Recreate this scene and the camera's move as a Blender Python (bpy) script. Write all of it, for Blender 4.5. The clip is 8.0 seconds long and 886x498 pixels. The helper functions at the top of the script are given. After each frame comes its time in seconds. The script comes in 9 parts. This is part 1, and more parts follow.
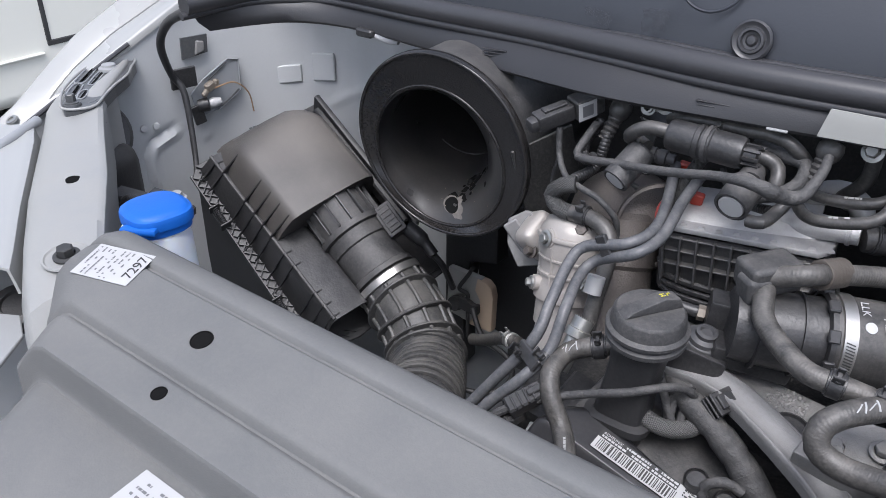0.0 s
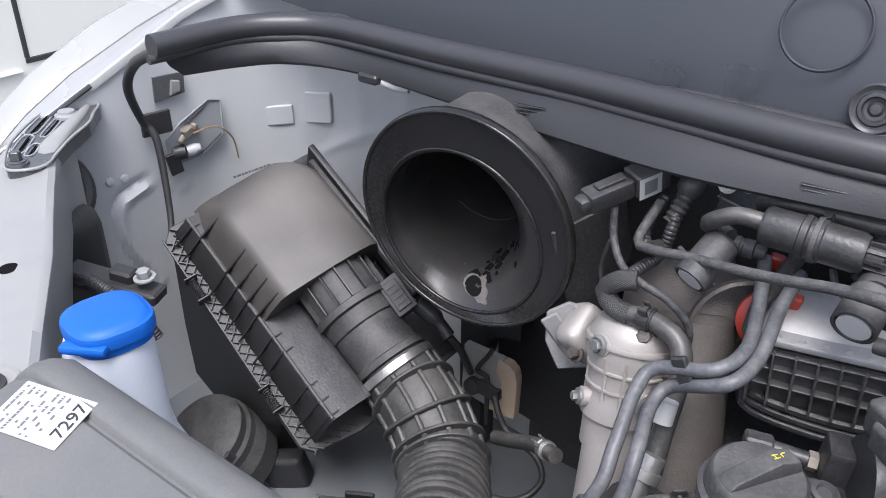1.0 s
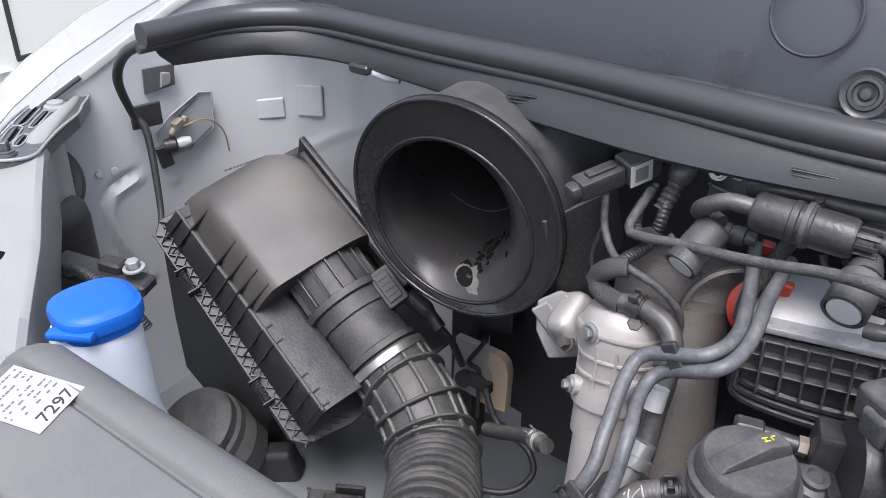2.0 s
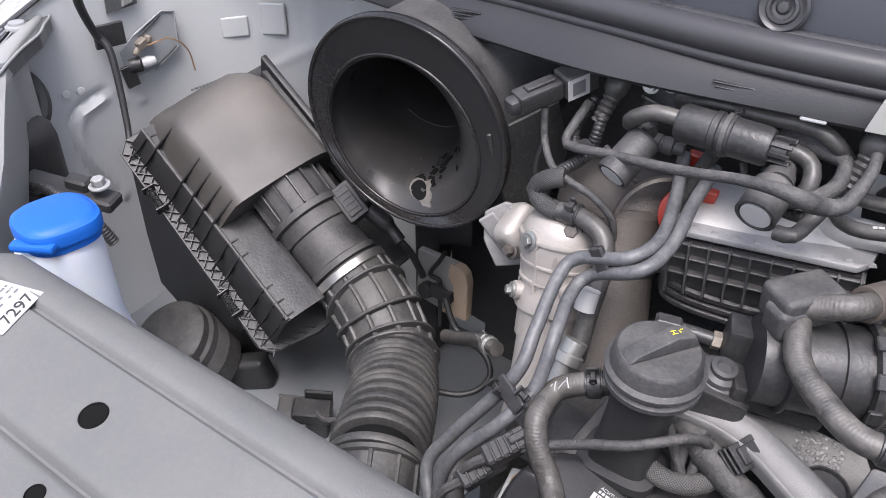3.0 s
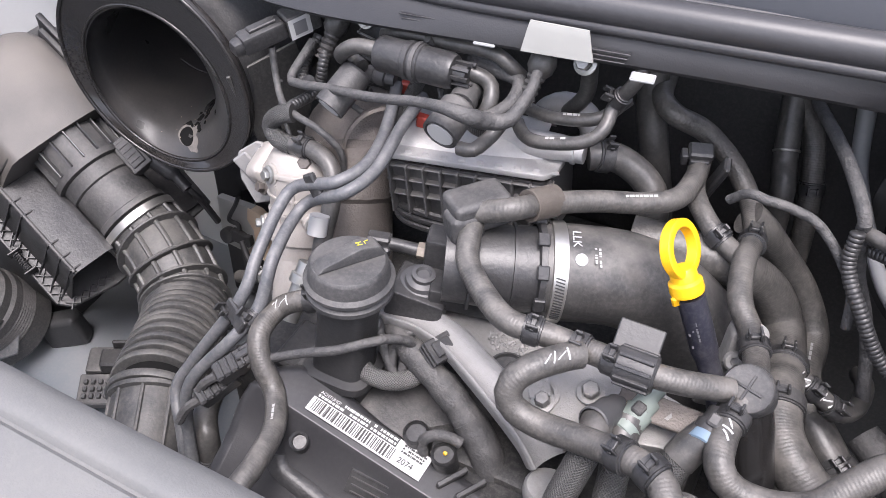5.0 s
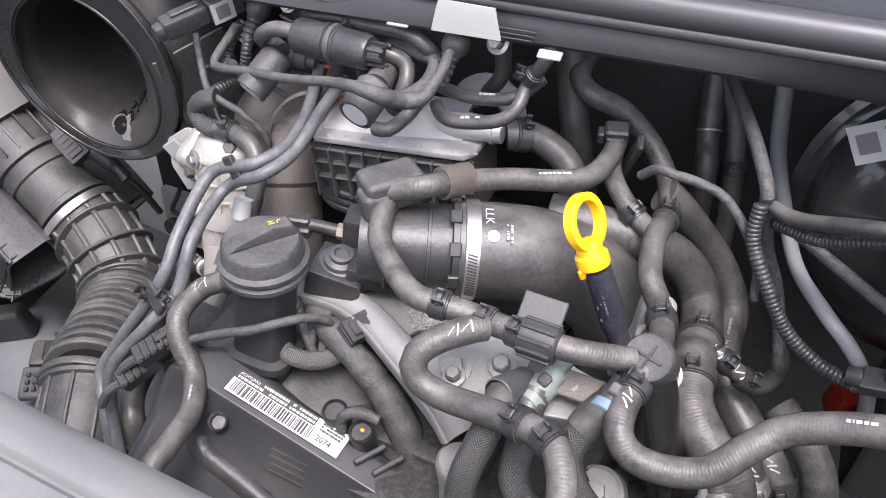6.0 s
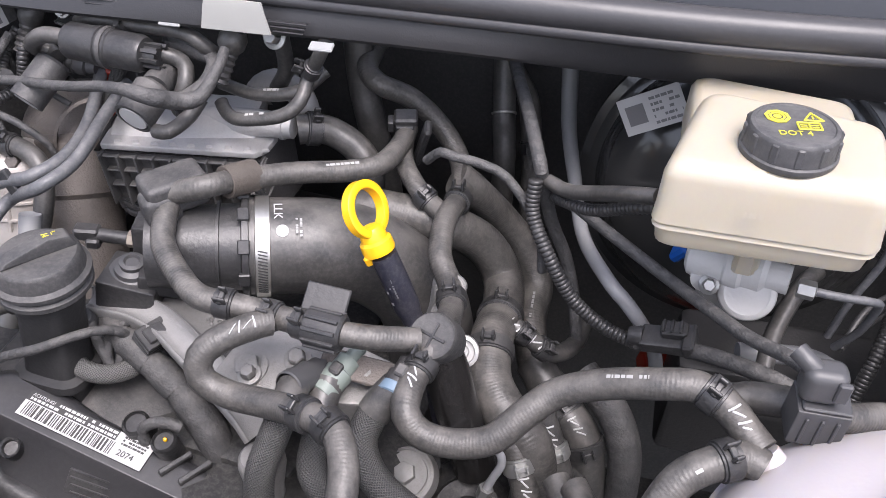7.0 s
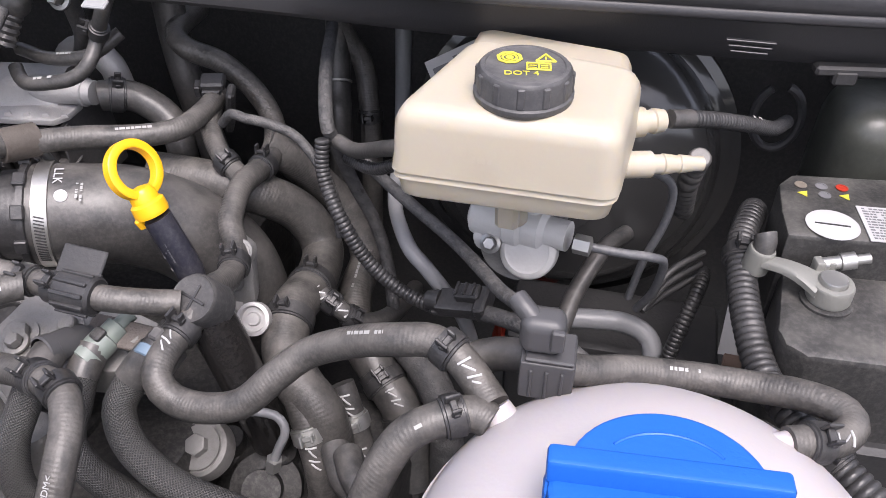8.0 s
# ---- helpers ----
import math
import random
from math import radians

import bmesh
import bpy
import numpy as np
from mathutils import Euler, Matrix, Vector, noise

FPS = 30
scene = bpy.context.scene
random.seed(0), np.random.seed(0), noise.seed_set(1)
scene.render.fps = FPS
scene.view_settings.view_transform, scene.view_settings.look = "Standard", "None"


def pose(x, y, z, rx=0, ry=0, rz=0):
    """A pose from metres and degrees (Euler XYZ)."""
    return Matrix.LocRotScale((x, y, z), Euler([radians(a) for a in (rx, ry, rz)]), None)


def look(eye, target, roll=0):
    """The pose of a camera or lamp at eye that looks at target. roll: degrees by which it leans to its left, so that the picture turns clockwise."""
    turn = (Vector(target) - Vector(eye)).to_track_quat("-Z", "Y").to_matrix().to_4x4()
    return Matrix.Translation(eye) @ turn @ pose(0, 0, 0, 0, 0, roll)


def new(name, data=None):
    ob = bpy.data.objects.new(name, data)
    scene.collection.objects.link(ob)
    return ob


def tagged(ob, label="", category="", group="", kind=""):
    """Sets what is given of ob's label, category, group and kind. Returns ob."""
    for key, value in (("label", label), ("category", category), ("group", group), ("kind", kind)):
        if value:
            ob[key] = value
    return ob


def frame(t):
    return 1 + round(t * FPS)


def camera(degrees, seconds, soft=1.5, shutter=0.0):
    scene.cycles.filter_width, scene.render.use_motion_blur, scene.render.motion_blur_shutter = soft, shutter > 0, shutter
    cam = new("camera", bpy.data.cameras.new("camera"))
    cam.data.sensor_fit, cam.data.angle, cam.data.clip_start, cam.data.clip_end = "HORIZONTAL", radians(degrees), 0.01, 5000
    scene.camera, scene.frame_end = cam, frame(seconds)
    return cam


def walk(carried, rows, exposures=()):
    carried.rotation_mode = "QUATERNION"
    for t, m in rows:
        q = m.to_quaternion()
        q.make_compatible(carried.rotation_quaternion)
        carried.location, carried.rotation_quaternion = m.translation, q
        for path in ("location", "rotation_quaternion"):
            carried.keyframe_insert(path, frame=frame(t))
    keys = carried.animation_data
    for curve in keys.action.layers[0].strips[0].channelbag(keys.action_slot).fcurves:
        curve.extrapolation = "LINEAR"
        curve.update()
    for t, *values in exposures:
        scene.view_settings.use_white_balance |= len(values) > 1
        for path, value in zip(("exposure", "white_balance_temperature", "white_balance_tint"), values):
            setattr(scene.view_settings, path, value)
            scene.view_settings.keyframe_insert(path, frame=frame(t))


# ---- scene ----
cam = camera(55.8, 8.0, soft=0.7)
METRES, EYE, TILT, LEAN, TURN = 0.8, 1.6, -30.0, 0.0, 38.0
ROWS = [
    (0.0, 0.0, 0.0, 0.0, 0.0, 0.0, -0.0),
    (0.2, -0.0347, 0.0675, 0.0454, -0.06, 0.03, 0.05),
    (0.5, -0.0543, 0.136, 0.0877, -0.26, 0.4, 0.06),
    (0.8, -0.0391, 0.1925, 0.1051, -0.35, 0.49, 0.11),
    (1.0, -0.0397, 0.2356, 0.1158, -0.55, 0.52, 0.09),
    (1.2, -0.0453, 0.2407, 0.1128, -0.72, 0.56, 0.08),
    (2.3, -0.0296, 0.2339, 0.0951, -1.14, 0.68, 0.22),
    (2.5, -0.0241, 0.2261, 0.0951, -1.23, 0.59, 0.35),
    (2.8, -0.009, 0.208, 0.0893, -1.41, -1.48, 0.4),
    (3.0, 0.0151, 0.189, 0.0889, -1.63, -4.73, 0.68),
    (3.2, 0.0377, 0.1697, 0.0857, -3.52, -6.6, 1.96),
    (3.5, 0.0826, 0.1627, 0.0821, -5.82, -7.17, 3.33),
    (4.0, 0.1341, 0.1398, 0.0771, -6.7, -7.61, 3.99),
    (4.5, 0.1711, 0.1152, 0.0651, -7.11, -7.85, 4.21),
    (4.7, 0.1901, 0.1064, 0.0608, -7.54, -7.95, 4.29),
    (5.8, 0.2803, 0.0787, 0.0365, -8.89, -8.33, 4.73),
    (6.0, 0.288, 0.0757, 0.0271, -9.25, -8.19, 4.95),
    (6.2, 0.301, 0.0679, 0.023, -9.65, -8.19, 5.17),
    (6.5, 0.3255, 0.0639, 0.0182, -12.84, -8.55, 6.8),
    (6.8, 0.3584, 0.0585, 0.0138, -16.81, -9.01, 8.16),
    (7.0, 0.3808, 0.0453, 0.0072, -17.7, -9.24, 8.54),
    (7.2, 0.4062, 0.0266, 0.001, -18.15, -9.44, 8.7),
    (7.5, 0.4801, 0.0113, -0.024, -18.09, -9.25, 8.98),
    (7.8, 0.5461, 0.0173, -0.0515, -18.27, -9.27, 9.11),
    (8.0, 0.5763, 0.0045, -0.0678, -18.25, -9.23, 9.26),
]
walk(cam, [(t, pose(0, 0, EYE, TILT, LEAN, TURN) @ pose(METRES * x, METRES * y, METRES * z, 90 + pitch, roll, yaw)) for t, x, y, z, yaw, pitch, roll in ROWS],
     [(0.0, 0.97, 6150, 13), (1.0, 1.2, 6200, 14), (2.5, 1.3, 6300, 15), (3.0, 1.38, 6400, 16), (4.0, 1.65, 6450, 17), (6.0, 1.75, 6450, 18), (7.0, 1.5, 6450, 18), (8.0, 1.36, 6580, 19)])

# ---- world and light ----
SUN_UP, SUN_ROUND = 64.0, 150.0
world = bpy.data.worlds.new("sky")
scene.world = world
world.use_nodes = True
wn, wl = world.node_tree.nodes, world.node_tree.links
sky = wn.new("ShaderNodeTexSky")
sky.sky_type, sky.sun_disc = "NISHITA", False
sky.sun_elevation, sky.sun_rotation = radians(SUN_UP), radians(SUN_ROUND)
sky.air_density, sky.dust_density = 1.0, 3.0
haze = wn.new("ShaderNodeHueSaturation")
haze.inputs["Saturation"].default_value = 0.55
wl.new(sky.outputs[0], haze.inputs["Color"])
wl.new(haze.outputs[0], wn["Background"].inputs[0])
wn["Background"].inputs[1].default_value = 0.15
sun = new("sun", bpy.data.lights.new("sun", "SUN"))
sun.data.energy, sun.data.angle, sun.data.color = 1.5, radians(30), (1.0, 0.99, 0.98)
a, b = radians(SUN_UP), radians(SUN_ROUND)
sun.matrix_world = look((0, 0, 8), (-math.cos(a) * math.sin(b), -math.cos(a) * math.cos(b), 8 - math.sin(a)))


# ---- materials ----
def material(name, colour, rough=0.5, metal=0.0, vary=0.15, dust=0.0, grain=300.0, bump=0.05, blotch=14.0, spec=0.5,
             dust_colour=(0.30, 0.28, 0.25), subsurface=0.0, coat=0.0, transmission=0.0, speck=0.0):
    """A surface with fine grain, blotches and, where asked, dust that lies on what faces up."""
    m = bpy.data.materials.new(name)
    m.use_nodes = True
    n, l = m.node_tree.nodes, m.node_tree.links
    p = n["Principled BSDF"]
    co = n.new("ShaderNodeTexCoord")
    big, fine = n.new("ShaderNodeTexNoise"), n.new("ShaderNodeTexNoise")
    big.inputs["Scale"].default_value, big.inputs["Detail"].default_value = blotch, 6
    fine.inputs["Scale"].default_value, fine.inputs["Detail"].default_value = grain, 3
    l.new(co.outputs["Object"], big.inputs["Vector"])
    l.new(co.outputs["Object"], fine.inputs["Vector"])
    mix = n.new("ShaderNodeMix")
    mix.data_type = "RGBA"
    mix.inputs["A"].default_value = (*[c * (1 - vary) for c in colour], 1)
    mix.inputs["B"].default_value = (*[min(1, c * (1 + vary)) for c in colour], 1)
    l.new(big.outputs["Fac"], mix.inputs["Factor"])
    out = mix.outputs["Result"]
    if speck:
        mid = n.new("ShaderNodeTexNoise")
        mid.inputs["Scale"].default_value, mid.inputs["Detail"].default_value, mid.inputs["Roughness"].default_value = 240.0, 6, 0.72
        l.new(co.outputs["Object"], mid.inputs["Vector"])
        cut = n.new("ShaderNodeMapRange")
        cut.inputs["From Min"].default_value, cut.inputs["From Max"].default_value = 0.44, 0.70
        cut.inputs["To Max"].default_value = speck
        l.new(mid.outputs["Fac"], cut.inputs["Value"])
        sm = n.new("ShaderNodeMix")
        sm.data_type = "RGBA"
        sm.inputs["B"].default_value = (*[0.5 * c + 0.5 * d for c, d in zip(colour, dust_colour)], 1)
        l.new(cut.outputs[0], sm.inputs["Factor"])
        l.new(out, sm.inputs["A"])
        out = sm.outputs["Result"]
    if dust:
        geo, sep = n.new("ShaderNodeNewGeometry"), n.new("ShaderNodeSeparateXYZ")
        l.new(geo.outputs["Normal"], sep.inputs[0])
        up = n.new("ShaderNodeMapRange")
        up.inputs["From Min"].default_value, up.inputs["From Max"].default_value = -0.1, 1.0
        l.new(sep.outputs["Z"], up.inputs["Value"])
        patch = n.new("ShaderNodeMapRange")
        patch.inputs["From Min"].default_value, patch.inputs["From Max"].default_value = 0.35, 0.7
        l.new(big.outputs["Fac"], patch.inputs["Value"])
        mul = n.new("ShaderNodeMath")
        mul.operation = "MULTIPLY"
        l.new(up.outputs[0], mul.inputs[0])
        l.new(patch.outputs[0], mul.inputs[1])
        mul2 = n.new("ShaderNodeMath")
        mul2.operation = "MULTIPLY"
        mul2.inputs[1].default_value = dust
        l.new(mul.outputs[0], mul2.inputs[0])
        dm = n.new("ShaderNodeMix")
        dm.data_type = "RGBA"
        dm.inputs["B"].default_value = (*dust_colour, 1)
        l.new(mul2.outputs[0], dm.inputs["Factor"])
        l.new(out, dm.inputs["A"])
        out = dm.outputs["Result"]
    l.new(out, p.inputs["Base Color"])
    rr = n.new("ShaderNodeMapRange")
    rr.inputs["To Min"].default_value, rr.inputs["To Max"].default_value = max(0.02, rough - 0.1), min(1, rough + 0.1)
    l.new(big.outputs["Fac"], rr.inputs["Value"])
    l.new(rr.outputs[0], p.inputs["Roughness"])
    bp = n.new("ShaderNodeBump")
    bp.inputs["Strength"].default_value, bp.inputs["Distance"].default_value = min(1.0, 1.3 * bump), 0.002
    l.new(fine.outputs["Fac"], bp.inputs["Height"])
    l.new(bp.outputs[0], p.inputs["Normal"])
    p.inputs["Metallic"].default_value = metal
    p.inputs["Specular IOR Level"].default_value = spec
    p.inputs["Coat Weight"].default_value = coat
    p.inputs["Transmission Weight"].default_value = transmission
    if subsurface:
        p.inputs["Subsurface Weight"].default_value = subsurface
        p.inputs["Subsurface Radius"].default_value = (0.02, 0.015, 0.008)
    return m


def wound(m, along, around, depth, colour=None, cross=True):
    """Adds a woven or wound relief that follows a hose's length and girth."""
    n, l = m.node_tree.nodes, m.node_tree.links
    p = n["Principled BSDF"]
    uv, sep = n.new("ShaderNodeTexCoord"), n.new("ShaderNodeSeparateXYZ")
    l.new(uv.outputs["UV"], sep.inputs[0])
    waves = []
    for sign in ((1, -1) if cross else (1,)):
        s = n.new("ShaderNodeMath")
        s.operation = "MULTIPLY"
        s.inputs[1].default_value = along
        l.new(sep.outputs["X"], s.inputs[0])
        v = n.new("ShaderNodeMath")
        v.operation = "MULTIPLY_ADD"
        v.inputs[1].default_value = sign * around * 2 * math.pi
        l.new(sep.outputs["Y"], v.inputs[0])
        l.new(s.outputs[0], v.inputs[2])
        w = n.new("ShaderNodeMath")
        w.operation = "SINE"
        l.new(v.outputs[0], w.inputs[0])
        waves.append(w)
    h = waves[0].outputs[0]
    if cross:
        mx = n.new("ShaderNodeMath")
        mx.operation = "MAXIMUM"
        l.new(waves[0].outputs[0], mx.inputs[0])
        l.new(waves[1].outputs[0], mx.inputs[1])
        h = mx.outputs[0]
    b2 = n.new("ShaderNodeBump")
    b2.inputs["Strength"].default_value, b2.inputs["Distance"].default_value = depth, 0.002
    old = p.inputs["Normal"].links[0].from_node
    l.new(h, b2.inputs["Height"])
    l.new(old.outputs[0], b2.inputs["Normal"])
    l.new(b2.outputs[0], p.inputs["Normal"])
    if colour:
        r = n.new("ShaderNodeMapRange")
        r.inputs["From Min"].default_value, r.inputs["From Max"].default_value = 0.2, 1.0
        l.new(h, r.inputs["Value"])
        cm = n.new("ShaderNodeMix")
        cm.data_type = "RGBA"
        cm.inputs["B"].default_value = (*colour, 1)
        l.new(r.outputs[0], cm.inputs["Factor"])
        l.new(p.inputs["Base Color"].links[0].from_socket, cm.inputs["A"])
        l.new(cm.outputs["Result"], p.inputs["Base Color"])
    return m


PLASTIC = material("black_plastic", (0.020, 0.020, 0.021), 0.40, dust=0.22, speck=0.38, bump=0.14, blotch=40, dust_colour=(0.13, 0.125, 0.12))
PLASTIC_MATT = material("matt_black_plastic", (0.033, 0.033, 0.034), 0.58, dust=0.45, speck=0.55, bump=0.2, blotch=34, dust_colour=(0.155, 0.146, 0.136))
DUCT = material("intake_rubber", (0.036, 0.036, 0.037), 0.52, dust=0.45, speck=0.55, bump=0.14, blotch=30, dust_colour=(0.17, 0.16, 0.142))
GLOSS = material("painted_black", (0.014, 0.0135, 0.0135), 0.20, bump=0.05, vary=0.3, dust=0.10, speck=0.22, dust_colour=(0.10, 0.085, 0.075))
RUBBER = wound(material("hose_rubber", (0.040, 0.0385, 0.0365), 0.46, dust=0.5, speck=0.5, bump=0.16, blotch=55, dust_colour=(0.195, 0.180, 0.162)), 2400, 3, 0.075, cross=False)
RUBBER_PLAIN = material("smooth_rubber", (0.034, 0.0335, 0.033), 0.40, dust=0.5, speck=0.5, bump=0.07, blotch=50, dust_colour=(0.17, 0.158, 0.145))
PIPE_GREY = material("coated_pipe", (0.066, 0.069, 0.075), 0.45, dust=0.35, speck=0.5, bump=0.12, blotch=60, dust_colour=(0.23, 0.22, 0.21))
BRAID = wound(material("braided_sleeve", (0.026, 0.026, 0.026), 0.5, bump=0.05), 2500, 26, 0.45, colour=(0.062, 0.061, 0.058))
PIPE_LIGHT = material("light_coated_pipe", (0.19, 0.195, 0.205), 0.4, dust=0.2, speck=0.3, bump=0.04)
TAPE = wound(material("cloth_tape", (0.040, 0.040, 0.041), 0.65, bump=0.4, grain=420, dust=0.45, speck=0.35, blotch=60, dust_colour=(0.15, 0.142, 0.132)), 420, 1, 0.18, cross=False)
CARRIER = material("grey_carrier_plastic", (0.120, 0.1215, 0.1205), 0.66, spec=0.35, vary=0.06, bump=0.14, grain=600, dust=0.1, speck=0.12)
WING = material("primed_inner_wing", (0.45, 0.46, 0.463), 0.38, vary=0.08, bump=0.04, blotch=7, dust=0.15, speck=0.14)
WHITE_PAINT = material("white_paint", (0.30, 0.303, 0.294), 0.30, vary=0.02, bump=0.004, coat=0.3, blotch=1.5)
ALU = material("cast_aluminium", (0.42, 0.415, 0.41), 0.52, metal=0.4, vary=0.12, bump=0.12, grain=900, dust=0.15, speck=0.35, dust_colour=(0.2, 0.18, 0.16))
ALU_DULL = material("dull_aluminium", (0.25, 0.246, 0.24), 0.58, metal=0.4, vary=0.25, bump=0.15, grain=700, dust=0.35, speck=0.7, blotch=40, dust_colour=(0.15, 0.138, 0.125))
STEEL = material("steel", (0.44, 0.43, 0.41), 0.36, metal=0.9, vary=0.15, bump=0.08, speck=0.15)
ZINC = material("zinc_steel", (0.36, 0.36, 0.345), 0.4, metal=0.8, vary=0.15, bump=0.1)
TURBO = material("brown_heat_shield", (0.100, 0.087, 0.078), 0.55, metal=0.3, vary=0.25, bump=0.3, grain=500, dust=0.12, speck=0.35, dust_colour=(0.2, 0.18, 0.16))
YELLOW = material("yellow_plastic", (0.80, 0.42, 0.01), 0.35, vary=0.05, bump=0.04)
BLUE = material("blue_plastic", (0.003, 0.095, 0.43), 0.5, vary=0.08, bump=0.08)
CREAM = material("cream_plastic", (0.385, 0.350, 0.280), 0.40, vary=0.06, bump=0.03, blotch=20, subsurface=0.6)
MILKY = material("milky_plastic", (0.41, 0.385, 0.395), 0.42, vary=0.05, bump=0.05, subsurface=0.4, speck=0.05)
BOTTLE = material("washer_bottle_plastic", (0.62, 0.66, 0.72), 0.4, vary=0.05, bump=0.05, subsurface=0.4)
NAVY = material("navy_tube", (0.011, 0.012, 0.022), 0.45, vary=0.2, bump=0.1, dust=0.15, speck=0.2)
LABEL = material("white_label", (0.39, 0.39, 0.39), 0.45, vary=0.03, bump=0.02)
INK = material("black_ink", (0.03, 0.03, 0.03), 0.6, bump=0.02)
GREYINK = material("grey_ink", (0.13, 0.13, 0.135), 0.6, bump=0.02)
WHITEINK = material("white_print", (0.30, 0.30, 0.29), 0.6, bump=0.05)
YELLOWINK = material("yellow_print", (0.50, 0.46, 0.05), 0.55, bump=0.03)
RED = material("red_plastic", (0.33, 0.03, 0.015), 0.4, bump=0.05)
BEIGE = material("beige_foam", (0.52, 0.41, 0.30), 0.7, bump=0.1)
PALE = material("pale_board", (0.34, 0.34, 0.32), 0.5, bump=0.05)
GREEN = material("pale_green_plastic", (0.17, 0.20, 0.18), 0.5, bump=0.05)
LIGHTBLUE = material("pale_blue_plastic", (0.11, 0.16, 0.21), 0.5, bump=0.05)
COPPER = material("copper_wire", (0.34, 0.22, 0.13), 0.4, metal=0.4, bump=0.05)
COWL = material("cowl_plastic", (0.024, 0.024, 0.026), 0.45, vary=0.1, bump=0.08, grain=600)
SEAL = material("cowl_seal_rubber", (0.036, 0.036, 0.039), 0.40, vary=0.1, bump=0.05, speck=0.15, dust_colour=(0.12, 0.12, 0.12))
PANEL = material("dark_cowl_panel", (0.030, 0.033, 0.040), 0.42, vary=0.12, bump=0.04, blotch=5)
SMEAR = material("dried_smear", (0.045, 0.048, 0.056), 0.5, vary=0.6, bump=0.1, blotch=60)
BRASS = material("dull_brass", (0.27, 0.235, 0.195), 0.5, metal=0.5, vary=0.15, bump=0.08, speck=0.3)
# the wing's grey made darker, with shade put into the colour
SHADEGREY = material("shaded_wing_grey", (0.25, 0.26, 0.27), 0.4, vary=0.1, bump=0.04, dust=0.1)
RAIL = material("stained_grey_rail", (0.255, 0.258, 0.252), 0.42, vary=0.2, bump=0.05, blotch=22, dust=0.4, speck=0.18, dust_colour=(0.24, 0.23, 0.21))
STAIN = material("pale_stain", (0.13, 0.118, 0.105), 0.5, vary=0.6, bump=0.3, blotch=160)
BLACKMATT = material("deep_black_plastic", (0.023, 0.023, 0.024), 0.5, vary=0.25, bump=0.12, speck=0.2, dust=0.2, dust_colour=(0.10, 0.095, 0.09))
# near-black without sheen: paints the shade in holes and gaps; also wet dirt
SHADE_WET_BLACK = material("shade_and_wet_dirt_black", (0.010, 0.010, 0.010), 0.95, vary=0.2, bump=0.02, spec=0.0)
DRIED = material("dried_mud", (0.30, 0.24, 0.18), 0.8, vary=0.5, bump=0.3, blotch=120)
FIREWALL = material("black_bulkhead", (0.042, 0.042, 0.043), 0.5, vary=0.3, bump=0.10, speck=0.25)
MURK = material("oily_block", (0.016, 0.016, 0.016), 0.55, vary=0.4, bump=0.3, grain=90, speck=0.3)
ASPHALT = material("asphalt", (0.055, 0.055, 0.055), 0.85, vary=0.2, bump=0.5, grain=120, blotch=2)
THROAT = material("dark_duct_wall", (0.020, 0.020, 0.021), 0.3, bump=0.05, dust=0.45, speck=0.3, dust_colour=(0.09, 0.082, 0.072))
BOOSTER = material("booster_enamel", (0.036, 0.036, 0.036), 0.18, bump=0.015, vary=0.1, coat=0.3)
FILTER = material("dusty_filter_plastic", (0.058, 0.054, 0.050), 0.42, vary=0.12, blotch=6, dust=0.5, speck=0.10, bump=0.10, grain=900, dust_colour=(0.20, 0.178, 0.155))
CASTING = material("bright_casting", (0.23, 0.226, 0.222), 0.6, metal=0.2, vary=0.2, bump=0.25, grain=800, speck=0.55, blotch=40, dust_colour=(0.16, 0.15, 0.14))
STAINED = material("heat_stained_casting", (0.36, 0.335, 0.31), 0.5, metal=0.3, vary=0.15, bump=0.14, grain=600, speck=0.35, dust_colour=(0.26, 0.22, 0.18))
PALEGREY = material("pale_grey_plastic", (0.26, 0.265, 0.265), 0.45, vary=0.1, bump=0.05)
RUST = material("rusty_casting", (0.17, 0.12, 0.095), 0.6, metal=0.3, vary=0.3, bump=0.3, grain=250)
GREYPLUG = material("grey_connector", (0.052, 0.052, 0.054), 0.45, vary=0.06, bump=0.05)
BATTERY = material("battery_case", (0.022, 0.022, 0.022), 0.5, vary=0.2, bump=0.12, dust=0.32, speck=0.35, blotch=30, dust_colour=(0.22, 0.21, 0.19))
LEAD = material("lead_clamp", (0.23, 0.23, 0.21), 0.5, metal=0.35, vary=0.12, bump=0.15)
PAINTED_FLOOR = material("painted_floor", (0.17, 0.187, 0.208), 0.45, vary=0.1, bump=0.05, blotch=9, dust=0.3, speck=0.4)
PALECAST = material("pale_master_casting", (0.46, 0.455, 0.44), 0.48, vary=0.1, bump=0.12, speck=0.2)
SMOKY = material("smoky_bottle_plastic", (0.050, 0.053, 0.046), 0.35, vary=0.5, bump=0.05, blotch=30, dust=0.4, speck=0.2, dust_colour=(0.13, 0.13, 0.115))
COVER = material("satin_cover_plastic", (0.019, 0.019, 0.021), 0.36, vary=0.12, bump=0.05, grain=700, dust=0.14, speck=0.16, dust_colour=(0.11, 0.105, 0.10))
BRAID_GREY = wound(material("grey_braided_sleeve", (0.040, 0.040, 0.040), 0.45, bump=0.05), 2900, 22, 0.45, colour=(0.13, 0.127, 0.122))
VANPAINT = material("van_white_paint", (0.70, 0.695, 0.63), 0.32, vary=0.02, bump=0.004, coat=0.2, blotch=0.8)
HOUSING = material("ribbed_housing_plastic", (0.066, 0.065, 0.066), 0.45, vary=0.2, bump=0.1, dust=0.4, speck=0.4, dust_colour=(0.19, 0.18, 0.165))
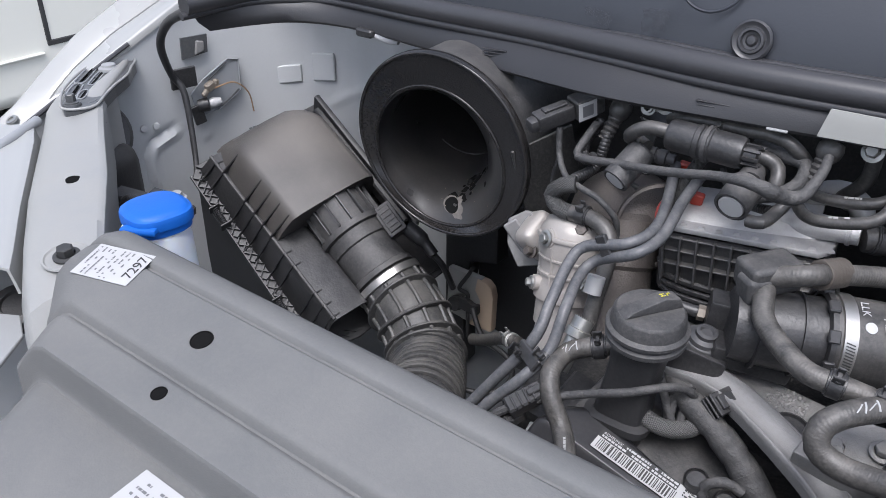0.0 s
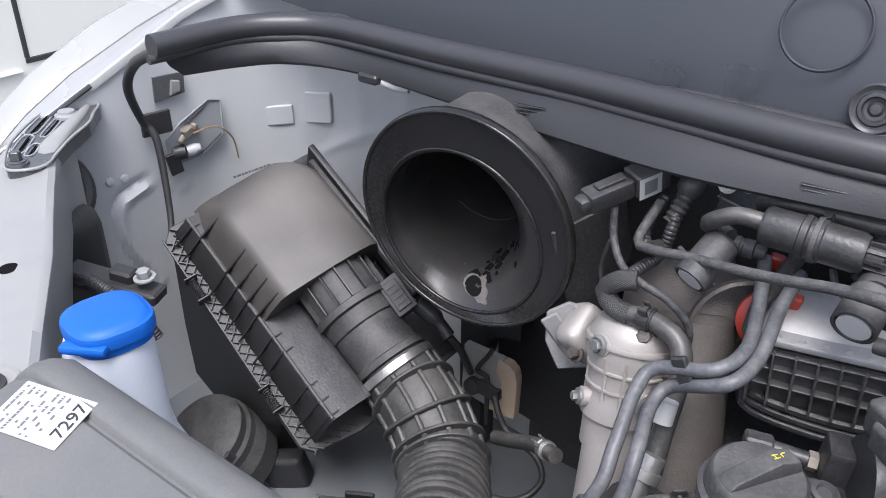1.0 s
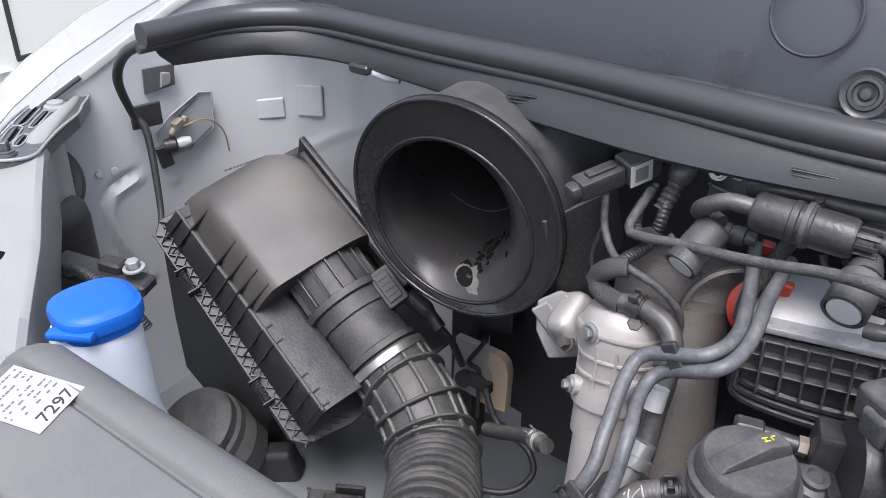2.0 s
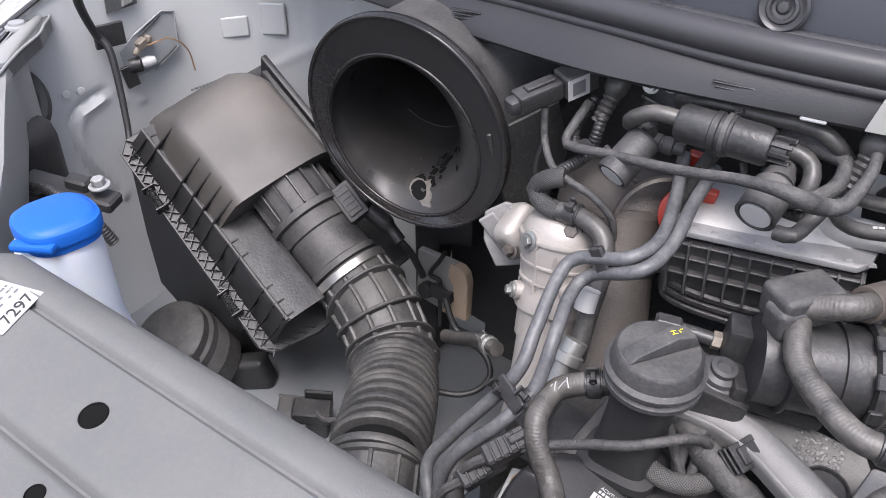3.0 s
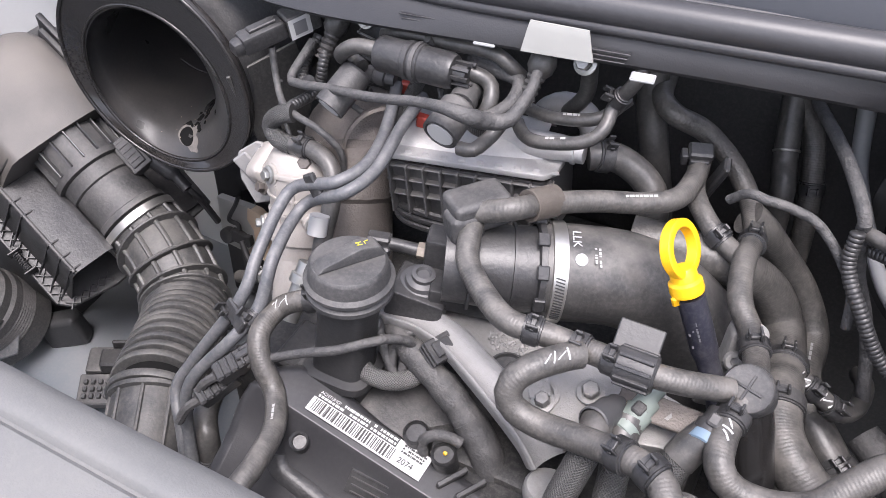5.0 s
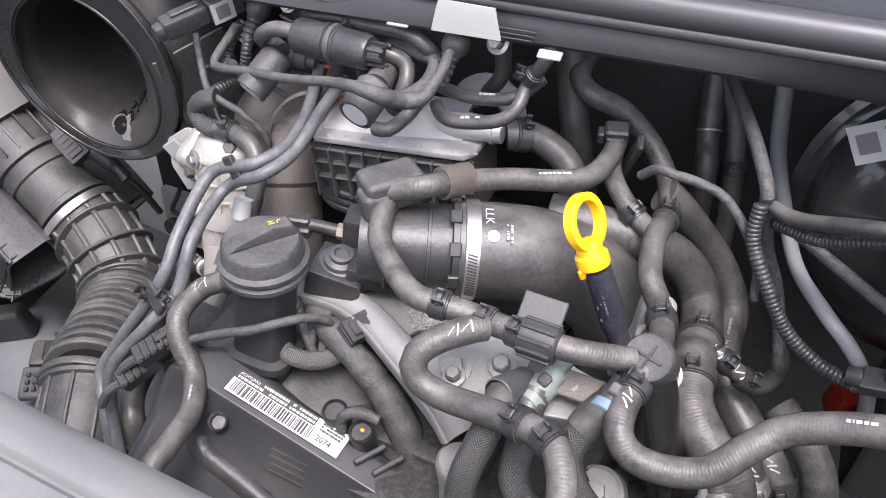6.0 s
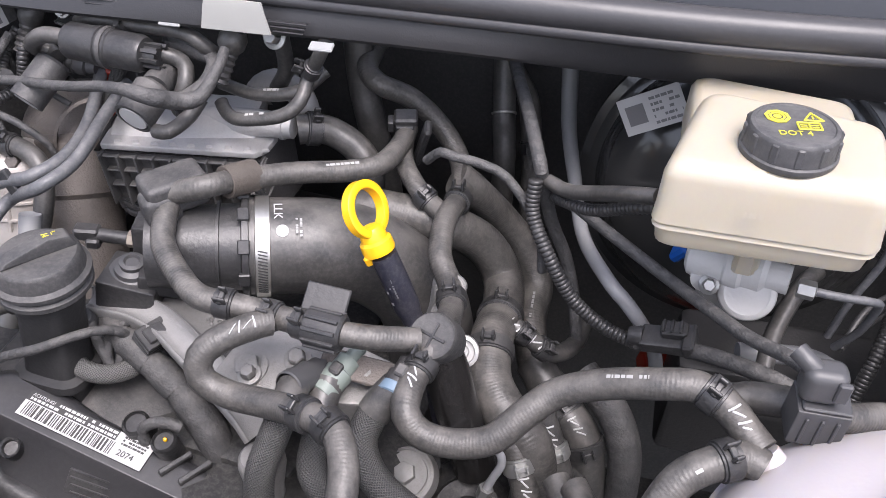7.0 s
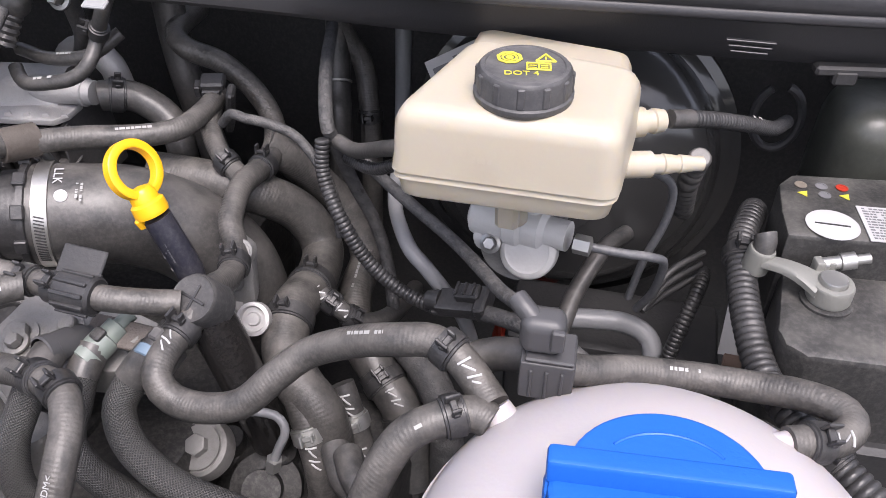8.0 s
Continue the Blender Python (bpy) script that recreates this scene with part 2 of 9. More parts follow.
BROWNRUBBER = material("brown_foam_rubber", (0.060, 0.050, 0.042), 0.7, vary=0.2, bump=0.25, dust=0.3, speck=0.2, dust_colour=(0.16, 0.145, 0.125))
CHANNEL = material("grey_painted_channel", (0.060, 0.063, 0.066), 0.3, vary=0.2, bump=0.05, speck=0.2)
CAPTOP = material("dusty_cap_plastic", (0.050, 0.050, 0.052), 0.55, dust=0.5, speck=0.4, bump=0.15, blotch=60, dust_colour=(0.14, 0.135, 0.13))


# dried smears let the panel show through
sn, sl = SMEAR.node_tree.nodes, SMEAR.node_tree.links
streak, fade, spread = sn.new("ShaderNodeTexNoise"), sn.new("ShaderNodeMapRange"), sn.new("ShaderNodeTexCoord")
streak.inputs["Scale"].default_value, streak.inputs["Detail"].default_value = 70.0, 5
fade.inputs["From Min"].default_value, fade.inputs["From Max"].default_value, fade.inputs["To Max"].default_value = 0.40, 0.75, 0.8
sl.new(spread.outputs["Object"], streak.inputs["Vector"])
sl.new(streak.outputs["Fac"], fade.inputs["Value"])
sl.new(fade.outputs[0], sn["Principled BSDF"].inputs["Alpha"])

# ---- building helpers ----
def part(name, bm, mat, parent=None, label="", angle=38):
    """Links a bmesh as one mesh object, under a thing or a part if given."""
    bmesh.ops.recalc_face_normals(bm, faces=bm.faces)
    bm.normal_update()
    lean = even_normals(bm, math.cos(radians(angle))) if len(bm.faces) < 1500 else None
    me = bpy.data.meshes.new(name)
    bm.to_mesh(me)
    bm.free()
    me.materials.append(mat)
    me.polygons.foreach_set("use_smooth", [True] * len(me.polygons))
    if lean:
        me.normals_split_custom_set(lean)
    else:
        me.set_sharp_from_angle(angle=radians(angle))
    ob = new(name, me)
    if parent:
        ob.parent = parent
        ob.matrix_parent_inverse = parent_world(parent).inverted()
    if label:
        ob["label"] = label
    return ob


def even_normals(bm, limit):
    """Corner normals weighted by face area, so that flat faces stay flat between rounded edges."""
    area = {f: f.calc_area() for f in bm.faces}
    out = []
    for f in bm.faces:
        for loop in f.loops:
            s = Vector()
            for g in loop.vert.link_faces:
                if g.normal.dot(f.normal) > limit:
                    s += g.normal * area[g]
            out.append(s.normalized() if s.length > 1e-12 else f.normal.copy())
    return out


def parent_world(o):
    m = o.matrix_basis
    return m if not o.parent else parent_world(o.parent) @ o.matrix_parent_inverse @ m


def thing(name, at, label, category, group="", kind=""):
    ob = new(name)
    ob.empty_display_size = 0.02
    ob.location = at
    return tagged(ob, label, category, group, kind)


def B():
    return bmesh.new()


def absorb(bm, other):
    me = bpy.data.meshes.new("scratch")
    other.to_mesh(me)
    other.free()
    bm.from_mesh(me)
    bpy.data.meshes.remove(me)
    return bm


def V(p):
    return Vector(p)


def frame_of(o, u, v):
    """Pose at o with x along u, y nearly along v."""
    u = V(u).normalized()
    n = u.cross(V(v)).normalized()
    w = n.cross(u)
    m = Matrix.Identity(4)
    for i in range(3):
        m[i][0], m[i][1], m[i][2], m[i][3] = u[i], w[i], n[i], o[i]
    return m


def lathe(bm, base, axis, profile, seg=32, turn=0.0):
    """Revolves (radius, height) pairs about an axis; closes ends of radius 0."""
    q = V(axis).normalized().to_track_quat("Z", "Y")
    rings = []
    for r, h in profile:
        if r < 1e-6:
            rings.append([bm.verts.new(V(base) + q @ V((0, 0, h)))])
        else:
            rings.append([bm.verts.new(V(base) + q @ V((r * math.cos(turn + 2 * math.pi * i / seg), r * math.sin(turn + 2 * math.pi * i / seg), h))) for i in range(seg)])
    for A, C in zip(rings, rings[1:]):
        for i in range(seg):
            j = (i + 1) % seg
            f = [A[i % len(A)], A[j % len(A)], C[j % len(C)], C[i % len(C)]]
            f = list(dict.fromkeys(f))
            if len(f) > 2:
                bm.faces.new(f)
    return bm


def smooth_path(pts, step=0.005):
    """Points at even steps along a Catmull-Rom curve through pts."""
    p = [V(q) for q in pts]
    if len(p) == 2:
        n = max(2, int((p[1] - p[0]).length / step))
        return [p[0].lerp(p[1], i / n) for i in range(n + 1)]
    p = [2 * p[0] - p[1]] + p + [2 * p[-1] - p[-2]]
    out = []
    for i in range(1, len(p) - 2):
        a0, a1, a2, a3 = p[i - 1:i + 3]
        n = max(2, int((a2 - a1).length / step))
        for k in range(n):
            t = k / n
            out.append(0.5 * (2 * a1 + (a2 - a0) * t + (2 * a0 - 5 * a1 + 4 * a2 - a3) * t * t + (3 * a1 - a0 - 3 * a2 + a3) * t ** 3))
    out.append(p[-2])
    return out


def tube(bm, pts, r, seg=14, step=0.006, wave=None, flat=1.0, raw=False):
    """Sweeps a round section along a smooth path. r: a radius, or a function of the length run and the whole length.
    wave=(pitch, depth) gives a corrugated wall."""
    path = [V(q) for q in pts] if raw else smooth_path(pts, wave[0] / 8 if wave else step)
    uv = bm.loops.layers.uv.verify()
    run = [0.0]
    for a0, a1 in zip(path, path[1:]):
        run.append(run[-1] + (a1 - a0).length)
    side, rings = None, []
    for i, p in enumerate(path):
        d = (path[min(i + 1, len(path) - 1)] - path[max(i - 1, 0)]).normalized()
        if side is None:
            side = d.orthogonal().normalized()
        side = (side - d * side.dot(d)).normalized()
        up = d.cross(side)
        rad = r(run[i], run[-1]) if callable(r) else r
        if wave:
            rad += wave[1] * (abs(math.sin(math.pi * run[i] / wave[0])) ** 0.45 - 1)
        rings.append([bm.verts.new(p + rad * (math.cos(2 * math.pi * k / seg) * side + flat * math.sin(2 * math.pi * k / seg) * up)) for k in range(seg)])
    for i, (A, C) in enumerate(zip(rings, rings[1:])):
        for k in range(seg):
            j = (k + 1) % seg
            f = bm.faces.new((A[k], A[j], C[j], C[k]))
            for loop, (s, w) in zip(f.loops, ((run[i], k), (run[i], k + 1), (run[i + 1], k + 1), (run[i + 1], k))):
                loop[uv].uv = (s, w / seg)
    bm.faces.new(list(reversed(rings[0])))
    bm.faces.new(rings[-1])
    return bm


def along(pts, s):
    """Place and direction at the part s of a path."""
    path = smooth_path(pts)
    k = min(len(path) - 2, max(0, int(s * (len(path) - 1))))
    return path[k], (path[k + 1] - path[k]).normalized()


def box(bm, m, size, bev=0.003, seg=2):
    t = B()
    bmesh.ops.create_cube(t, size=1, matrix=m @ Matrix.Diagonal((*size, 1)))
    if bev:
        bmesh.ops.bevel(t, geom=t.edges[:], offset=bev, segments=seg, affect="EDGES", profile=0.5)
    return absorb(bm, t)


def prism(bm, m, outline, h0, h1, bev=0.0, seg=2):
    t = B()
    lo = [t.verts.new(m @ V((x, y, h0))) for x, y in outline]
    hi = [t.verts.new(m @ V((x, y, h1))) for x, y in outline]
    t.faces.new(lo)
    t.faces.new(hi)
    k = len(lo)
    for i in range(k):
        t.faces.new((lo[i], lo[(i + 1) % k], hi[(i + 1) % k], hi[i]))
    if bev:
        bmesh.ops.recalc_face_normals(t, faces=t.faces)
        bmesh.ops.bevel(t, geom=t.edges[:], offset=bev, segments=seg, affect="EDGES", profile=0.5)
    return absorb(bm, t)


def loft(bm, rows, close=False):
    """Quads between rows of points, all of one length."""
    vs = [[bm.verts.new(V(p)) for p in row] for row in rows]
    for A, C in zip(vs, vs[1:]):
        k = len(A)
        for i in range(k if close else k - 1):
            bm.faces.new((A[i], A[(i + 1) % k], C[(i + 1) % k], C[i]))
    return bm


BAY_MIDDLE = Vector((-0.3, 0.6, 1.6))


def slab(bm, rows, thick):
    """A loft given thickness on the side that faces away from the middle of the bay."""
    t = loft(B(), rows)
    bmesh.ops.recalc_face_normals(t, faces=t.faces)
    t.normal_update()
    if sum(f.calc_area() * f.normal.dot(BAY_MIDDLE - f.calc_center_median()) for f in t.faces) < 0:
        bmesh.ops.reverse_faces(t, faces=t.faces)
        t.normal_update()
    front = t.faces[:]
    rim = [e for e in t.edges if e.is_boundary]
    back = {v: t.verts.new(v.co - v.normal * thick) for v in t.verts[:]}
    for f in front:
        t.faces.new([back[v] for v in reversed(f.verts)])
    for e in rim:
        a, b = e.verts
        t.faces.new((a, b, back[b], back[a]))
    return absorb(bm, t)


def ring_clip(bm, p, d, r, width=0.012, tab=True, spread=0.0025):
    """A spring clip round a hose, with its two ears."""
    d = V(d).normalized()
    lathe(bm, V(p) - d * width / 2, d, [(r, 0), (r + spread, 0.0008), (r + spread, width - 0.0008), (r, width)], 20)
    if tab:
        up = (V((0, -0.5, 1)) - d * V((0, -0.5, 1)).dot(d)).normalized()
        m = frame_of(V(p) + up * (r + spread), d, up.cross(d))
        for off, w in ((-0.0045, 0.8), (0.0045, 0.5)):
            box(bm, m @ pose(0, off, 0.0035), (width * w, 0.0022, 0.009), 0.0006, 1)
        box(bm, m @ pose(0, 0, 0.0015), (width * 0.35, 0.013, 0.003), 0.0006, 1)
        lathe(bm, V(p) - d * width * 0.62, d, [(r, 0), (r + 0.0012, 0.0004), (r + 0.0012, width * 1.24 - 0.0004), (r, width * 1.24)], 20)
    return bm


def bolt(bm, p, d, r=0.007, h=0.006, washer=True):
    d = V(d).normalized()
    if washer:
        lathe(bm, p, d, [(0, 0), (r * 1.6, 0), (r * 1.6, 0.002), (r * 1.1, 0.003)], 20)
    lathe(bm, V(p) + d * 0.0025, d, [(r, 0), (r, h), (r * 0.85, h + 0.001), (0, h + 0.001)], 6)
    return bm


def print_bars(bm, m, rows, width, pitch, height, seed=1, fill=0.7):
    """Rows of short bars that stand for small print, in a pose's xy plane."""
    rnd = random.Random(seed)
    for k in range(rows):
        x, y = 0.0, -k * pitch
        while x < width:
            w = min(rnd.uniform(0.5, 2.2) * height, width - x)
            if rnd.random() < fill and w > height * 0.3:
                quad = [(x, y), (x + w, y), (x + w, y - height), (x, y - height)]
                bm.faces.new([bm.verts.new(m @ V((*q, 0))) for q in quad])
            x += w + height * 0.35
    return bm


def writing(name, text, m, size, mat, parent, depth=0.0002):
    cu = bpy.data.curves.new(name, "FONT")
    cu.body, cu.size, cu.extrude = text, size, depth
    cu.materials.append(mat)
    ob = new(name, cu)
    ob.parent = parent
    ob.matrix_parent_inverse = parent_world(parent).inverted()
    ob.matrix_basis = m
    return ob


# ---- the setting ----
bm = B()
box(bm, pose(0, 0, -0.05), (600, 600, 0.1), 0)
tagged(part("ground", bm, ASPHALT), "grey asphalt yard under the van", "ground", kind="structure")


def wall_along(plan, z0, z1, thick):
    """An upright sheet that follows a smooth plan; z1: its top, a height or a function of the place."""
    path = smooth_path([(x, y, 0) for x, y in plan], 0.02)
    rows = []
    for s in np.linspace(0, 1, 25):
        rows.append([(p.x, p.y, z0 + s * ((z1(p) if callable(z1) else z1) - z0)) for p in path])
    return slab(B(), rows, thick)


wing = thing("inner_wing", (-1.2, 0.8, 0.6), "light grey primed sheet-metal inner wing panel", "body panel", kind="structure")
WING_PLAN = [(-1.23, 0.30), (-1.225, 0.55), (-1.20, 0.75), (-1.185, 0.88), (-1.13, 0.99), (-1.02, 1.04), (-0.86, 1.05), (-0.62, 1.05)]


def ridge_at(p, line, wide):
    d = min(((p - q).length for q in line), default=9.0)
    return max(0.0, 1 - (d / wide) ** 2)


GROOVE = smooth_path([(-1.198, 0.830, 1.035), (-1.198, 0.800, 1.048), (-1.198, 0.775, 1.058), (-1.198, 0.747, 1.052), (-1.198, 0.726, 1.039), (-1.198, 0.717, 1.015), (-1.198, 0.720, 0.981), (-1.198, 0.734, 0.942), (-1.198, 0.76, 0.89)], 0.004)
CREASE = smooth_path([(-1.08, 1.016, 1.05), (-1.03, 1.034, 1.08), (-0.96, 1.042, 1.115)], 0.004)


def relief(p):
    h = 0.0
    if abs(p.z - 0.98) < 0.12 and p.y < 0.86:
        h -= 0.007 * ridge_at(p, GROOVE, 0.009)
        h += 0.007 * ridge_at(p + Vector((0, -0.014, 0.006)), GROOVE, 0.011)
    if p.y > 1.0 and p.x < -0.94:
        h += 0.005 * ridge_at(p, CREASE, 0.010)
    if p.y > 1.0 and p.z > 1.07:
        h += 0.004 * max(0.0, math.sin((p.x + 1.02) * 75)) * min(1.0, (p.z - 1.07) / 0.03)
    return h


path = smooth_path([(x, y, 0) for x, y in WING_PLAN], 0.007)
rows = []
for t in np.linspace(0, 1, 100):
    row = []
    for i, p in enumerate(path):
        d = (path[min(i + 1, len(path) - 1)] - path[max(i - 1, 0)]).normalized()
        q = V((p.x, p.y, 0.55 + t * (min(1.33, 0.875 + 0.478 * p.y) - 0.55)))
        row.append(q + V((d.y, -d.x, 0)) * relief(q))
    rows.append(row)
part("wing_sheet", slab(B(), rows, 0.003), WING, wing)
for c, w, h, u in (((-1.126, 0.990, 1.116), 0.044, 0.036, (0.78, 0.62, 0.02)), ((-1.068, 1.019, 1.133), 0.044, 0.054, (0.93, 0.36, 0.0))):
    m = frame_of(c, u, (0, 0, 1))
    part("pressed_pad", prism(B(), m, [(-w / 2, -h / 2), (w / 2, -h / 2 + 0.003), (w / 2, h / 2), (-w / 2, h / 2 - 0.003)], -0.004, 0.0016, 0.0028, 3), WING, wing)
m = frame_of((-1.187, 0.836, 1.192), (0.25, 0.95, 0.05), (0, 0, 1))
part("small_cutout", prism(B(), m, [(-0.024, -0.018), (0.022, -0.014), (0.026, 0.016), (-0.020, 0.018)], 0, 0.004), CHANNEL, wing, "dark rectangular cut-out")
part("cutout_lug", prism(B(), m, [(-0.002, -0.014), (0.016, -0.010), (0.018, 0.006), (0.004, 0.010)], 0.003, 0.008, 0.002, 1), ALU_DULL, wing)
for p in ((-1.2, 0.725, 1.076), (-1.197, 0.747, 1.074)):
    part("rivet", lathe(B(), p, (0.95, -0.3, 0), [(0.0065, 0), (0.0055, 0.003), (0, 0.004)], 16), WING, wing)
m = frame_of(V((-1.162, 0.912, 1.0275)), (0.036, 0.064, 0.015), (0, 0, 1))
part("stamped_mark", print_bars(B(), m, 1, 0.074, 0.006, 0.0036, 61, 0.8), GREYINK, wing, "stamped grey marks")
bulkhead = tagged(part("bulkhead", wall_along([(-0.66, 1.035), (-0.3, 1.06), (0.0, 1.08), (0.3, 1.09), (0.6, 1.12), (0.95, 1.2)], 0.4, 1.40, 0.01), FIREWALL), "black insulated bulkhead behind the engine", "bulkhead", kind="structure")
side = tagged(part("side_panel", wall_along([(0.95, 1.2), (0.96, 0.8), (0.96, 0.3)], 0.4, 1.2, 0.01), FIREWALL), "black side panel beside the battery", "body panel", kind="structure")
bm = slab(B(), [[(x, y, 0.655 + 0.03 * math.sin(3 * x + 5 * y)) for x in np.linspace(-1.24, -0.50, 14)] for y in np.linspace(0.38, 1.06, 12)], 0.004)
tray = tagged(part("wheel_arch_tray", bm, PAINTED_FLOOR), "grey-blue painted sheet metal below the air filter box", "body panel", kind="structure")
bm = B()
box(bm, pose(0.2, 0.75, 0.5), (1.5, 0.75, 0.04), 0.005)
tagged(part("undertray", bm, MURK), "dark engine undertray", "undertray", kind="structure")

# the cowl: trim, seal and the dark panel behind
LOW = [(-0.983, 0.72, 1.280), (-0.956, 0.783, 1.28), (-0.919, 0.827, 1.28), (-0.833, 0.851, 1.28), (-0.687, 0.838, 1.28), (-0.51, 0.80, 1.288),
       (-0.39, 0.78, 1.294), (-0.25, 0.782, 1.300), (-0.063, 0.802, 1.303), (0.06, 0.817, 1.302), (0.222, 0.860, 1.288), (0.338, 0.884, 1.285), (0.497, 0.912, 1.285), (0.825, 1.002, 1.28)]
HIGH = [(-0.98, 0.685, 1.318), (-0.965, 0.786, 1.32), (-0.93, 0.838, 1.32), (-0.866, 0.868, 1.32), (-0.70, 0.855, 1.324), (-0.53, 0.835, 1.332),
        (-0.41, 0.815, 1.337), (-0.25, 0.80, 1.340), (-0.05, 0.812, 1.342), (0.06, 0.822, 1.342), (0.22, 0.840, 1.341), (0.34, 0.860, 1.341), (0.50, 0.893, 1.34), (0.80, 0.98, 1.335)]


def even(pts, n):
    path = smooth_path(pts, 0.004)
    return [path[round(i * (len(path) - 1) / (n - 1))] for i in range(n)]


low, high = even(LOW, 120), even(HIGH, 120)
trim = thing("cowl_trim", (-0.2, 0.8, 1.28), "black plastic cowl trim with a rubber bonnet seal along its top edge", "cowl trim", kind="structure")
rows = []
for p, q in zip(low, high):
    back = V((0, 0.035, 0))
    rows.append([p + back, p + V((0, 0.004, -0.004)), p, p.lerp(q, 0.3) + V((0, -0.003, 0)), p.lerp(q, 0.7) + V((0, 0.002, 0)), q + V((0, 0.006, -0.006)), q + V((0, 0.03, -0.004))])
part("trim_face", slab(B(), rows, 0.003), COWL, trim)
bm = tube(B(), [q + V((0, 0, 0.002)) for q in high], 0.0140, 16, raw=True)
part("seal_bead", bm, SEAL, trim, "round rubber bonnet seal")
bm = tube(B(), [q + V((0, 0.019, 0.006)) for q in high], 0.008, 10, raw=True)
part("seal_lip", bm, SEAL, trim)
bm = tube(B(), [q + V((0, -0.006, -0.0125)) for q in high], 0.0055, 10, raw=True)
part("seal_foot", bm, SEAL, trim)
for x, y, z in ((-0.56, 0.818, 1.306), (-0.275, 0.787, 1.312), (-0.10, 0.793, 1.315), (0.42, 0.862, 1.312)):
    bm = B()
    for k in range(3):
        box(bm, pose(x, y - 0.002, z - 0.004 * k, 0, 0, 6), (0.034 - 0.004 * k, 0.004, 0.0012), 0.0004, 1)
    part("trim_mark", bm, COWL, trim)

back = thing("cowl_panel", (-0.2, 0.85, 1.34), "dark grey plastic cowl panel with rubber buffers and pressed circle", "cowl panel", kind="structure")
rows = []
for z, dy in ((1.325, 0.0), (1.36, 0.004), (1.40, 0.016), (1.45, 0.04), (1.52, 0.085), (1.62, 0.16), (1.8, 0.32)):
    rows.append([(x, 0.812 + dy + 0.14 * (x + 0.2) ** 2 + 0.01, z) for x in np.linspace(-1.25, 1.0, 60)])
part("panel_sheet", slab(B(), rows, 0.004), PANEL, back)


def buffer(x, y, z):
    bm = B()
    lathe(bm, (x, y + 0.006, z), (0.05, -1, 0.25), [(0.0195, 0), (0.020, 0.004), (0.018, 0.006), (0.0150, 0.004), (0.0135, 0.004), (0.0122, 0.0068), (0.0098, 0.007), (0.0085, 0.0035), (0.006, 0.003), (0.0038, 0.0055), (0, 0.006)], 36)
    return part("buffer", bm, SEAL, back, "round ribbed black rubber buffer")


buffer(-0.26, 0.817, 1.368)
buffer(-0.105, 0.813, 1.366)
bm = B()
lathe(bm, (-0.312, 0.838, 1.418), (0.1, -1, 0.42), [(0.0315, 0), (0.032, 0.001), (0.033, 0.0015), (0.034, 0.001), (0.0345, 0)], 48)
part("pressed_ring", bm, PANEL, back)
for x, y, z, w, h in ((-0.431, 0.823, 1.362, 0.034, 0.020), (-0.362, 0.820, 1.366, 0.030, 0.034)):
    t = B()
    bmesh.ops.create_grid(t, x_segments=8, y_segments=8, size=1, matrix=pose(x, y, z, 84, 0, -4) @ Matrix.Diagonal((w / 2, h / 2, 1, 1)))
    for v in t.verts:
        v.co += V((random.uniform(-0.002, 0.002), 0, random.uniform(-0.002, 0.002)))
    part("smear", t, SMEAR, back, "pale dried smear")

# front carrier: grey plastic cover with a rounded rear edge and a lower step
carrier = thing("lock_carrier_cover", (-0.35, 0.25, 1.1), "mid-grey plastic front carrier cover with round holes", "carrier cover", kind="structure")
prof = [(0.392, 1.12), (0.389, 1.17), (0.386, 1.190), (0.380, 1.203), (0.370, 1.2105), (0.358, 1.2135), (0.351, 1.2128), (0.3485, 1.2105), (0.3465, 1.2065), (0.3445, 1.2060), (0.3415, 1.2085), (0.337, 1.2086), (0.32, 1.2052), (0.285, 1.1985), (0.280, 1.1970), (0.2775, 1.1935), (0.2755, 1.1875), (0.2735, 1.1868), (0.2705, 1.1890), (0.267, 1.1897), (0.25, 1.1866), (0.242, 1.1850), (0.2365, 1.1838), (0.2345, 1.1800), (0.2335, 1.1620), (0.2325, 1.1535), (0.2305, 1.1508), (0.2270, 1.1512), (0.215, 1.1505), (0.18, 1.147), (0.12, 1.133), (0.08, 1.10), (0.06, 1.03)]
rows = []
for step in [0.0, 0.004, 0.010, 0.018, 0.03, 0.05, 0.1, 0.2, 0.35, 0.5, 0.65, 0.8, 0.95, 1.1]:
    e = max(0.0, 1 - step / 0.03)
    rows.append([(float(np.interp(y, (0.06, 0.206, 0.2835, 0.305, 0.40), (-0.56, -0.620, -0.660, -0.708, -0.712))) + step, y - 0.012 * e * e, z - 0.026 * e * e) for y, z in prof])
part("cover_shell", slab(B(), rows, 0.003), CARRIER, carrier)


def hole(x, y, z, r):
    bm = B()
    lathe(bm, (x, y, z + 0.0012), (0, -0.2, 1), [(r * 1.12, -0.001), (r * 1.1, 0.0008), (r, 0.0009), (r * 0.98, 0.0003), (0, 0.0003)], 24)
    return part("hole", bm, SHADE_WET_BLACK, carrier, "round dark hole")


hole(-0.4855, 0.3086, 1.2020, 0.0088)
hole(-0.474, 0.257, 1.1868, 0.006)


def sticker(name, m, w, h, label):
    ob = thing(name, m.translation, label, "label")
    bm = B()
    box(bm, m @ pose(w / 2, -h / 2, 0.0002), (w, h, 0.0005), 0)
    part("paper", bm, LABEL, ob)
    return ob


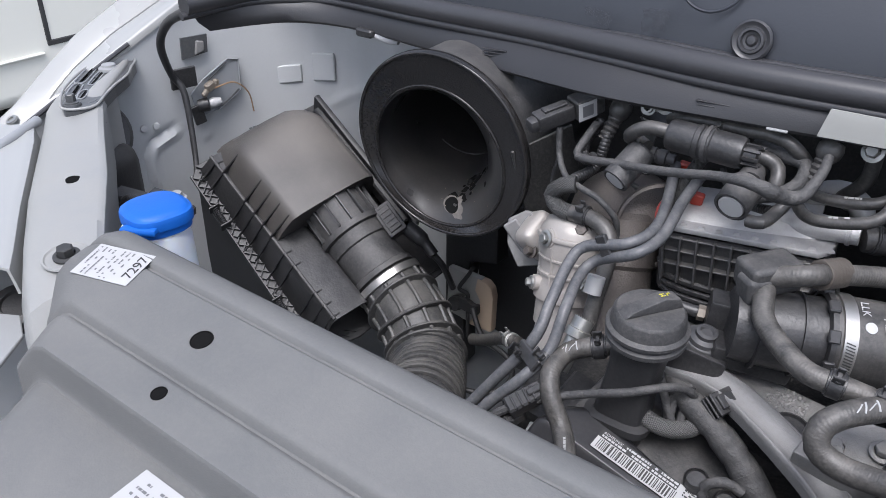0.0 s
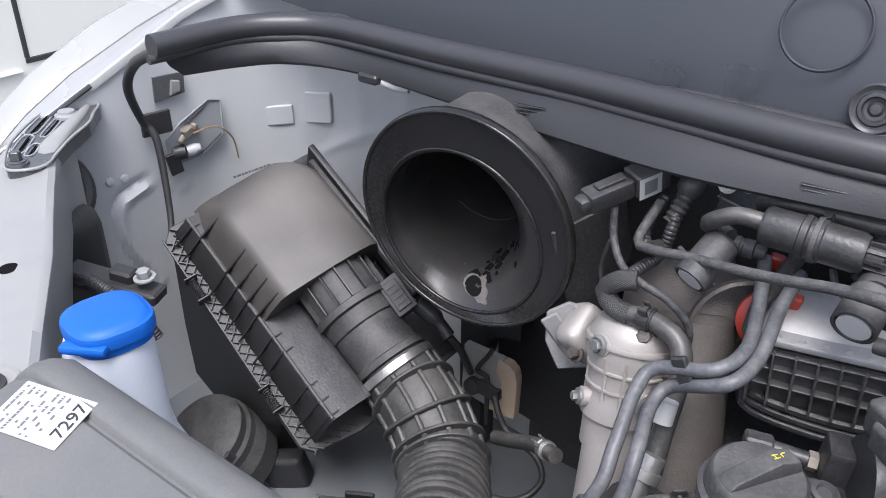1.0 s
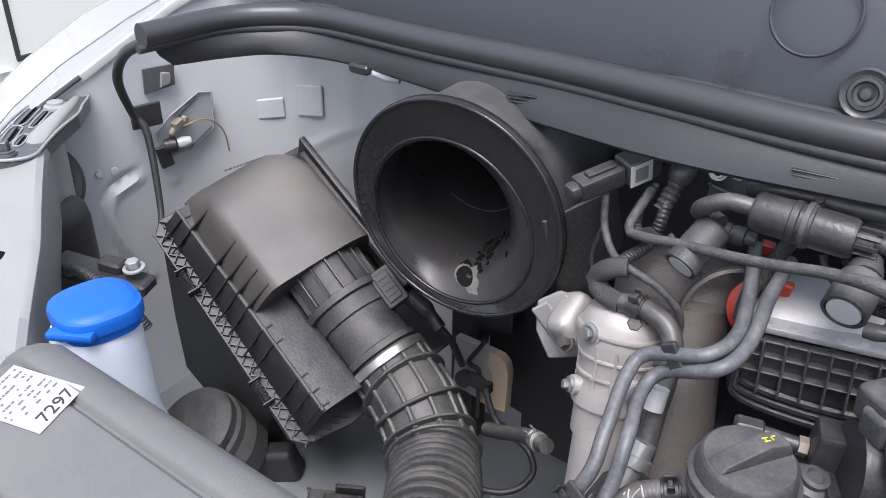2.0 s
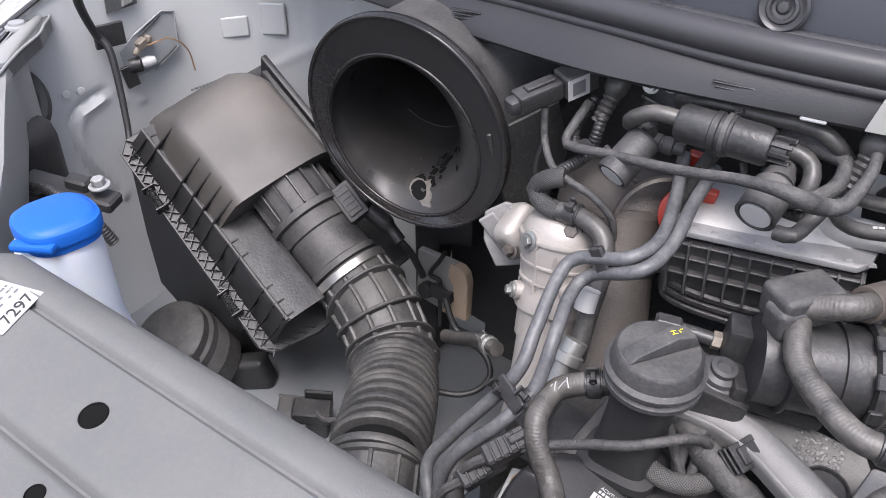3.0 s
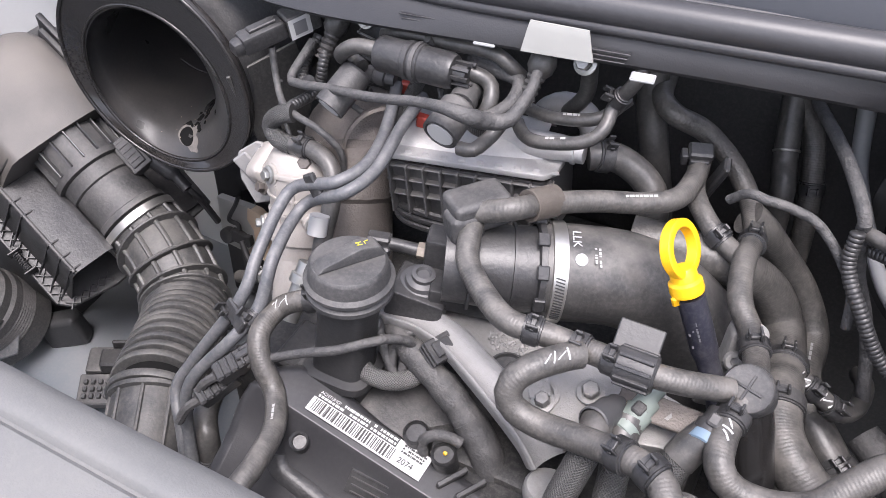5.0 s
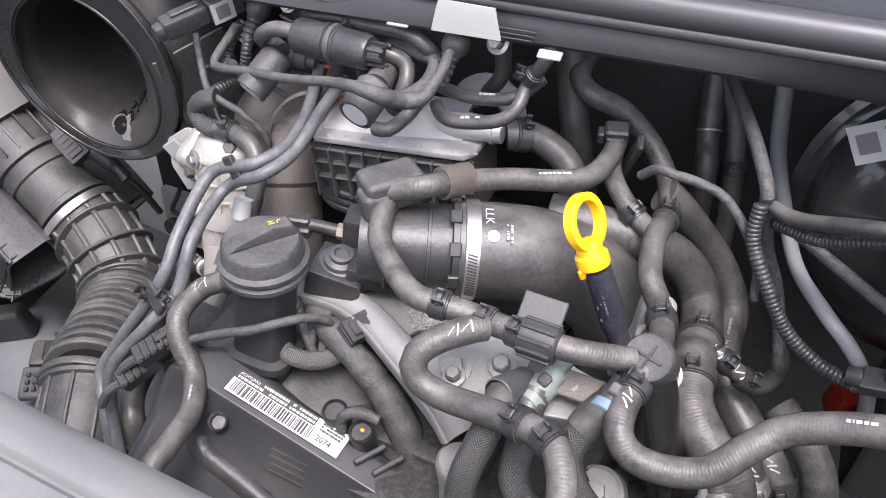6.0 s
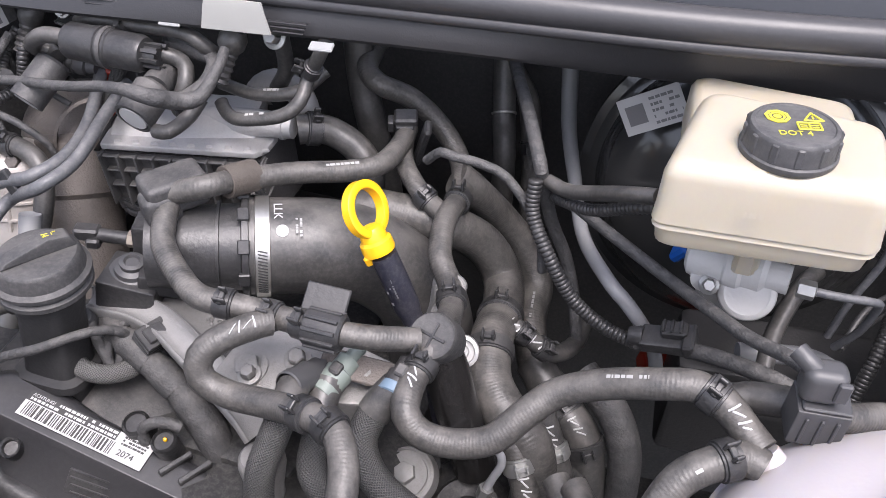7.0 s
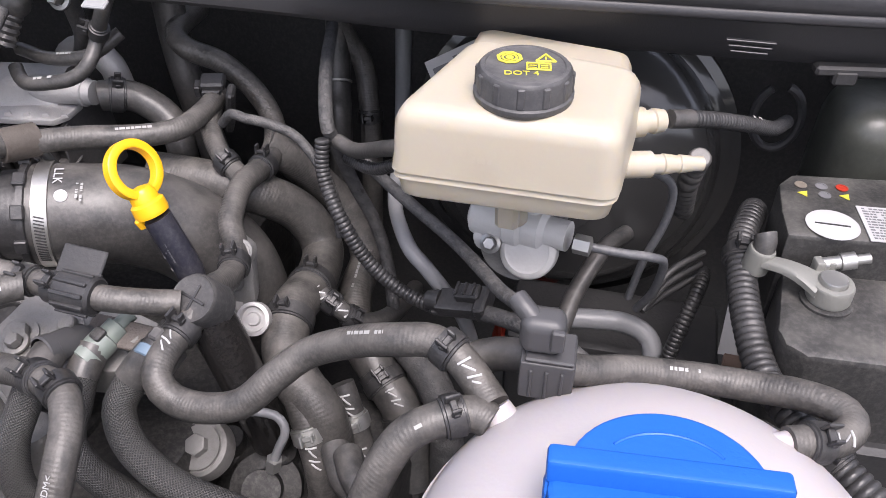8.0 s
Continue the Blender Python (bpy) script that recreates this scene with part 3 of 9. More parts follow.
LM = frame_of((-0.664, 0.301, 1.2028), (-0.010, 0.041, 0.0082), (-0.066, -0.003, 0.0))
lab = sticker("carrier_label", LM, 0.042, 0.066, "white paper part label with small print on the carrier cover")
part("print", print_bars(B(), LM @ pose(0.002, -0.004, 0.0008), 8, 0.037, 0.0056, 0.002, 5), GREYINK, lab)
writing("number", "7297", LM @ pose(0.008, -0.063, 0.0008), 0.0145, INK, lab)
m2 = frame_of((-0.449, 0.2215, 1.1524), (0.07, 0.0, 0.0), (0.0, 0.06, 0.006))
lab2 = sticker("lower_label", m2, 0.075, 0.045, "white label on the lower step of the carrier cover")
part("print", print_bars(B(), m2 @ pose(0.008, -0.007, 0.0008), 5, 0.05, 0.006, 0.0022, 6), GREYINK, lab2)

# front rail beside the washer bottle
rail = thing("front_rail", (-0.95, 0.45, 1.1), "grey painted front rail with a slotted mounting arm", "body rail", kind="structure")
rows = []
for R, L in (((-1.125, 0.645, 1.191), (-1.185, 0.575, 1.178)), ((-1.104, 0.612, 1.190), (-1.169, 0.556, 1.174)), ((-1.015, 0.555, 1.185), (-1.092, 0.505, 1.171)), ((-0.950, 0.515, 1.1825), (-1.009, 0.449, 1.170)),
             ((-0.884, 0.475, 1.180), (-0.924, 0.392, 1.169)), ((-0.775, 0.401, 1.178), (-0.825, 0.332, 1.168)), ((-0.715, 0.360, 1.172), (-0.751, 0.290, 1.166)), ((-0.695, 0.330, 1.166), (-0.718, 0.272, 1.150)), ((-0.688, 0.315, 1.145), (-0.702, 0.262, 1.115))):
    R, L = V(R), V(L)
    n = V((0, 0, 1))
    rows.append([R + V((0, 0, -0.10)), R + V((0.003, 0, -0.012)), R + V((0, 0, -0.003)), R.lerp(L, 0.08) + n * 0.002, R.lerp(L, 0.4) + n * 0.002, R.lerp(L, 0.7) + n * 0.001, R.lerp(L, 0.90) - n * 0.003, L - n * 0.012, L + V((-0.004, -0.003, -0.03)), L + V((-0.004, -0.003, -0.1))])
part("rail_sheet", slab(B(), rows, 0.003), RAIL, rail)
bm = B()
lathe(bm, (-0.895, 0.4375, 1.1762), (0.05, 0, 1), [(0.009, 0), (0.009, 0.002), (0.0082, 0.0022), (0, 0.0022)], 24)
part("rail_hole", bm, SHADE_WET_BLACK, rail, "dark oval hole")
ARM = [(-1.222, 0.741), (-1.196, 0.730), (-1.172, 0.706), (-1.146, 0.683), (-1.116, 0.640), (-1.088, 0.606), (-1.062, 0.575), (-1.068, 0.552), (-1.085, 0.540), (-1.111, 0.551), (-1.162, 0.587), (-1.216, 0.648), (-1.234, 0.690), (-1.236, 0.725)]
part("arm", prism(B(), Matrix.Identity(4), ARM, 1.170, 1.1905, 0.003, 1), CHANNEL, rail, "dark grey channelled mounting arm")
part("arm_rim", tube(B(), [(x, y, 1.1915) for x, y in ARM + ARM[:1]], 0.0020, 10), RAIL, rail)
rows = []
for x, y, z, w in ((-1.226, 0.738, 1.190, 0.003), (-1.212, 0.728, 1.194, 0.008), (-1.190, 0.708, 1.196, 0.012), (-1.164, 0.680, 1.197, 0.016), (-1.137, 0.648, 1.197, 0.021), (-1.110, 0.615, 1.194, 0.026), (-1.085, 0.592, 1.1895, 0.030), (-1.055, 0.572, 1.1835, 0.032)):
    c, u = V((x, y, z)), V((0.66, -0.75, 0)).cross(V((0, 0, 1)))
    rows.append([c + u * (w * e) + V((0, 0, h)) for e, h in ((-0.30, -0.016), (-0.26, -0.005), (-0.10, -0.0008), (0.25, 0.0), (0.60, -0.0008), (0.85, -0.004), (0.92, -0.012))])
part("arm_shoulder", slab(B(), rows, 0.002), RAIL, rail, angle=60)
for a0, a1, r in (((-1.210, 0.660), (-1.172, 0.618), 0.0080), ((-1.160, 0.608), (-1.125, 0.575), 0.0075), ((-1.190, 0.668), (-1.150, 0.624), 0.0050), ((-1.128, 0.600), (-1.108, 0.580), 0.0055)):
    a, b = V((*a0, 1.1912)), V((*a1, 1.1912))
    u = (b - a).normalized()
    w = V((-u.y, u.x, 0)) * r
    loop = [a + w, b + w, b + u * r, b - w, a - w, a - u * r, a + w]
    part("slot_bead", tube(B(), loop, 0.0012, 8), SHADEGREY, rail, "raised bead round a slot")
    part("slot", tube(B(), [a, b], r * 0.55, 10, flat=0.12), SHADE_WET_BLACK, rail)
bm = lathe(B(), (-1.188, 0.678, 1.191), (0, 0, 1), [(0.016, 0), (0.0155, 0.004), (0.011, 0.006), (0.0105, 0.009), (0.008, 0.0098), (0, 0.0098)], 24)
part("bolt", bm, PALEGREY, rail, "pale round-headed bolt")
bm = lathe(B(), (-1.090, 0.556, 1.191), (0, 0, 1), [(0.013, 0), (0.012, 0.003), (0.0085, 0.004)], 20)
bolt(bm, (-1.090, 0.556, 1.194), (0, 0, 1), 0.0065, 0.010)
part("bolt", bm, CHANNEL, rail)
NB = V((-0.741, 0.337, 1.1745))
part("bolt_recess", lathe(B(), NB, (0.05, -0.1, 1), [(0.0250, 0), (0.0242, 0.0016), (0.0226, 0.0018), (0.0212, 0.0002), (0.018, -0.0004), (0, -0.0004)], 40), RAIL, rail)
bm = B()
bolt(bm, NB + V((0, 0, 0.0005)), (0.05, -0.1, 1), 0.0085, 0.008)
part("bolt", bm, INK, rail, "dark torx bolt")
# what lies between the rail and the wing
bumper = thing("bumper_edge", (-1.0, 0.38, 1.0), "white painted bumper edge beside the front rail", "bumper", kind="structure")
rows = []
for p in ((-1.135, 0.520, 1.160), (-1.092, 0.495, 1.156), (-1.009, 0.440, 1.154), (-0.924, 0.383, 1.152), (-0.840, 0.330, 1.150), (-0.806, 0.307, 1.149)):
    p = V(p)
    rows.append([p + V((0, 0, -0.03)), p + V((-0.004, -0.003, -0.002)), p + V((-0.010, -0.007, 0)), p + V((-0.09, -0.06, -0.006)), p + V((-0.16, -0.11, -0.05)), p + V((-0.17, -0.12, -0.3))])
part("skin", slab(B(), rows, 0.003), WHITE_PAINT, bumper)
part("upper_bead", tube(B(), [(-1.148, 0.530, 1.162), (-1.126, 0.489, 1.160), (-1.113, 0.454, 1.156), (-1.10, 0.40, 1.14)], 0.0075, 12), SHADEGREY, bumper, "grey rounded upper edge")
# added black sheet under the arm, in place of the gap's shade
bm = prism(B(), Matrix.Identity(4), [(-1.240, 0.72), (-1.215, 0.72), (-1.150, 0.575), (-1.120, 0.53), (-1.13, 0.42), (-1.20, 0.36), (-1.26, 0.42)], 1.085, 1.092, 0.002, 1)
part("gap_shade_sheet", bm, BLACKMATT, bumper, "added black sheet standing for the dark gap")
bm = lathe(B(), (-0.842, 0.318, 1.075), (0.3, -0.2, 0.9), [(0, 0), (0.030, 0), (0.032, 0.006), (0.028, 0.016), (0.018, 0.018), (0.017, 0.014), (0, 0.014)], 28)
part("round_mount", bm, BLACKMATT, bumper, "black round rubber mount")
bm = prism(B(), Matrix.Identity(4), [(-0.763, 0.283), (-0.80, 0.300), (-0.87, 0.26), (-0.80, 0.19), (-0.72, 0.225)], 1.094, 1.099, 0.001, 1)
part("mount_plate", bm, PALEGREY, bumper)

# wing (outer) and its flange
fender = thing("fender", (-1.27, 0.6, 0.9), "white painted front wing with a folded flange", "fender", kind="structure")
rows = []
for y in np.linspace(0.44, 0.98, 24):
    i = V((-1.245, y, float(np.interp(y, (0.44, 0.509, 0.552, 0.582, 0.605, 0.646, 0.725, 0.838, 0.98), (1.080, 1.102, 1.113, 1.131, 1.157, 1.187, 1.227, 1.268, 1.31)))))
    o = V((-1.282, y - 0.02, float(np.interp(y - 0.02, (0.42, 0.535, 0.566, 0.623, 0.69, 0.80, 0.96), (1.05, 1.129, 1.145, 1.186, 1.229, 1.277, 1.32)))))
    rows.append([i + V((0.002, 0, -0.03)), i, i.lerp(o, 0.15) + V((0, 0, 0.002)), i.lerp(o, 0.85) + V((0, 0, 0.004)), o, o + V((-0.03, 0, -0.03)), o + V((-0.07, 0, -0.12)), o + V((-0.08, 0, -0.5))])
part("fender_sheet", slab(B(), rows, 0.002), WHITE_PAINT, fender)
rows = []
for y in np.linspace(0.50, 0.93, 24):
    x = float(np.interp(y, (0.30, 0.55, 0.75, 0.88, 0.99), (-1.23, -1.225, -1.20, -1.185, -1.13)))
    z = float(np.interp(y, (0.44, 0.509, 0.552, 0.582, 0.605, 0.646, 0.725, 0.838, 0.98), (1.080, 1.102, 1.113, 1.131, 1.157, 1.187, 1.227, 1.268, 1.31)))
    zw = 0.875 + 0.478 * y
    rows.append([(x + 0.004, y, zw - 0.012), (x + 0.0035, y, zw - 0.002), (x - 0.002, y, zw + 0.0025), ((x - 1.245) / 2, y, (zw + z) / 2), (-1.2425, y, z - 0.001)])
part("upper_return", slab(B(), rows, 0.002), WHITE_PAINT, fender, angle=60)
# dark strip drawn for the shadow gap along the fender's inner edge
bm = tube(B(), [(-1.221, 0.540, 1.131), (-1.2155, 0.590, 1.155), (-1.209, 0.640, 1.179), (-1.203, 0.690, 1.203), (-1.199, 0.725, 1.219)], 0.0038, 8)
part("shadow_gap_strip", bm, SEAL, fender, "black strip standing for the shadow gap")
for y, z in ((0.545, 1.1305), (0.790, 1.257)):
    bm = B()
    lathe(bm, (-1.262, y, z), (0, -0.5, 1), [(0.010, 0), (0.009, 0.003), (0.0045, 0.0035), (0.0045, 0.001), (0, 0.001)], 20)
    part("fender_bolt", bm, ZINC, fender)

# the white van parked beside
nb = thing("parked_van", (-4.8, 2.6, 0.0), "white parked van standing alongside", "van")
bm = B()
box(bm, pose(-4.8, 2.6, 1.20), (1.6, 5.2, 2.1), 0.08, 3)
part("body", bm, VANPAINT, nb)
bm = B()
box(bm, pose(-3.999, 2.001, 1.12), (0.012, 0.024, 1.36), 0.004, 1)
box(bm, pose(-3.999, 2.55, 0.430), (0.012, 1.12, 0.026), 0.004, 1)
part("door_gap", bm, INK, nb, "dark door gap")
bm = B()
box(bm, pose(-3.995, 1.2, 0.39), (0.03, 1.52, 0.010), 0.003, 1)
part("side_crease", bm, VANPAINT, nb)
for y in (0.75, 4.3):
    bm = B()
    lathe(bm, (-4.25, y, 0.34), (1, 0, 0), [(0, 0), (0.33, 0), (0.34, 0.03), (0.34, 0.2), (0.30, 0.24), (0.2, 0.22), (0, 0.22)], 36)
    part("wheel", bm, SEAL, nb)

# dark mass of the engine below what is seen
blk = thing("engine_block", (-0.15, 0.72, 0.52), "dark oily engine block under the hoses", "engine block")
bm = B()
box(bm, pose(-0.20, 0.78, 0.77), (0.36, 0.40, 0.50), 0.02, 2)
box(bm, pose(-0.14, 0.68, 0.80), (0.40, 0.30, 0.42), 0.02, 2)
part("crankcase", bm, MURK, blk)
bm = B()
box(bm, pose(0.10, 0.66, 0.74), (0.22, 0.26, 0.40), 0.02, 2)
for k in range(6):
    lathe(bm, (0.02 + 0.05 * (k % 3), 0.58 + 0.09 * (k // 3), 0.93), (0, -0.2, 1), [(0.022, 0), (0.022, 0.03), (0.012, 0.04), (0.012, 0.055), (0, 0.055)], 16)
part("ancillary_drive", bm, MURK, blk)


# ---- air intake side ----
FM = frame_of((-1.064, 0.702, 1.043), (0.807, -0.08, -0.585), (0.287, 0.92, 0.266))


def fl(a, b, c):
    return FM @ V((a, b, c))


fbox = thing("air_filter_box", (-0.95, 0.85, 0.68), "black plastic air filter box with dusty ribbed lid and clips", "air filter box")
bm = B()
rows = []
for c, s in ((0.0, 0.0), (0.03, 0.004), (0.14, 0.014), (0.24, 0.026), (0.255, 0.045)):
    e = 0.10 * min(1.0, c / 0.05)
    rows.append([fl(a, b, -0.004) + V((-0.26 * c, 0.02 * c, -c)) for a, b in ((0.006 + s, 0.02 + s), (0.02 + s, 0.006 + s), (0.33 - s - e, 0.006 + s + 0.15 * e), (0.352 - s - e, 0.02 + s + 0.15 * e), (0.365 - s - e, 0.09), (0.352 - s - e, 0.23 - s), (0.33 - s - e, 0.246 - s), (0.02 + s, 0.246 - s), (0.006 + s, 0.23 - s))])
loft(bm, rows, close=True)
bm.faces.new([v for v in bm.verts][-9:])
part("lower_body", bm, BLACKMATT, fbox)
part("flange", prism(B(), FM, [(-0.002, 0.018), (0.016, 0.0), (0.345, -0.002), (0.362, 0.012), (0.374, 0.075), (0.36, 0.25), (0.02, 0.254), (0.0, 0.24)], -0.006, 0.001, 0.0015, 1), BLACKMATT, fbox)
bm = B()
rows = []
for a in np.linspace(0.012, 0.352, 14):
    h = 0.028 + 0.19 * a
    rows.append([fl(a, 0.019, 0.0), fl(a, 0.021, 0.008), fl(a, 0.034, h - 0.008), fl(a, 0.0395, h), fl(a, 0.046, h - 0.001), fl(a, 0.086, h - 0.003), fl(a, 0.094, h - 0.010), fl(a, 0.10, max(0.012, h - 0.04)), fl(a, 0.20, 0.012), fl(a, 0.24, 0.004)])
part("lid", slab(B(), rows, -0.002), PLASTIC, fbox)
rows = []
for a in np.linspace(0.004, 0.197, 18):
    t = min(1.0, max(0.0, (a - 0.004) / 0.06))
    top = (0.035 + 0.045 * (1 - (1 - t) ** 2)) + 0.19 * a
    h = 0.028 + 0.19 * a
    k = 0.014 * (1 - t)
    rows.append([fl(a, 0.040 + k, h - 0.006), fl(a, 0.049 + k, h + 0.30 * (top - h)), fl(a, 0.059 + k, h + 0.64 * (top - h)), fl(a, 0.068 + k, h + 0.90 * (top - h)), fl(a, 0.080 + k, top - 0.001), fl(a, 0.105, top + 0.001), fl(a, 0.145, top + 0.003), fl(a, 0.180, top + 0.001), fl(a, 0.200 - k, top - 0.004), fl(a, 0.211 - k, top - 0.014), fl(a, 0.216 - k, top - 0.04), fl(a, 0.217, 0.0)])
bm = loft(B(), rows)
ends = [list(bm.verts)[:12], list(bm.verts)[-12:]]
for e in ends:
    bm.faces.new(e)
part("dome", bm, FILTER, fbox, "dusty rounded dome of the lid")
SLICE = Matrix(((0, 0, 1, 0), (1, 0, 0, 0), (0, 1, 0, 0), (0, 0, 0, 1)))
for a, far in ((0.028, 0), (0.050, 1), (0.113, 1), (0.139, 1), (0.163, 1), (0.187, 1), (0.222, 0), (0.246, 0), (0.300, 0), (0.324, 0), (0.345, 0)):
    h = 0.028 + 0.19 * a
    rise = 0.052 * min(1.0, a / 0.06)
    tip = [(0.037, h + 0.007), (0.069, h + 0.93 * rise), (0.055, h + 0.40 * rise), (0.042, h - 0.003)] if far else [(0.036, h + 0.006), (0.052, h + 0.002), (0.044, h - 0.003)]
    part("rib", prism(B(), FM @ pose(a, 0, 0) @ SLICE, [(0.006, 0.001)] + tip + [(0.030, 0.6 * h)], -0.0010, 0.0010), PLASTIC, fbox)
bm = B()
tube(bm, [fl(0.012, 0.0395, 0.033), fl(0.35, 0.0395, 0.097)], 0.0028, 8)
part("ridge", bm, PLASTIC_MATT, fbox)
bm = B()
for k in range(20):
    a = 0.016 + 0.0165 * k
    for s in (1, -1):
        box(bm, FM @ pose(a + 0.008, 0.010, 0.003, 0, 0, 48 * s), (0.020, 0.0013, 0.006), 0)
for k in range(5):
    for s in (1, -1):
        box(bm, FM @ pose(0.358, 0.016 + 0.013 * k, 0.003, 0, 0, 48 * s), (0.020, 0.0013, 0.006), 0)
for k in range(4):
    for j in range(2):
        box(bm, FM @ pose(0.010 + 0.01 * k, 0.024 + 0.012 * j, 0.004, 0, 0, 45 + 90 * j), (0.022, 0.0013, 0.006), 0)
box(bm, FM @ pose(0.18, 0.0005, 0.003), (0.335, 0.0016, 0.009), 0)
part("lattice", bm, BLACKMATT, fbox)


def spring_clip(a):
    bm = B()
    m = FM @ pose(a, -0.002, 0.010)
    box(bm, m @ pose(0, 0.004, -0.012), (0.034, 0.010, 0.012), 0.002, 1)
    for s in (-0.017, 0.017):
        box(bm, m @ pose(s, 0.004, 0.001), (0.003, 0.018, 0.020), 0.001, 1)
    coil = [m @ V((-0.014 + 0.028 * i / 60, 0.004 + 0.0045 * math.cos(i * 0.9), 0.004 + 0.0045 * math.sin(i * 0.9))) for i in range(61)]
    tube(bm, coil, 0.0011, 5, raw=True)
    return part("spring_clip", bm, PLASTIC, fbox, "black spring clip")


spring_clip(0.098)
spring_clip(0.275)
bm = B()
box(bm, FM @ pose(0.15, 0.236, 0.030, 0, 0, 2), (0.27, 0.010, 0.060), 0.003, 2)
box(bm, FM @ pose(0.15, 0.226, 0.036, 0, 0, 2), (0.24, 0.012, 0.030), 0.003, 1)
part("rear_flange", bm, BLACKMATT, fbox)

# neck, sensor housing and the corrugated intake duct
AX = V((0.807, -0.08, -0.585)).normalized()
N0 = fl(0.185, 0.145, 0.062)
neck = thing("air_flow_meter", (-0.78, 0.78, 0.93), "black plastic air flow meter housing with moulded ribs and plug", "air flow meter")
bm = B()
lathe(bm, N0, AX, [(0.048, 0), (0.050, 0.01), (0.050, 0.055), (0.056, 0.057), (0.056, 0.066), (0.050, 0.068), (0.050, 0.088), (0.047, 0.09), (0.047, 0.135), (0.051, 0.137), (0.051, 0.145), (0.045, 0.147), (0.045, 0.16), (0, 0.16)], 48)
part("housing", bm, PLASTIC_MATT, neck)
q = AX.to_track_quat("Z", "Y")
for k in range(16):
    th = 2 * math.pi * k / 16
    d = q @ V((math.cos(th), math.sin(th), 0))
    if d.z > -0.3:
        bm = B()
        box(bm, frame_of(N0 + AX * 0.034 + d * 0.052, AX, AX.cross(d)), (0.044, 0.0025, 0.008), 0.0006, 1)
        part("rib", bm, PLASTIC, neck)
bm = B()
m = frame_of((-0.742, 0.822, 1.012), AX, (0.45, 0.75, 0.5))
box(bm, m, (0.052, 0.03, 0.022), 0.003, 2)
box(bm, m @ pose(0, 0, 0.012), (0.040, 0.020, 0.004), 0.001, 1)
for k in range(4):
    box(bm, m @ pose(-0.012 + 0.008 * k, 0, 0.0145), (0.0015, 0.016, 0.002), 0)
part("sensor", bm, PLASTIC_MATT, neck)
bm = B()
tube(bm, [(-0.722, 0.835, 1.003), (-0.698, 0.842, 0.985), (-0.676, 0.843, 0.966)], lambda s, L: 0.012 if s < 0.6 * L else 0.0085, 12)
tube(bm, [(-0.676, 0.843, 0.966), (-0.665, 0.852, 0.945), (-0.66, 0.87, 0.90)], 0.005, 8)
part("plug", bm, PLASTIC, neck)
part("hose_band", lathe(B(), N0 + AX * 0.150, AX, [(0.052, 0), (0.0545, 0.001), (0.0545, 0.011), (0.052, 0.012)], 48), STEEL, neck, "bright steel band clamp")
bm = B()
bolt(bm, (-0.757, 0.733, 0.908), (0.2, -0.8, 0.3), 0.004, 0.008)
box(bm, pose(-0.756, 0.736, 0.911, 30, 20, 0), (0.012, 0.012, 0.010), 0.002, 1)
part("band_screw", bm, STEEL, neck)

duct = thing("intake_duct", (-0.56, 0.64, 0.83), "black rubber intake duct with ribs and bellows", "intake duct")
DP = [N0 + AX * 0.148, N0 + AX * 0.185, (-0.655, 0.768, 0.900), (-0.622, 0.752, 0.876), (-0.60, 0.732, 0.870)]
part("ribbed_hose", tube(B(), DP, 0.050, 32), DUCT, duct)
for s in (0.34, 0.57, 0.80, 0.985):
    p, d = along(DP, s)
    part("ring_rib", lathe(B(), p - d * 0.003, d, [(0.049, -0.001), (0.0570, 0.0), (0.0590, 0.0014), (0.0594, 0.0030), (0.0586, 0.0046), (0.049, 0.0062)], 40), DUCT, duct)
for k in range(11):
    path = smooth_path(DP, 0.006)
    side, line = None, []
    for i, p in enumerate(path):
        d = (path[min(i + 1, len(path) - 1)] - path[max(i - 1, 0)]).normalized()
        side = V((0, 0, 1)) if side is None else side
        side = (side - d * side.dot(d)).normalized()
        th = 2 * math.pi * (k + 0.3) / 11
        line.append(p + 0.0512 * (math.cos(th) * side + math.sin(th) * d.cross(side)))
    part("long_rib", tube(B(), line[2:], 0.0036, 8, raw=True), DUCT, duct)
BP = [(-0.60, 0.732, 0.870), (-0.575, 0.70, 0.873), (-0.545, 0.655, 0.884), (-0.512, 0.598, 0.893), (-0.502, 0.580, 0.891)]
# inner tube in black, to paint the shade in the grooves between rings
part("groove_shade_core", tube(B(), BP, 0.0440, 28), SHADE_WET_BLACK, duct)
for k in range(13):
    p, d = along(BP, (k + 0.45) / 12.8)
    w = 0.0056
    part("bellows_ring", lathe(B(), p, d, [(0.043, -w + 0.0006), (0.0522, -w + 0.0006), (0.0538, -w + 0.0012), (0.0546, -w + 0.0028), (0.0549, 0.0), (0.0546, w - 0.0028), (0.0538, w - 0.0012), (0.0522, w - 0.0006), (0.043, w - 0.0006)], 44), DUCT, duct)
TP = [(-0.503, 0.582, 0.891), (-0.487, 0.555, 0.88), (-0.472, 0.525, 0.862), (-0.46, 0.49, 0.84)]
bm = tube(B(), TP, 0.047, 32)
part("tail", bm, DUCT, duct)
for s in (0.02, 0.75):
    p, d = along(TP, s)
    part("ring_rib", lathe(B(), p - d * 0.004, d, [(0.046, -0.001), (0.052, 0.001), (0.052, 0.006), (0.046, 0.008)], 40), DUCT, duct)
path = smooth_path(TP, 0.006)
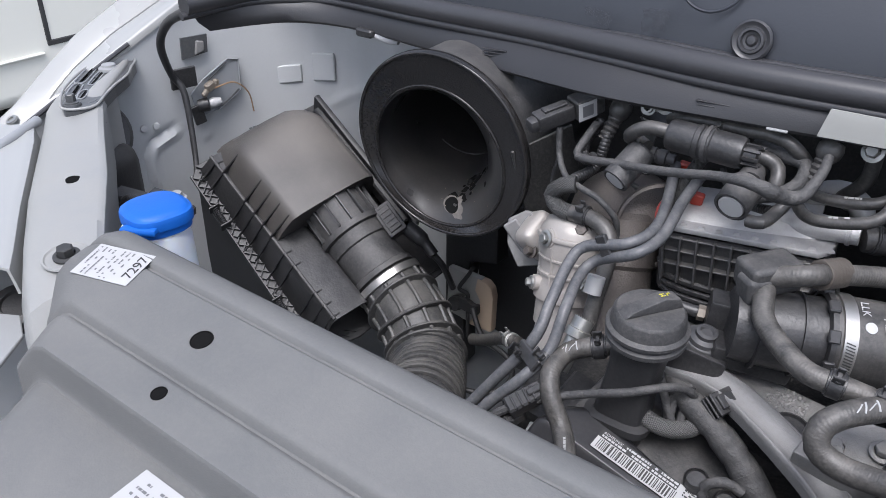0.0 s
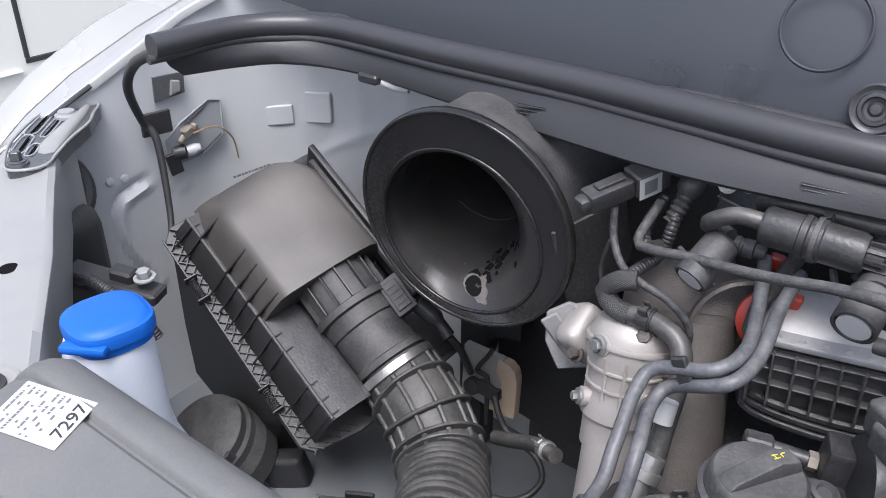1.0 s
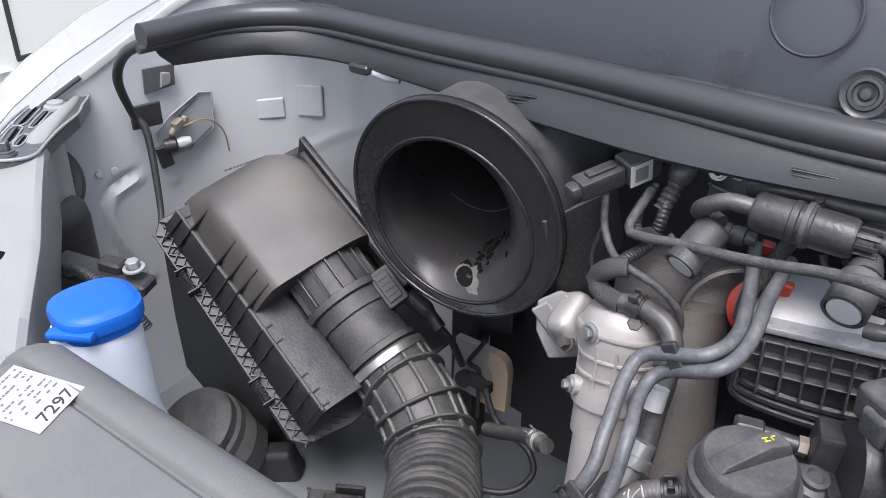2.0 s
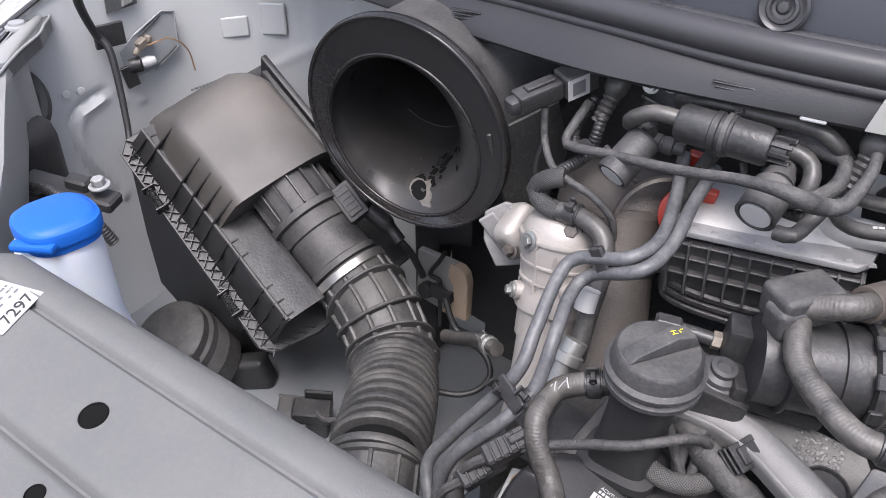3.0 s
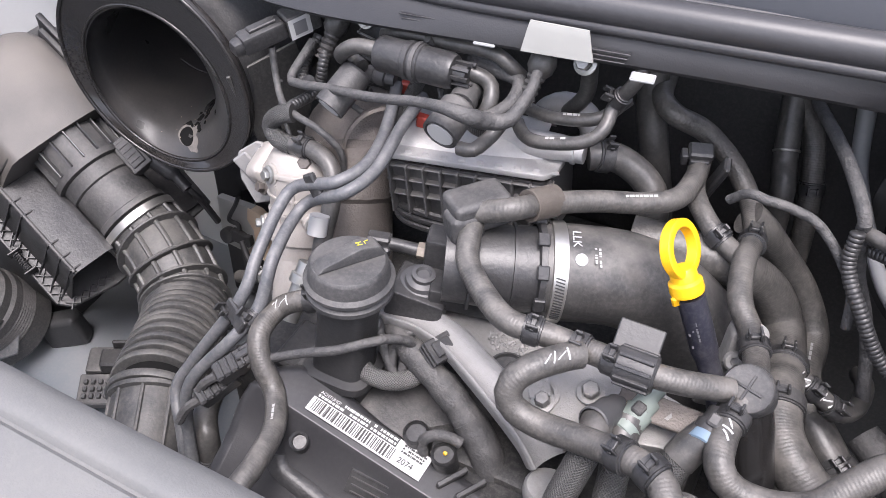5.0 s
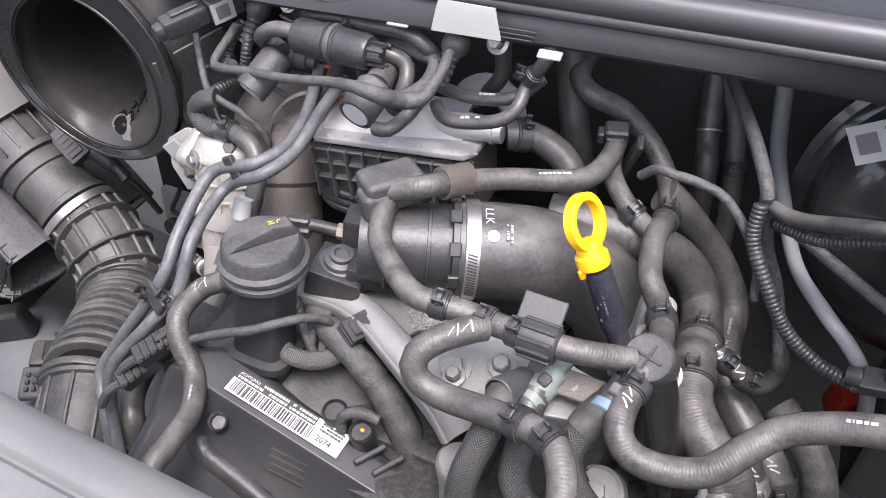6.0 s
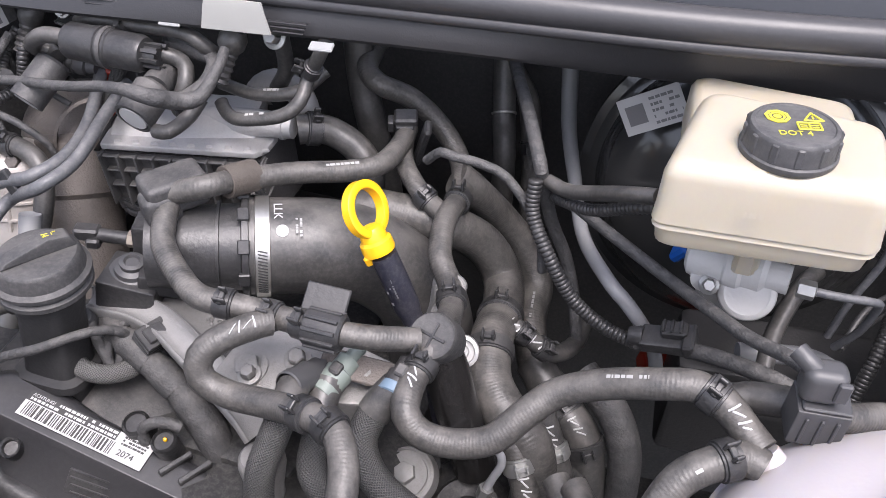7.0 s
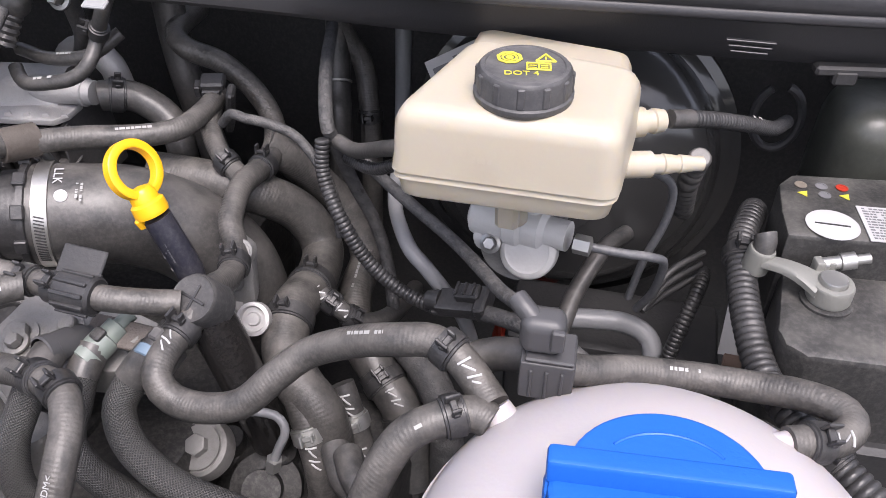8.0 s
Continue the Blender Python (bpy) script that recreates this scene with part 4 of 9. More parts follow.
for k in range(10):
    side, line = V((0, 0, 1)), []
    for i, p in enumerate(path):
        d = (path[min(i + 1, len(path) - 1)] - path[max(i - 1, 0)]).normalized()
        side = (side - d * side.dot(d)).normalized()
        th = 2 * math.pi * k / 10
        line.append(p + 0.0475 * (math.cos(th) * side + math.sin(th) * d.cross(side)))
    part("long_rib", tube(B(), line, 0.0026, 8, raw=True), DUCT, duct)

# bell-mouthed duct
HC, HN = V((-0.616, 0.777, 1.161)), V((0.08, -0.99, -0.09)).normalized()
HE = (V((0, 0, 1)) - HN * HN.z).normalized()
horn = thing("bell_duct", (-0.60, 0.95, 1.05), "glossy black bell-mouthed air duct, wet and dirty inside", "air duct")
SKEW = V((0.0118, 0.001, 0.024))


def hoop(r, back, skew=0.0, n=72):
    """A ring about the duct's axis: radius, depth behind the mouth, share of the flange's skew."""
    s = HN.cross(HE)
    return [HC - HN * back + SKEW * skew + HE * r * math.sin(t) + s * r * math.cos(t) for t in np.linspace(0, 2 * math.pi, n + 1)[:-1]]


rows = []
for k in range(15):
    d = 0.236 * (k / 14) ** 1.3
    lean = V((-0.06, 0, 0.005)) * (d / 0.24) ** 0.5
    rows.append([p + lean for p in hoop(0.0965 - 0.0165 * min(1.0, d / 0.025) - 0.02 * d / 0.24, d)])
bm = loft(B(), rows, close=True)
part("throat", bm, THROAT, horn, "dark dirty inner wall", angle=50)
# added cap behind the throat, its black stands for the unlit depth
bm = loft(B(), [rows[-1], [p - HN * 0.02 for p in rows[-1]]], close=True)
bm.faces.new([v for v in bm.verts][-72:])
part("depth_shade_cap", bm, SHADE_WET_BLACK, horn)
part("seam", tube(B(), [p + (HC - p).normalized() * 0.001 for p in rows[9][46:62]], 0.0008, 6, raw=True), PLASTIC_MATT, horn)
bm = loft(B(), [hoop(r, -f, k) for r, f, k in ((0.0955, -0.001, 0), (0.0975, 0.0012, 0.05), (0.1000, 0.0022, 0.12), (0.1060, 0.0052, 0.32), (0.1130, 0.0090, 0.58), (0.1190, 0.0118, 0.80), (0.1235, 0.0136, 0.96), (0.1256, 0.0132, 1), (0.1266, 0.0110, 1), (0.1262, 0.0060, 1), (0.1235, 0.0040, 1))], close=True)
part("bell", bm, GLOSS, horn, angle=50)
ring = hoop(0.0985, -0.0016, 0.08)
part("lip", tube(B(), ring + ring[:1], 0.0022, 10, raw=True), GLOSS, horn)
ring = hoop(0.1240, -0.0138, 0.98)
part("outer_lip", tube(B(), ring + ring[:1], 0.0024, 10, raw=True), GLOSS, horn)
bm = slab(B(), [hoop(r, d, 1)[14:54] for r, d in ((0.1235, -0.004), (0.1200, 0.004), (0.1160, 0.02), (0.1130, 0.06), (0.1110, 0.12), (0.1090, 0.20), (0.1070, 0.26))], 0.002)
part("shell", bm, PLASTIC_MATT, horn)
bm = prism(B(), frame_of((-0.478, 0.812, 1.165), (0.35, 0.6, 0.2), (0, 0, 1)), [(-0.034, -0.045), (-0.026, -0.060), (-0.012, -0.068), (0.004, -0.066), (0.020, -0.052), (0.034, -0.036), (0.048, -0.012), (0.05, 0.05), (-0.034, 0.05)], -0.002, 0.002, 0.001, 1)
part("skirt", bm, BATTERY, horn, "crumpled black flap")
WALL = rows


def on_wall(k, j, lift=0.0006):
    """A place on the throat's wall: row k, step j round it, lifted towards the middle."""
    k = max(0.0, min(13.99, k))
    k0, j0 = int(k), math.floor(j)
    p = WALL[k0][j0 % 72].lerp(WALL[k0][(j0 + 1) % 72], j - j0)
    q = WALL[k0 + 1][j0 % 72].lerp(WALL[k0 + 1][(j0 + 1) % 72], j - j0)
    p = p.lerp(q, k - k0)
    mid = sum(WALL[k0], Vector()) / 72
    return p + (mid - p).normalized() * lift


DK, DJ = min(((k, j) for k in range(15) for j in range(72)), key=lambda kj: (WALL[kj[0]][kj[1]] - V((-0.610, 0.799, 1.082))).length)
rnd = random.Random(11)


def wall_patch(bm, k, j, rk, rj, rough, lift, n=28):
    """A ragged patch that lies on the throat's wall."""
    c = bm.verts.new(on_wall(k, j, lift))
    ring = [bm.verts.new(on_wall(k + rk * math.sin(t) * rnd.uniform(1 - rough, 1 + rough), j + rj * math.cos(t) * rnd.uniform(1 - rough, 1 + rough), lift)) for t in np.linspace(0, 2 * math.pi, n + 1)[:-1]]
    for i in range(n):
        bm.faces.new((c, ring[i], ring[(i + 1) % n]))
    return bm


bm, hb0 = B(), B()
edge = [(DK + 0.85 * math.sin(t), DJ + 1.6 * math.cos(t)) for t in np.linspace(0, 2 * math.pi, 41)[:-1]]
wide = [(k + (k - DK) * w + 0.12, j + (j - DJ) * w + 0.2) for (k, j), w in zip(edge, [rnd.uniform(0.05, 0.14) + (rnd.uniform(0.5, 1.1) if j < DJ - 0.2 and k < DK + 0.4 else 0) for k, j in edge])]
near = [bm.verts.new(on_wall(k, j, 0.0010)) for k, j in edge]
far = [bm.verts.new(on_wall(k, j, 0.0009)) for k, j in wide]
for i in range(40):
    bm.faces.new((near[i], near[(i + 1) % 40], far[(i + 1) % 40], far[i]))
part("drain_stain", bm, STAIN, horn, "dried pale stain round the drain")
hb0.faces.new([hb0.verts.new(on_wall(k, j, 0.0010)) for k, j in edge])
part("drain", hb0, SHADE_WET_BLACK, horn, "round drain hole")
bm = B()
for _ in range(36):
    k, j = DK + rnd.gauss(1.2, 1.5), DJ - 1 + rnd.gauss(-3.0, 4.5)
    r = rnd.uniform(0.02, 0.06)
    wall_patch(bm, k, j, r, r * 2.4, 0.3, 0.0008, 7)
tagged(part("dirt_specks", bm, DRIED, horn, "dried dirt specks"), kind="stuff")
bm = B()
for _ in range(26):
    k, j = DK + 1.6 + rnd.gauss(0, 0.9), DJ - 7 + rnd.gauss(0, 3.2)
    r = rnd.uniform(0.12, 0.5)
    wall_patch(bm, k, j, r, r * 2.4, 0.3, 0.0005, 12)
tagged(part("wet_patch", bm, SHADE_WET_BLACK, horn, "dark wet dirt"), kind="stuff")
bm = B()
box(bm, pose(-0.588, 0.826, 1.283, 0, 0, 4), (0.03, 0.02, 0.012), 0.002, 1)
part("clip", bm, PLASTIC, horn)

# washer bottle
wb = thing("washer_bottle", (-0.76, 0.47, 0.75), "translucent washer fluid bottle with a bright blue flap cap", "washer bottle")
C = V((-0.730, 0.437, 1.171))
bm = B()
lathe(bm, C, (0, 0, 1), [(0, -0.001), (0.032, 0), (0.0345, 0.002), (0.0345, 0.0085), (0.0372, 0.0100), (0.0376, 0.0180), (0.0362, 0.0222), (0.0335, 0.0232), (0.0325, 0.0248), (0.028, 0.0272), (0.016, 0.0284), (0, 0.0288)], 40)
for v in bm.verts:
    d = v.co - C
    r = math.hypot(d.x, d.y)
    if r > 0.02:
        th = math.atan2(d.y, d.x) - 0.6
        f = 1 + 0.05 * math.cos(4 * th)
        v.co.x, v.co.y = C.x + d.x * f, C.y + d.y * f
cap = part("cap", bm, BLUE, wb)
bm = B()
box(bm, pose(-0.714, 0.404, 1.184, 0, 0, 30), (0.040, 0.012, 0.008), 0.003, 2)
part("flap_tab", bm, BLUE, cap)
bm = B()
lathe(bm, (-0.745, 0.445, 0.80), (0.03, -0.03, 1), [(0, 0), (0.09, 0), (0.095, 0.01), (0.085, 0.14), (0.06, 0.20), (0.043, 0.25), (0.039, 0.28), (0.038, 0.357), (0.034, 0.373), (0, 0.373)], 40)
part("body", bm, BOTTLE, wb)
# dark round cap of the lamp housing
lamp = thing("headlamp_housing", (-1.0, 0.62, 0.75), "black plastic back of the headlamp with a round cover", "headlamp")
bm = B()
lathe(bm, (-0.945, 0.690, 0.715), (-0.10, -0.50, 0.85), [(0, 0), (0.066, 0), (0.066, 0.03)] + [(0.0665 if k % 2 else 0.0645, 0.030 + 0.0022 * k) for k in range(14)] + [(0.066, 0.062), (0.066, 0.070), (0.062, 0.075), (0.062, 0.088), (0.056, 0.094), (0.044, 0.0975), (0.042, 0.0968), (0.040, 0.0978), (0, 0.10)], 56)
part("round_cover", bm, PLASTIC_MATT, lamp)
LA = V((-0.10, -0.50, 0.85)).normalized()
bm = B()
box(bm, frame_of(V((-0.945, 0.690, 0.715)) + LA * 0.083 + LA.cross(V((0, 0, 1))).normalized() * -0.0625, LA, V((0, 0, 1))), (0.018, 0.022, 0.006), 0.0015, 1)
part("grip_tab", bm, PLASTIC_MATT, lamp)
bm = B()
box(bm, pose(-0.905, 0.640, 0.735, 25, -20, 30), (0.060, 0.045, 0.004), 0.001, 1)
part("grey_tongue", bm, PIPE_GREY, lamp, "torn grey plastic tongue")
bm = B()
box(bm, pose(-1.130, 0.60, 1.005, 0, 0, 25), (0.10, 0.09, 0.20), 0.03, 3)
lathe(bm, (-1.206, 0.636, 1.085), (0.5, -0.3, 0.4), [(0, 0), (0.060, 0), (0.062, 0.014), (0.058, 0.026), (0.050, 0.028), (0.050, 0.034), (0.038, 0.044), (0, 0.048)], 36)
prism(bm, frame_of((-1.128, 0.594, 1.03), (0.8, 0.6, 0.0), (0.0, -0.3, 1.0)), [(-0.05, -0.06), (0.02, -0.06), (0.035, 0.0), (0.03, 0.05), (-0.05, 0.06)], -0.03, 0.012, 0.008, 2)
part("back_shell", bm, BLACKMATT, lamp)
bm = B()
box(bm, pose(-0.965, 0.575, 1.068, 4, 8, 22), (0.12, 0.03, 0.016), 0.003, 1)
box(bm, pose(-0.955, 0.582, 1.08, 4, 8, 22), (0.03, 0.02, 0.016), 0.003, 1)
box(bm, pose(-0.99, 0.56, 1.045, 4, 8, 22), (0.10, 0.03, 0.05), 0.003, 1)
part("bracket", bm, BLACKMATT, lamp)
part("lead", tube(B(), [(-0.985, 0.545, 1.078), (-0.955, 0.540, 1.093), (-0.915, 0.540, 1.092), (-0.885, 0.548, 1.075), (-0.87, 0.56, 1.04)], 0.007, 12, wave=(0.004, 0.0012)), BLACKMATT, lamp, "black corrugated lead")
part("nut", bolt(B(), (-0.925, 0.590, 1.082), (0, -0.1, 1), 0.008, 0.008), PALEGREY, lamp, "pale nut")

# wiring on the inner wing
har = thing("wing_harness", (-1.17, 0.78, 1.0), "black taped wiring harness clipped to the inner wing", "wiring harness")
part("loom", tube(B(), [(-1.0, 0.70, 1.312), (-1.02, 0.715, 1.300), (-1.10, 0.735, 1.265), (-1.145, 0.747, 1.22), (-1.17, 0.775, 1.16), (-1.158, 0.785, 1.13), (-1.128, 0.767, 1.038), (-1.11, 0.75, 1.0)], lambda s, L: 0.0080 - 0.0035 * s / L, 10), BLACKMATT, har)
bm = B()
box(bm, pose(-1.176, 0.80, 1.148, 0, 0, -12), (0.006, 0.045, 0.034), 0.001, 1)
part("strap", bm, PLASTIC, har)
lampw = thing("side_lamp_bulb", (-1.18, 0.865, 1.08), "bare bulb holder with copper wires in a cut-out of the wing", "bulb holder")
m = frame_of((-1.178, 0.862, 1.105), (0.25, 0.95, 0.05), (0, 0.0, 1))
part("cutout", prism(B(), m, [(-0.04, -0.035), (0.0, -0.03), (0.045, -0.005), (0.05, 0.05), (0.03, 0.055), (-0.02, 0.03), (-0.045, 0.01)], 0.0, 0.0025, 0.001, 1), SHADEGREY, lampw)
bm = B()
lathe(bm, m @ V((-0.035, -0.015, 0.0)), m.to_3x3() @ V((1, 0.1, 0.4)), [(0, 0), (0.012, 0), (0.012, 0.018), (0, 0.018)], 18)
part("holder", bm, PLASTIC, lampw)
rim = [(0.0, -0.03), (0.045, -0.005), (0.05, 0.05), (0.03, 0.055), (-0.02, 0.03)]
part("cutout_rim", tube(B(), [m @ V((x, y, 0.004)) for x, y in rim], 0.0016, 8, raw=True), SHADEGREY, lampw)
part("cutout_edge", tube(B(), [m @ V((x, y, 0.0045)) for x, y in ((-0.012, 0.026), (0.026, 0.050))], 0.0016, 6), GREYPLUG, lampw)
part("cutout_edge", tube(B(), [m @ V((x, y, 0.0045)) for x, y in ((0.004, -0.026), (0.042, -0.003))], 0.0014, 6), GREYPLUG, lampw)
part("bracket_plate", box(B(), m @ pose(-0.040, -0.028, 0.006, 0, 0, 8), (0.020, 0.034, 0.006), 0.001, 1), PLASTIC, lampw)
bm = B()
lathe(bm, m @ V((-0.017, -0.013, 0.008)), m.to_3x3() @ V((1, 0.1, 0.3)), [(0.008, 0), (0.0095, 0.008), (0.006, 0.02), (0, 0.022)], 18)
part("bulb", bm, LABEL, lampw)
bm = B()
box(bm, m @ pose(-0.012, 0.018, 0.01, 10, 20, 15), (0.018, 0.014, 0.012), 0.002, 1)
box(bm, m @ pose(-0.022, 0.008, 0.010, 30, 10, 40), (0.014, 0.010, 0.008), 0.002, 1)
box(bm, m @ pose(0.000, 0.022, 0.009, 0, 30, -20), (0.010, 0.010, 0.010), 0.002, 1)
part("terminal", bm, BRASS, lampw)
part("wire", tube(B(), [m @ V((-0.005, 0.014, 0.014)), m @ V((0.03, 0.016, 0.016)), m @ V((0.055, -0.01, 0.012)), m @ V((0.062, -0.05, 0.006))], 0.0014, 6), COPPER, lampw)

# white foam board and bracket by the duct
bd = thing("insulation_pad", (-0.66, 0.93, 0.80), "pale board with a rounded beige foam edge", "insulation pad")
up = frame_of((-0.665, 0.922, 0.850), (1, 0, 0), (0, 0, 1))
part("board", prism(B(), up, [(-0.048, -0.040), (-0.004, -0.046), (0.022, -0.046), (0.022, 0.046), (-0.044, 0.046)], -0.012, 0, 0.002, 2), PALE, bd)
part("foam", prism(B(), up, [(-0.004, -0.049), (0.044, -0.047), (0.046, 0.020), (0.042, 0.036), (0.032, 0.044), (0.014, 0.045), (0.010, 0.022), (0.020, 0.006), (0.018, -0.024), (0.006, -0.034)], -0.014, 0.002, 0.003, 2), BEIGE, bd, "beige foam edge")
wbk = thing("wire_bracket", (-0.66, 0.905, 0.80), "bent black wire bracket with clips", "bracket")
part("wire", tube(B(), [(-0.648, 0.905, 0.925), (-0.657, 0.905, 0.907), (-0.674, 0.905, 0.877), (-0.658, 0.905, 0.872), (-0.657, 0.905, 0.853), (-0.656, 0.905, 0.79)], 0.0034, 8, step=0.002), BLACKMATT, wbk)
part("clip", prism(B(), frame_of((-0.652, 0.904, 0.851), (1, 0, 0), (0, 0, 1)), [(-0.018, -0.008), (0.014, -0.011), (0.019, -0.006), (0.018, 0.010), (0.008, 0.008), (-0.004, 0.013), (-0.018, 0.012)], -0.004, 0.006, 0.002, 2), BLACKMATT, wbk)
part("knob", lathe(B(), (-0.680, 0.910, 0.845), (0, -1, 0.2), [(0, 0), (0.012, 0), (0.013, 0.004), (0.012, 0.012), (0.009, 0.014), (0, 0.014)], 22), BLACKMATT, wbk)
post = thing("support_leg", (-0.70, 0.95, 0.66), "black plastic foot below the bell duct", "support")
part("leg", prism(B(), frame_of((-0.71, 0.952, 0.86), (1, 0, 0), (0, 0, 1)), [(-0.030, -0.18), (0.012, -0.18), (0.010, -0.02), (0.022, 0.035), (0.075, 0.050), (0.075, 0.12), (-0.030, 0.12)], -0.04, 0, 0.006, 2), BLACKMATT, post)
# added panel, black so that the space behind the board stays dark
part("dark_backing", prism(B(), frame_of((-0.60, 0.985, 0.87), (1, 0.1, 0), (0, 0, 1)), [(-0.09, -0.10), (0.02, -0.13), (0.16, -0.13), (0.16, 0.14), (-0.09, 0.14)], -0.02, 0, 0.006, 2), BLACKMATT, post, "added black backing panel for the dark space")



def hose(name, pts, r, label, category="hose", mat=None, clips=(), clip_mat=None, at=None, seg=14, group="", wave=None, prints=(), marks=(), cuff=False):
    """A hose as a thing: its body, its clips and the marks printed on it."""
    ob = thing(name, at or pts[-1], label, category, group)
    part("body", tube(B(), pts, r, seg, wave=wave), mat or RUBBER, ob)
    rad = r if not callable(r) else 0.01
    if cuff:
        part("cuff", tube(B(), smooth_path(pts)[:5], r * 1.08, seg, raw=True), RUBBER_PLAIN, ob, "smooth rubber cuff")
    for s in clips:
        p, d = along(pts, s)
        part("clip", ring_clip(B(), p, d, rad), clip_mat or PLASTIC, ob)
    for s, length in prints:
        p, d = along(pts, s)
        up = (V((0.0, -0.55, 0.83)) - d * V((0, -0.55, 0.83)).dot(d)).normalized()
        m = frame_of(p + up * (rad + 0.0004), d, up.cross(d))
        bm = print_bars(B(), m @ pose(-length / 2, 0.003, 0), 1, length, 0.005, 0.0023, int(s * 100) + 3, 0.8)
        part("print", bm, WHITEINK, ob, "faint white print")
    for s in marks:
        p, d = along(pts, s)
        up = (V((0.1, -0.6, 0.8)) - d * V((0.1, -0.6, 0.8)).dot(d)).normalized()
        bm = B()
        for turn, off in ((24, -0.005), (-28, 0.0), (8, 0.006), (-20, 0.011)):
            m = frame_of(p + up * (rad + 0.0002), d, up.cross(d)) @ pose(off, 0, 0, 0, 0, turn + 60)
            tube(bm, [m @ V((-0.0045, 0, -0.0010)), m @ V((0, 0, 0.0003)), m @ V((0.0045, 0, -0.0010))], 0.0008, 6, flat=0.6)
        part("paint_mark", bm, LABEL, ob, "white paint stroke")
    return ob


hose("coolant_hose", [(-0.160, 0.684, 1.203), (-0.131, 0.691, 1.212), (-0.117, 0.722, 1.203), (-0.085, 0.756, 1.196), (-0.050, 0.782, 1.190), (-0.027, 0.805, 1.189), (-0.022, 0.842, 1.190), (-0.024, 0.866, 1.194)], 0.0098,
     "dusty ribbed rubber coolant hose running to a tee piece", clips=(), prints=((0.62, 0.03),))
hose("coolant_hose", [(-0.166, 0.690, 1.197), (-0.157, 0.662, 1.188), (-0.148, 0.645, 1.180), (-0.124, 0.626, 1.173), (-0.098, 0.612, 1.169), (-0.072, 0.614, 1.167), (-0.051, 0.618, 1.163)], 0.0098,
     "dusty ribbed rubber hose curving round the charge pipe", clips=(0.86,), marks=())
hose("coolant_pipe", [(-0.051, 0.618, 1.163), (-0.025, 0.617, 1.163), (0.002, 0.616, 1.163), (0.033, 0.622, 1.160), (0.068, 0.640, 1.152)], 0.0095,
     "dark coolant pipe with a plastic coupling and clips", "pipe", clips=(0.12, 0.32), mat=RUBBER)
HEATER = hose("heater_hose", [(-0.036, 0.608, 1.166), (-0.042, 0.602, 1.167), (-0.060, 0.582, 1.166), (-0.072, 0.568, 1.157), (-0.070, 0.561, 1.142), (-0.049, 0.560, 1.133), (-0.007, 0.557, 1.139), (0.022, 0.548, 1.150), (0.045, 0.540, 1.152), (0.059, 0.522, 1.145), (0.066, 0.498, 1.130), (0.068, 0.475, 1.10), (0.068, 0.46, 1.05)], 0.0105,
     "thick rubber heater hose bending down in front of the engine", clips=(0.50, 0.57), prints=((0.88, 0.03),), marks=(0.08,))
def hose_text(ob, text, p, d, r, size):
    """Lettering printed along the side of a hose that is seen from above and in front."""
    d = V(d).normalized()
    up = (V((0.05, -0.75, 0.65)) - d * V((0.05, -0.75, 0.65)).dot(d)).normalized()
    return writing("print", text, frame_of(V(p) + up * (r + 0.0003), d, up.cross(d)) @ pose(0, -size * 0.35, 0), size, LABEL, ob)


hose_text(HEATER, ">EPDM<", (0.0672, 0.485, 1.115), (-0.01, 0.25, 0.28), 0.0108, 0.0062)
hose("coolant_hose", [(0.079, 0.642, 1.144), (0.074, 0.627, 1.138), (0.073, 0.605, 1.135), (0.077, 0.588, 1.129), (0.090, 0.583, 1.119), (0.114, 0.584, 1.117), (0.140, 0.591, 1.124), (0.159, 0.607, 1.141), (0.178, 0.621, 1.155), (0.210, 0.623, 1.173), (0.241, 0.619, 1.188), (0.265, 0.621, 1.192), (0.284, 0.615, 1.188), (0.298, 0.608, 1.178), (0.310, 0.598, 1.173)], 0.0108,
     "S-shaped dusty rubber coolant hose leading to the expansion tank", clips=(0.05, 0.88), prints=((0.72, 0.03),), marks=(0.09, 0.93), at=(0.2, 0.6, 1.11))
hose("coolant_hose", [(0.080, 0.655, 1.155), (0.077, 0.690, 1.140), (0.066, 0.722, 1.140), (0.050, 0.744, 1.150), (0.042, 0.782, 1.160), (0.040, 0.835, 1.155), (0.024, 0.878, 1.163), (0.000, 0.893, 1.186), (-0.029, 0.890, 1.212), (-0.057, 0.878, 1.228), (-0.075, 0.893, 1.236), (-0.085, 0.95, 1.235)], 0.0102,
     "ribbed rubber coolant hose looping up towards the bulkhead", clips=(0.13, 0.42))
hose("coolant_hose", [(-0.027, 0.872, 1.193), (-0.018, 0.838, 1.178), (0.005, 0.812, 1.166), (0.026, 0.802, 1.156), (0.042, 0.790, 1.156)], 0.0092, "short curved rubber hose below a tee piece", clips=(0.75,))
hose("radiator_hose", [(-0.06, 0.80, 1.14), (-0.018, 0.806, 1.138), (0.030, 0.815, 1.130), (0.064, 0.836, 1.100), (0.086, 0.832, 1.068), (0.097, 0.790, 1.062), (0.101, 0.738, 1.073), (0.110, 0.702, 1.064), (0.131, 0.680, 1.052), (0.156, 0.668, 1.034), (0.165, 0.66, 0.99), (0.16, 0.65, 0.90)], 0.0195,
     "fat dusty radiator hose swinging round behind the dipstick", clips=(0.45, 0.55), seg=20)
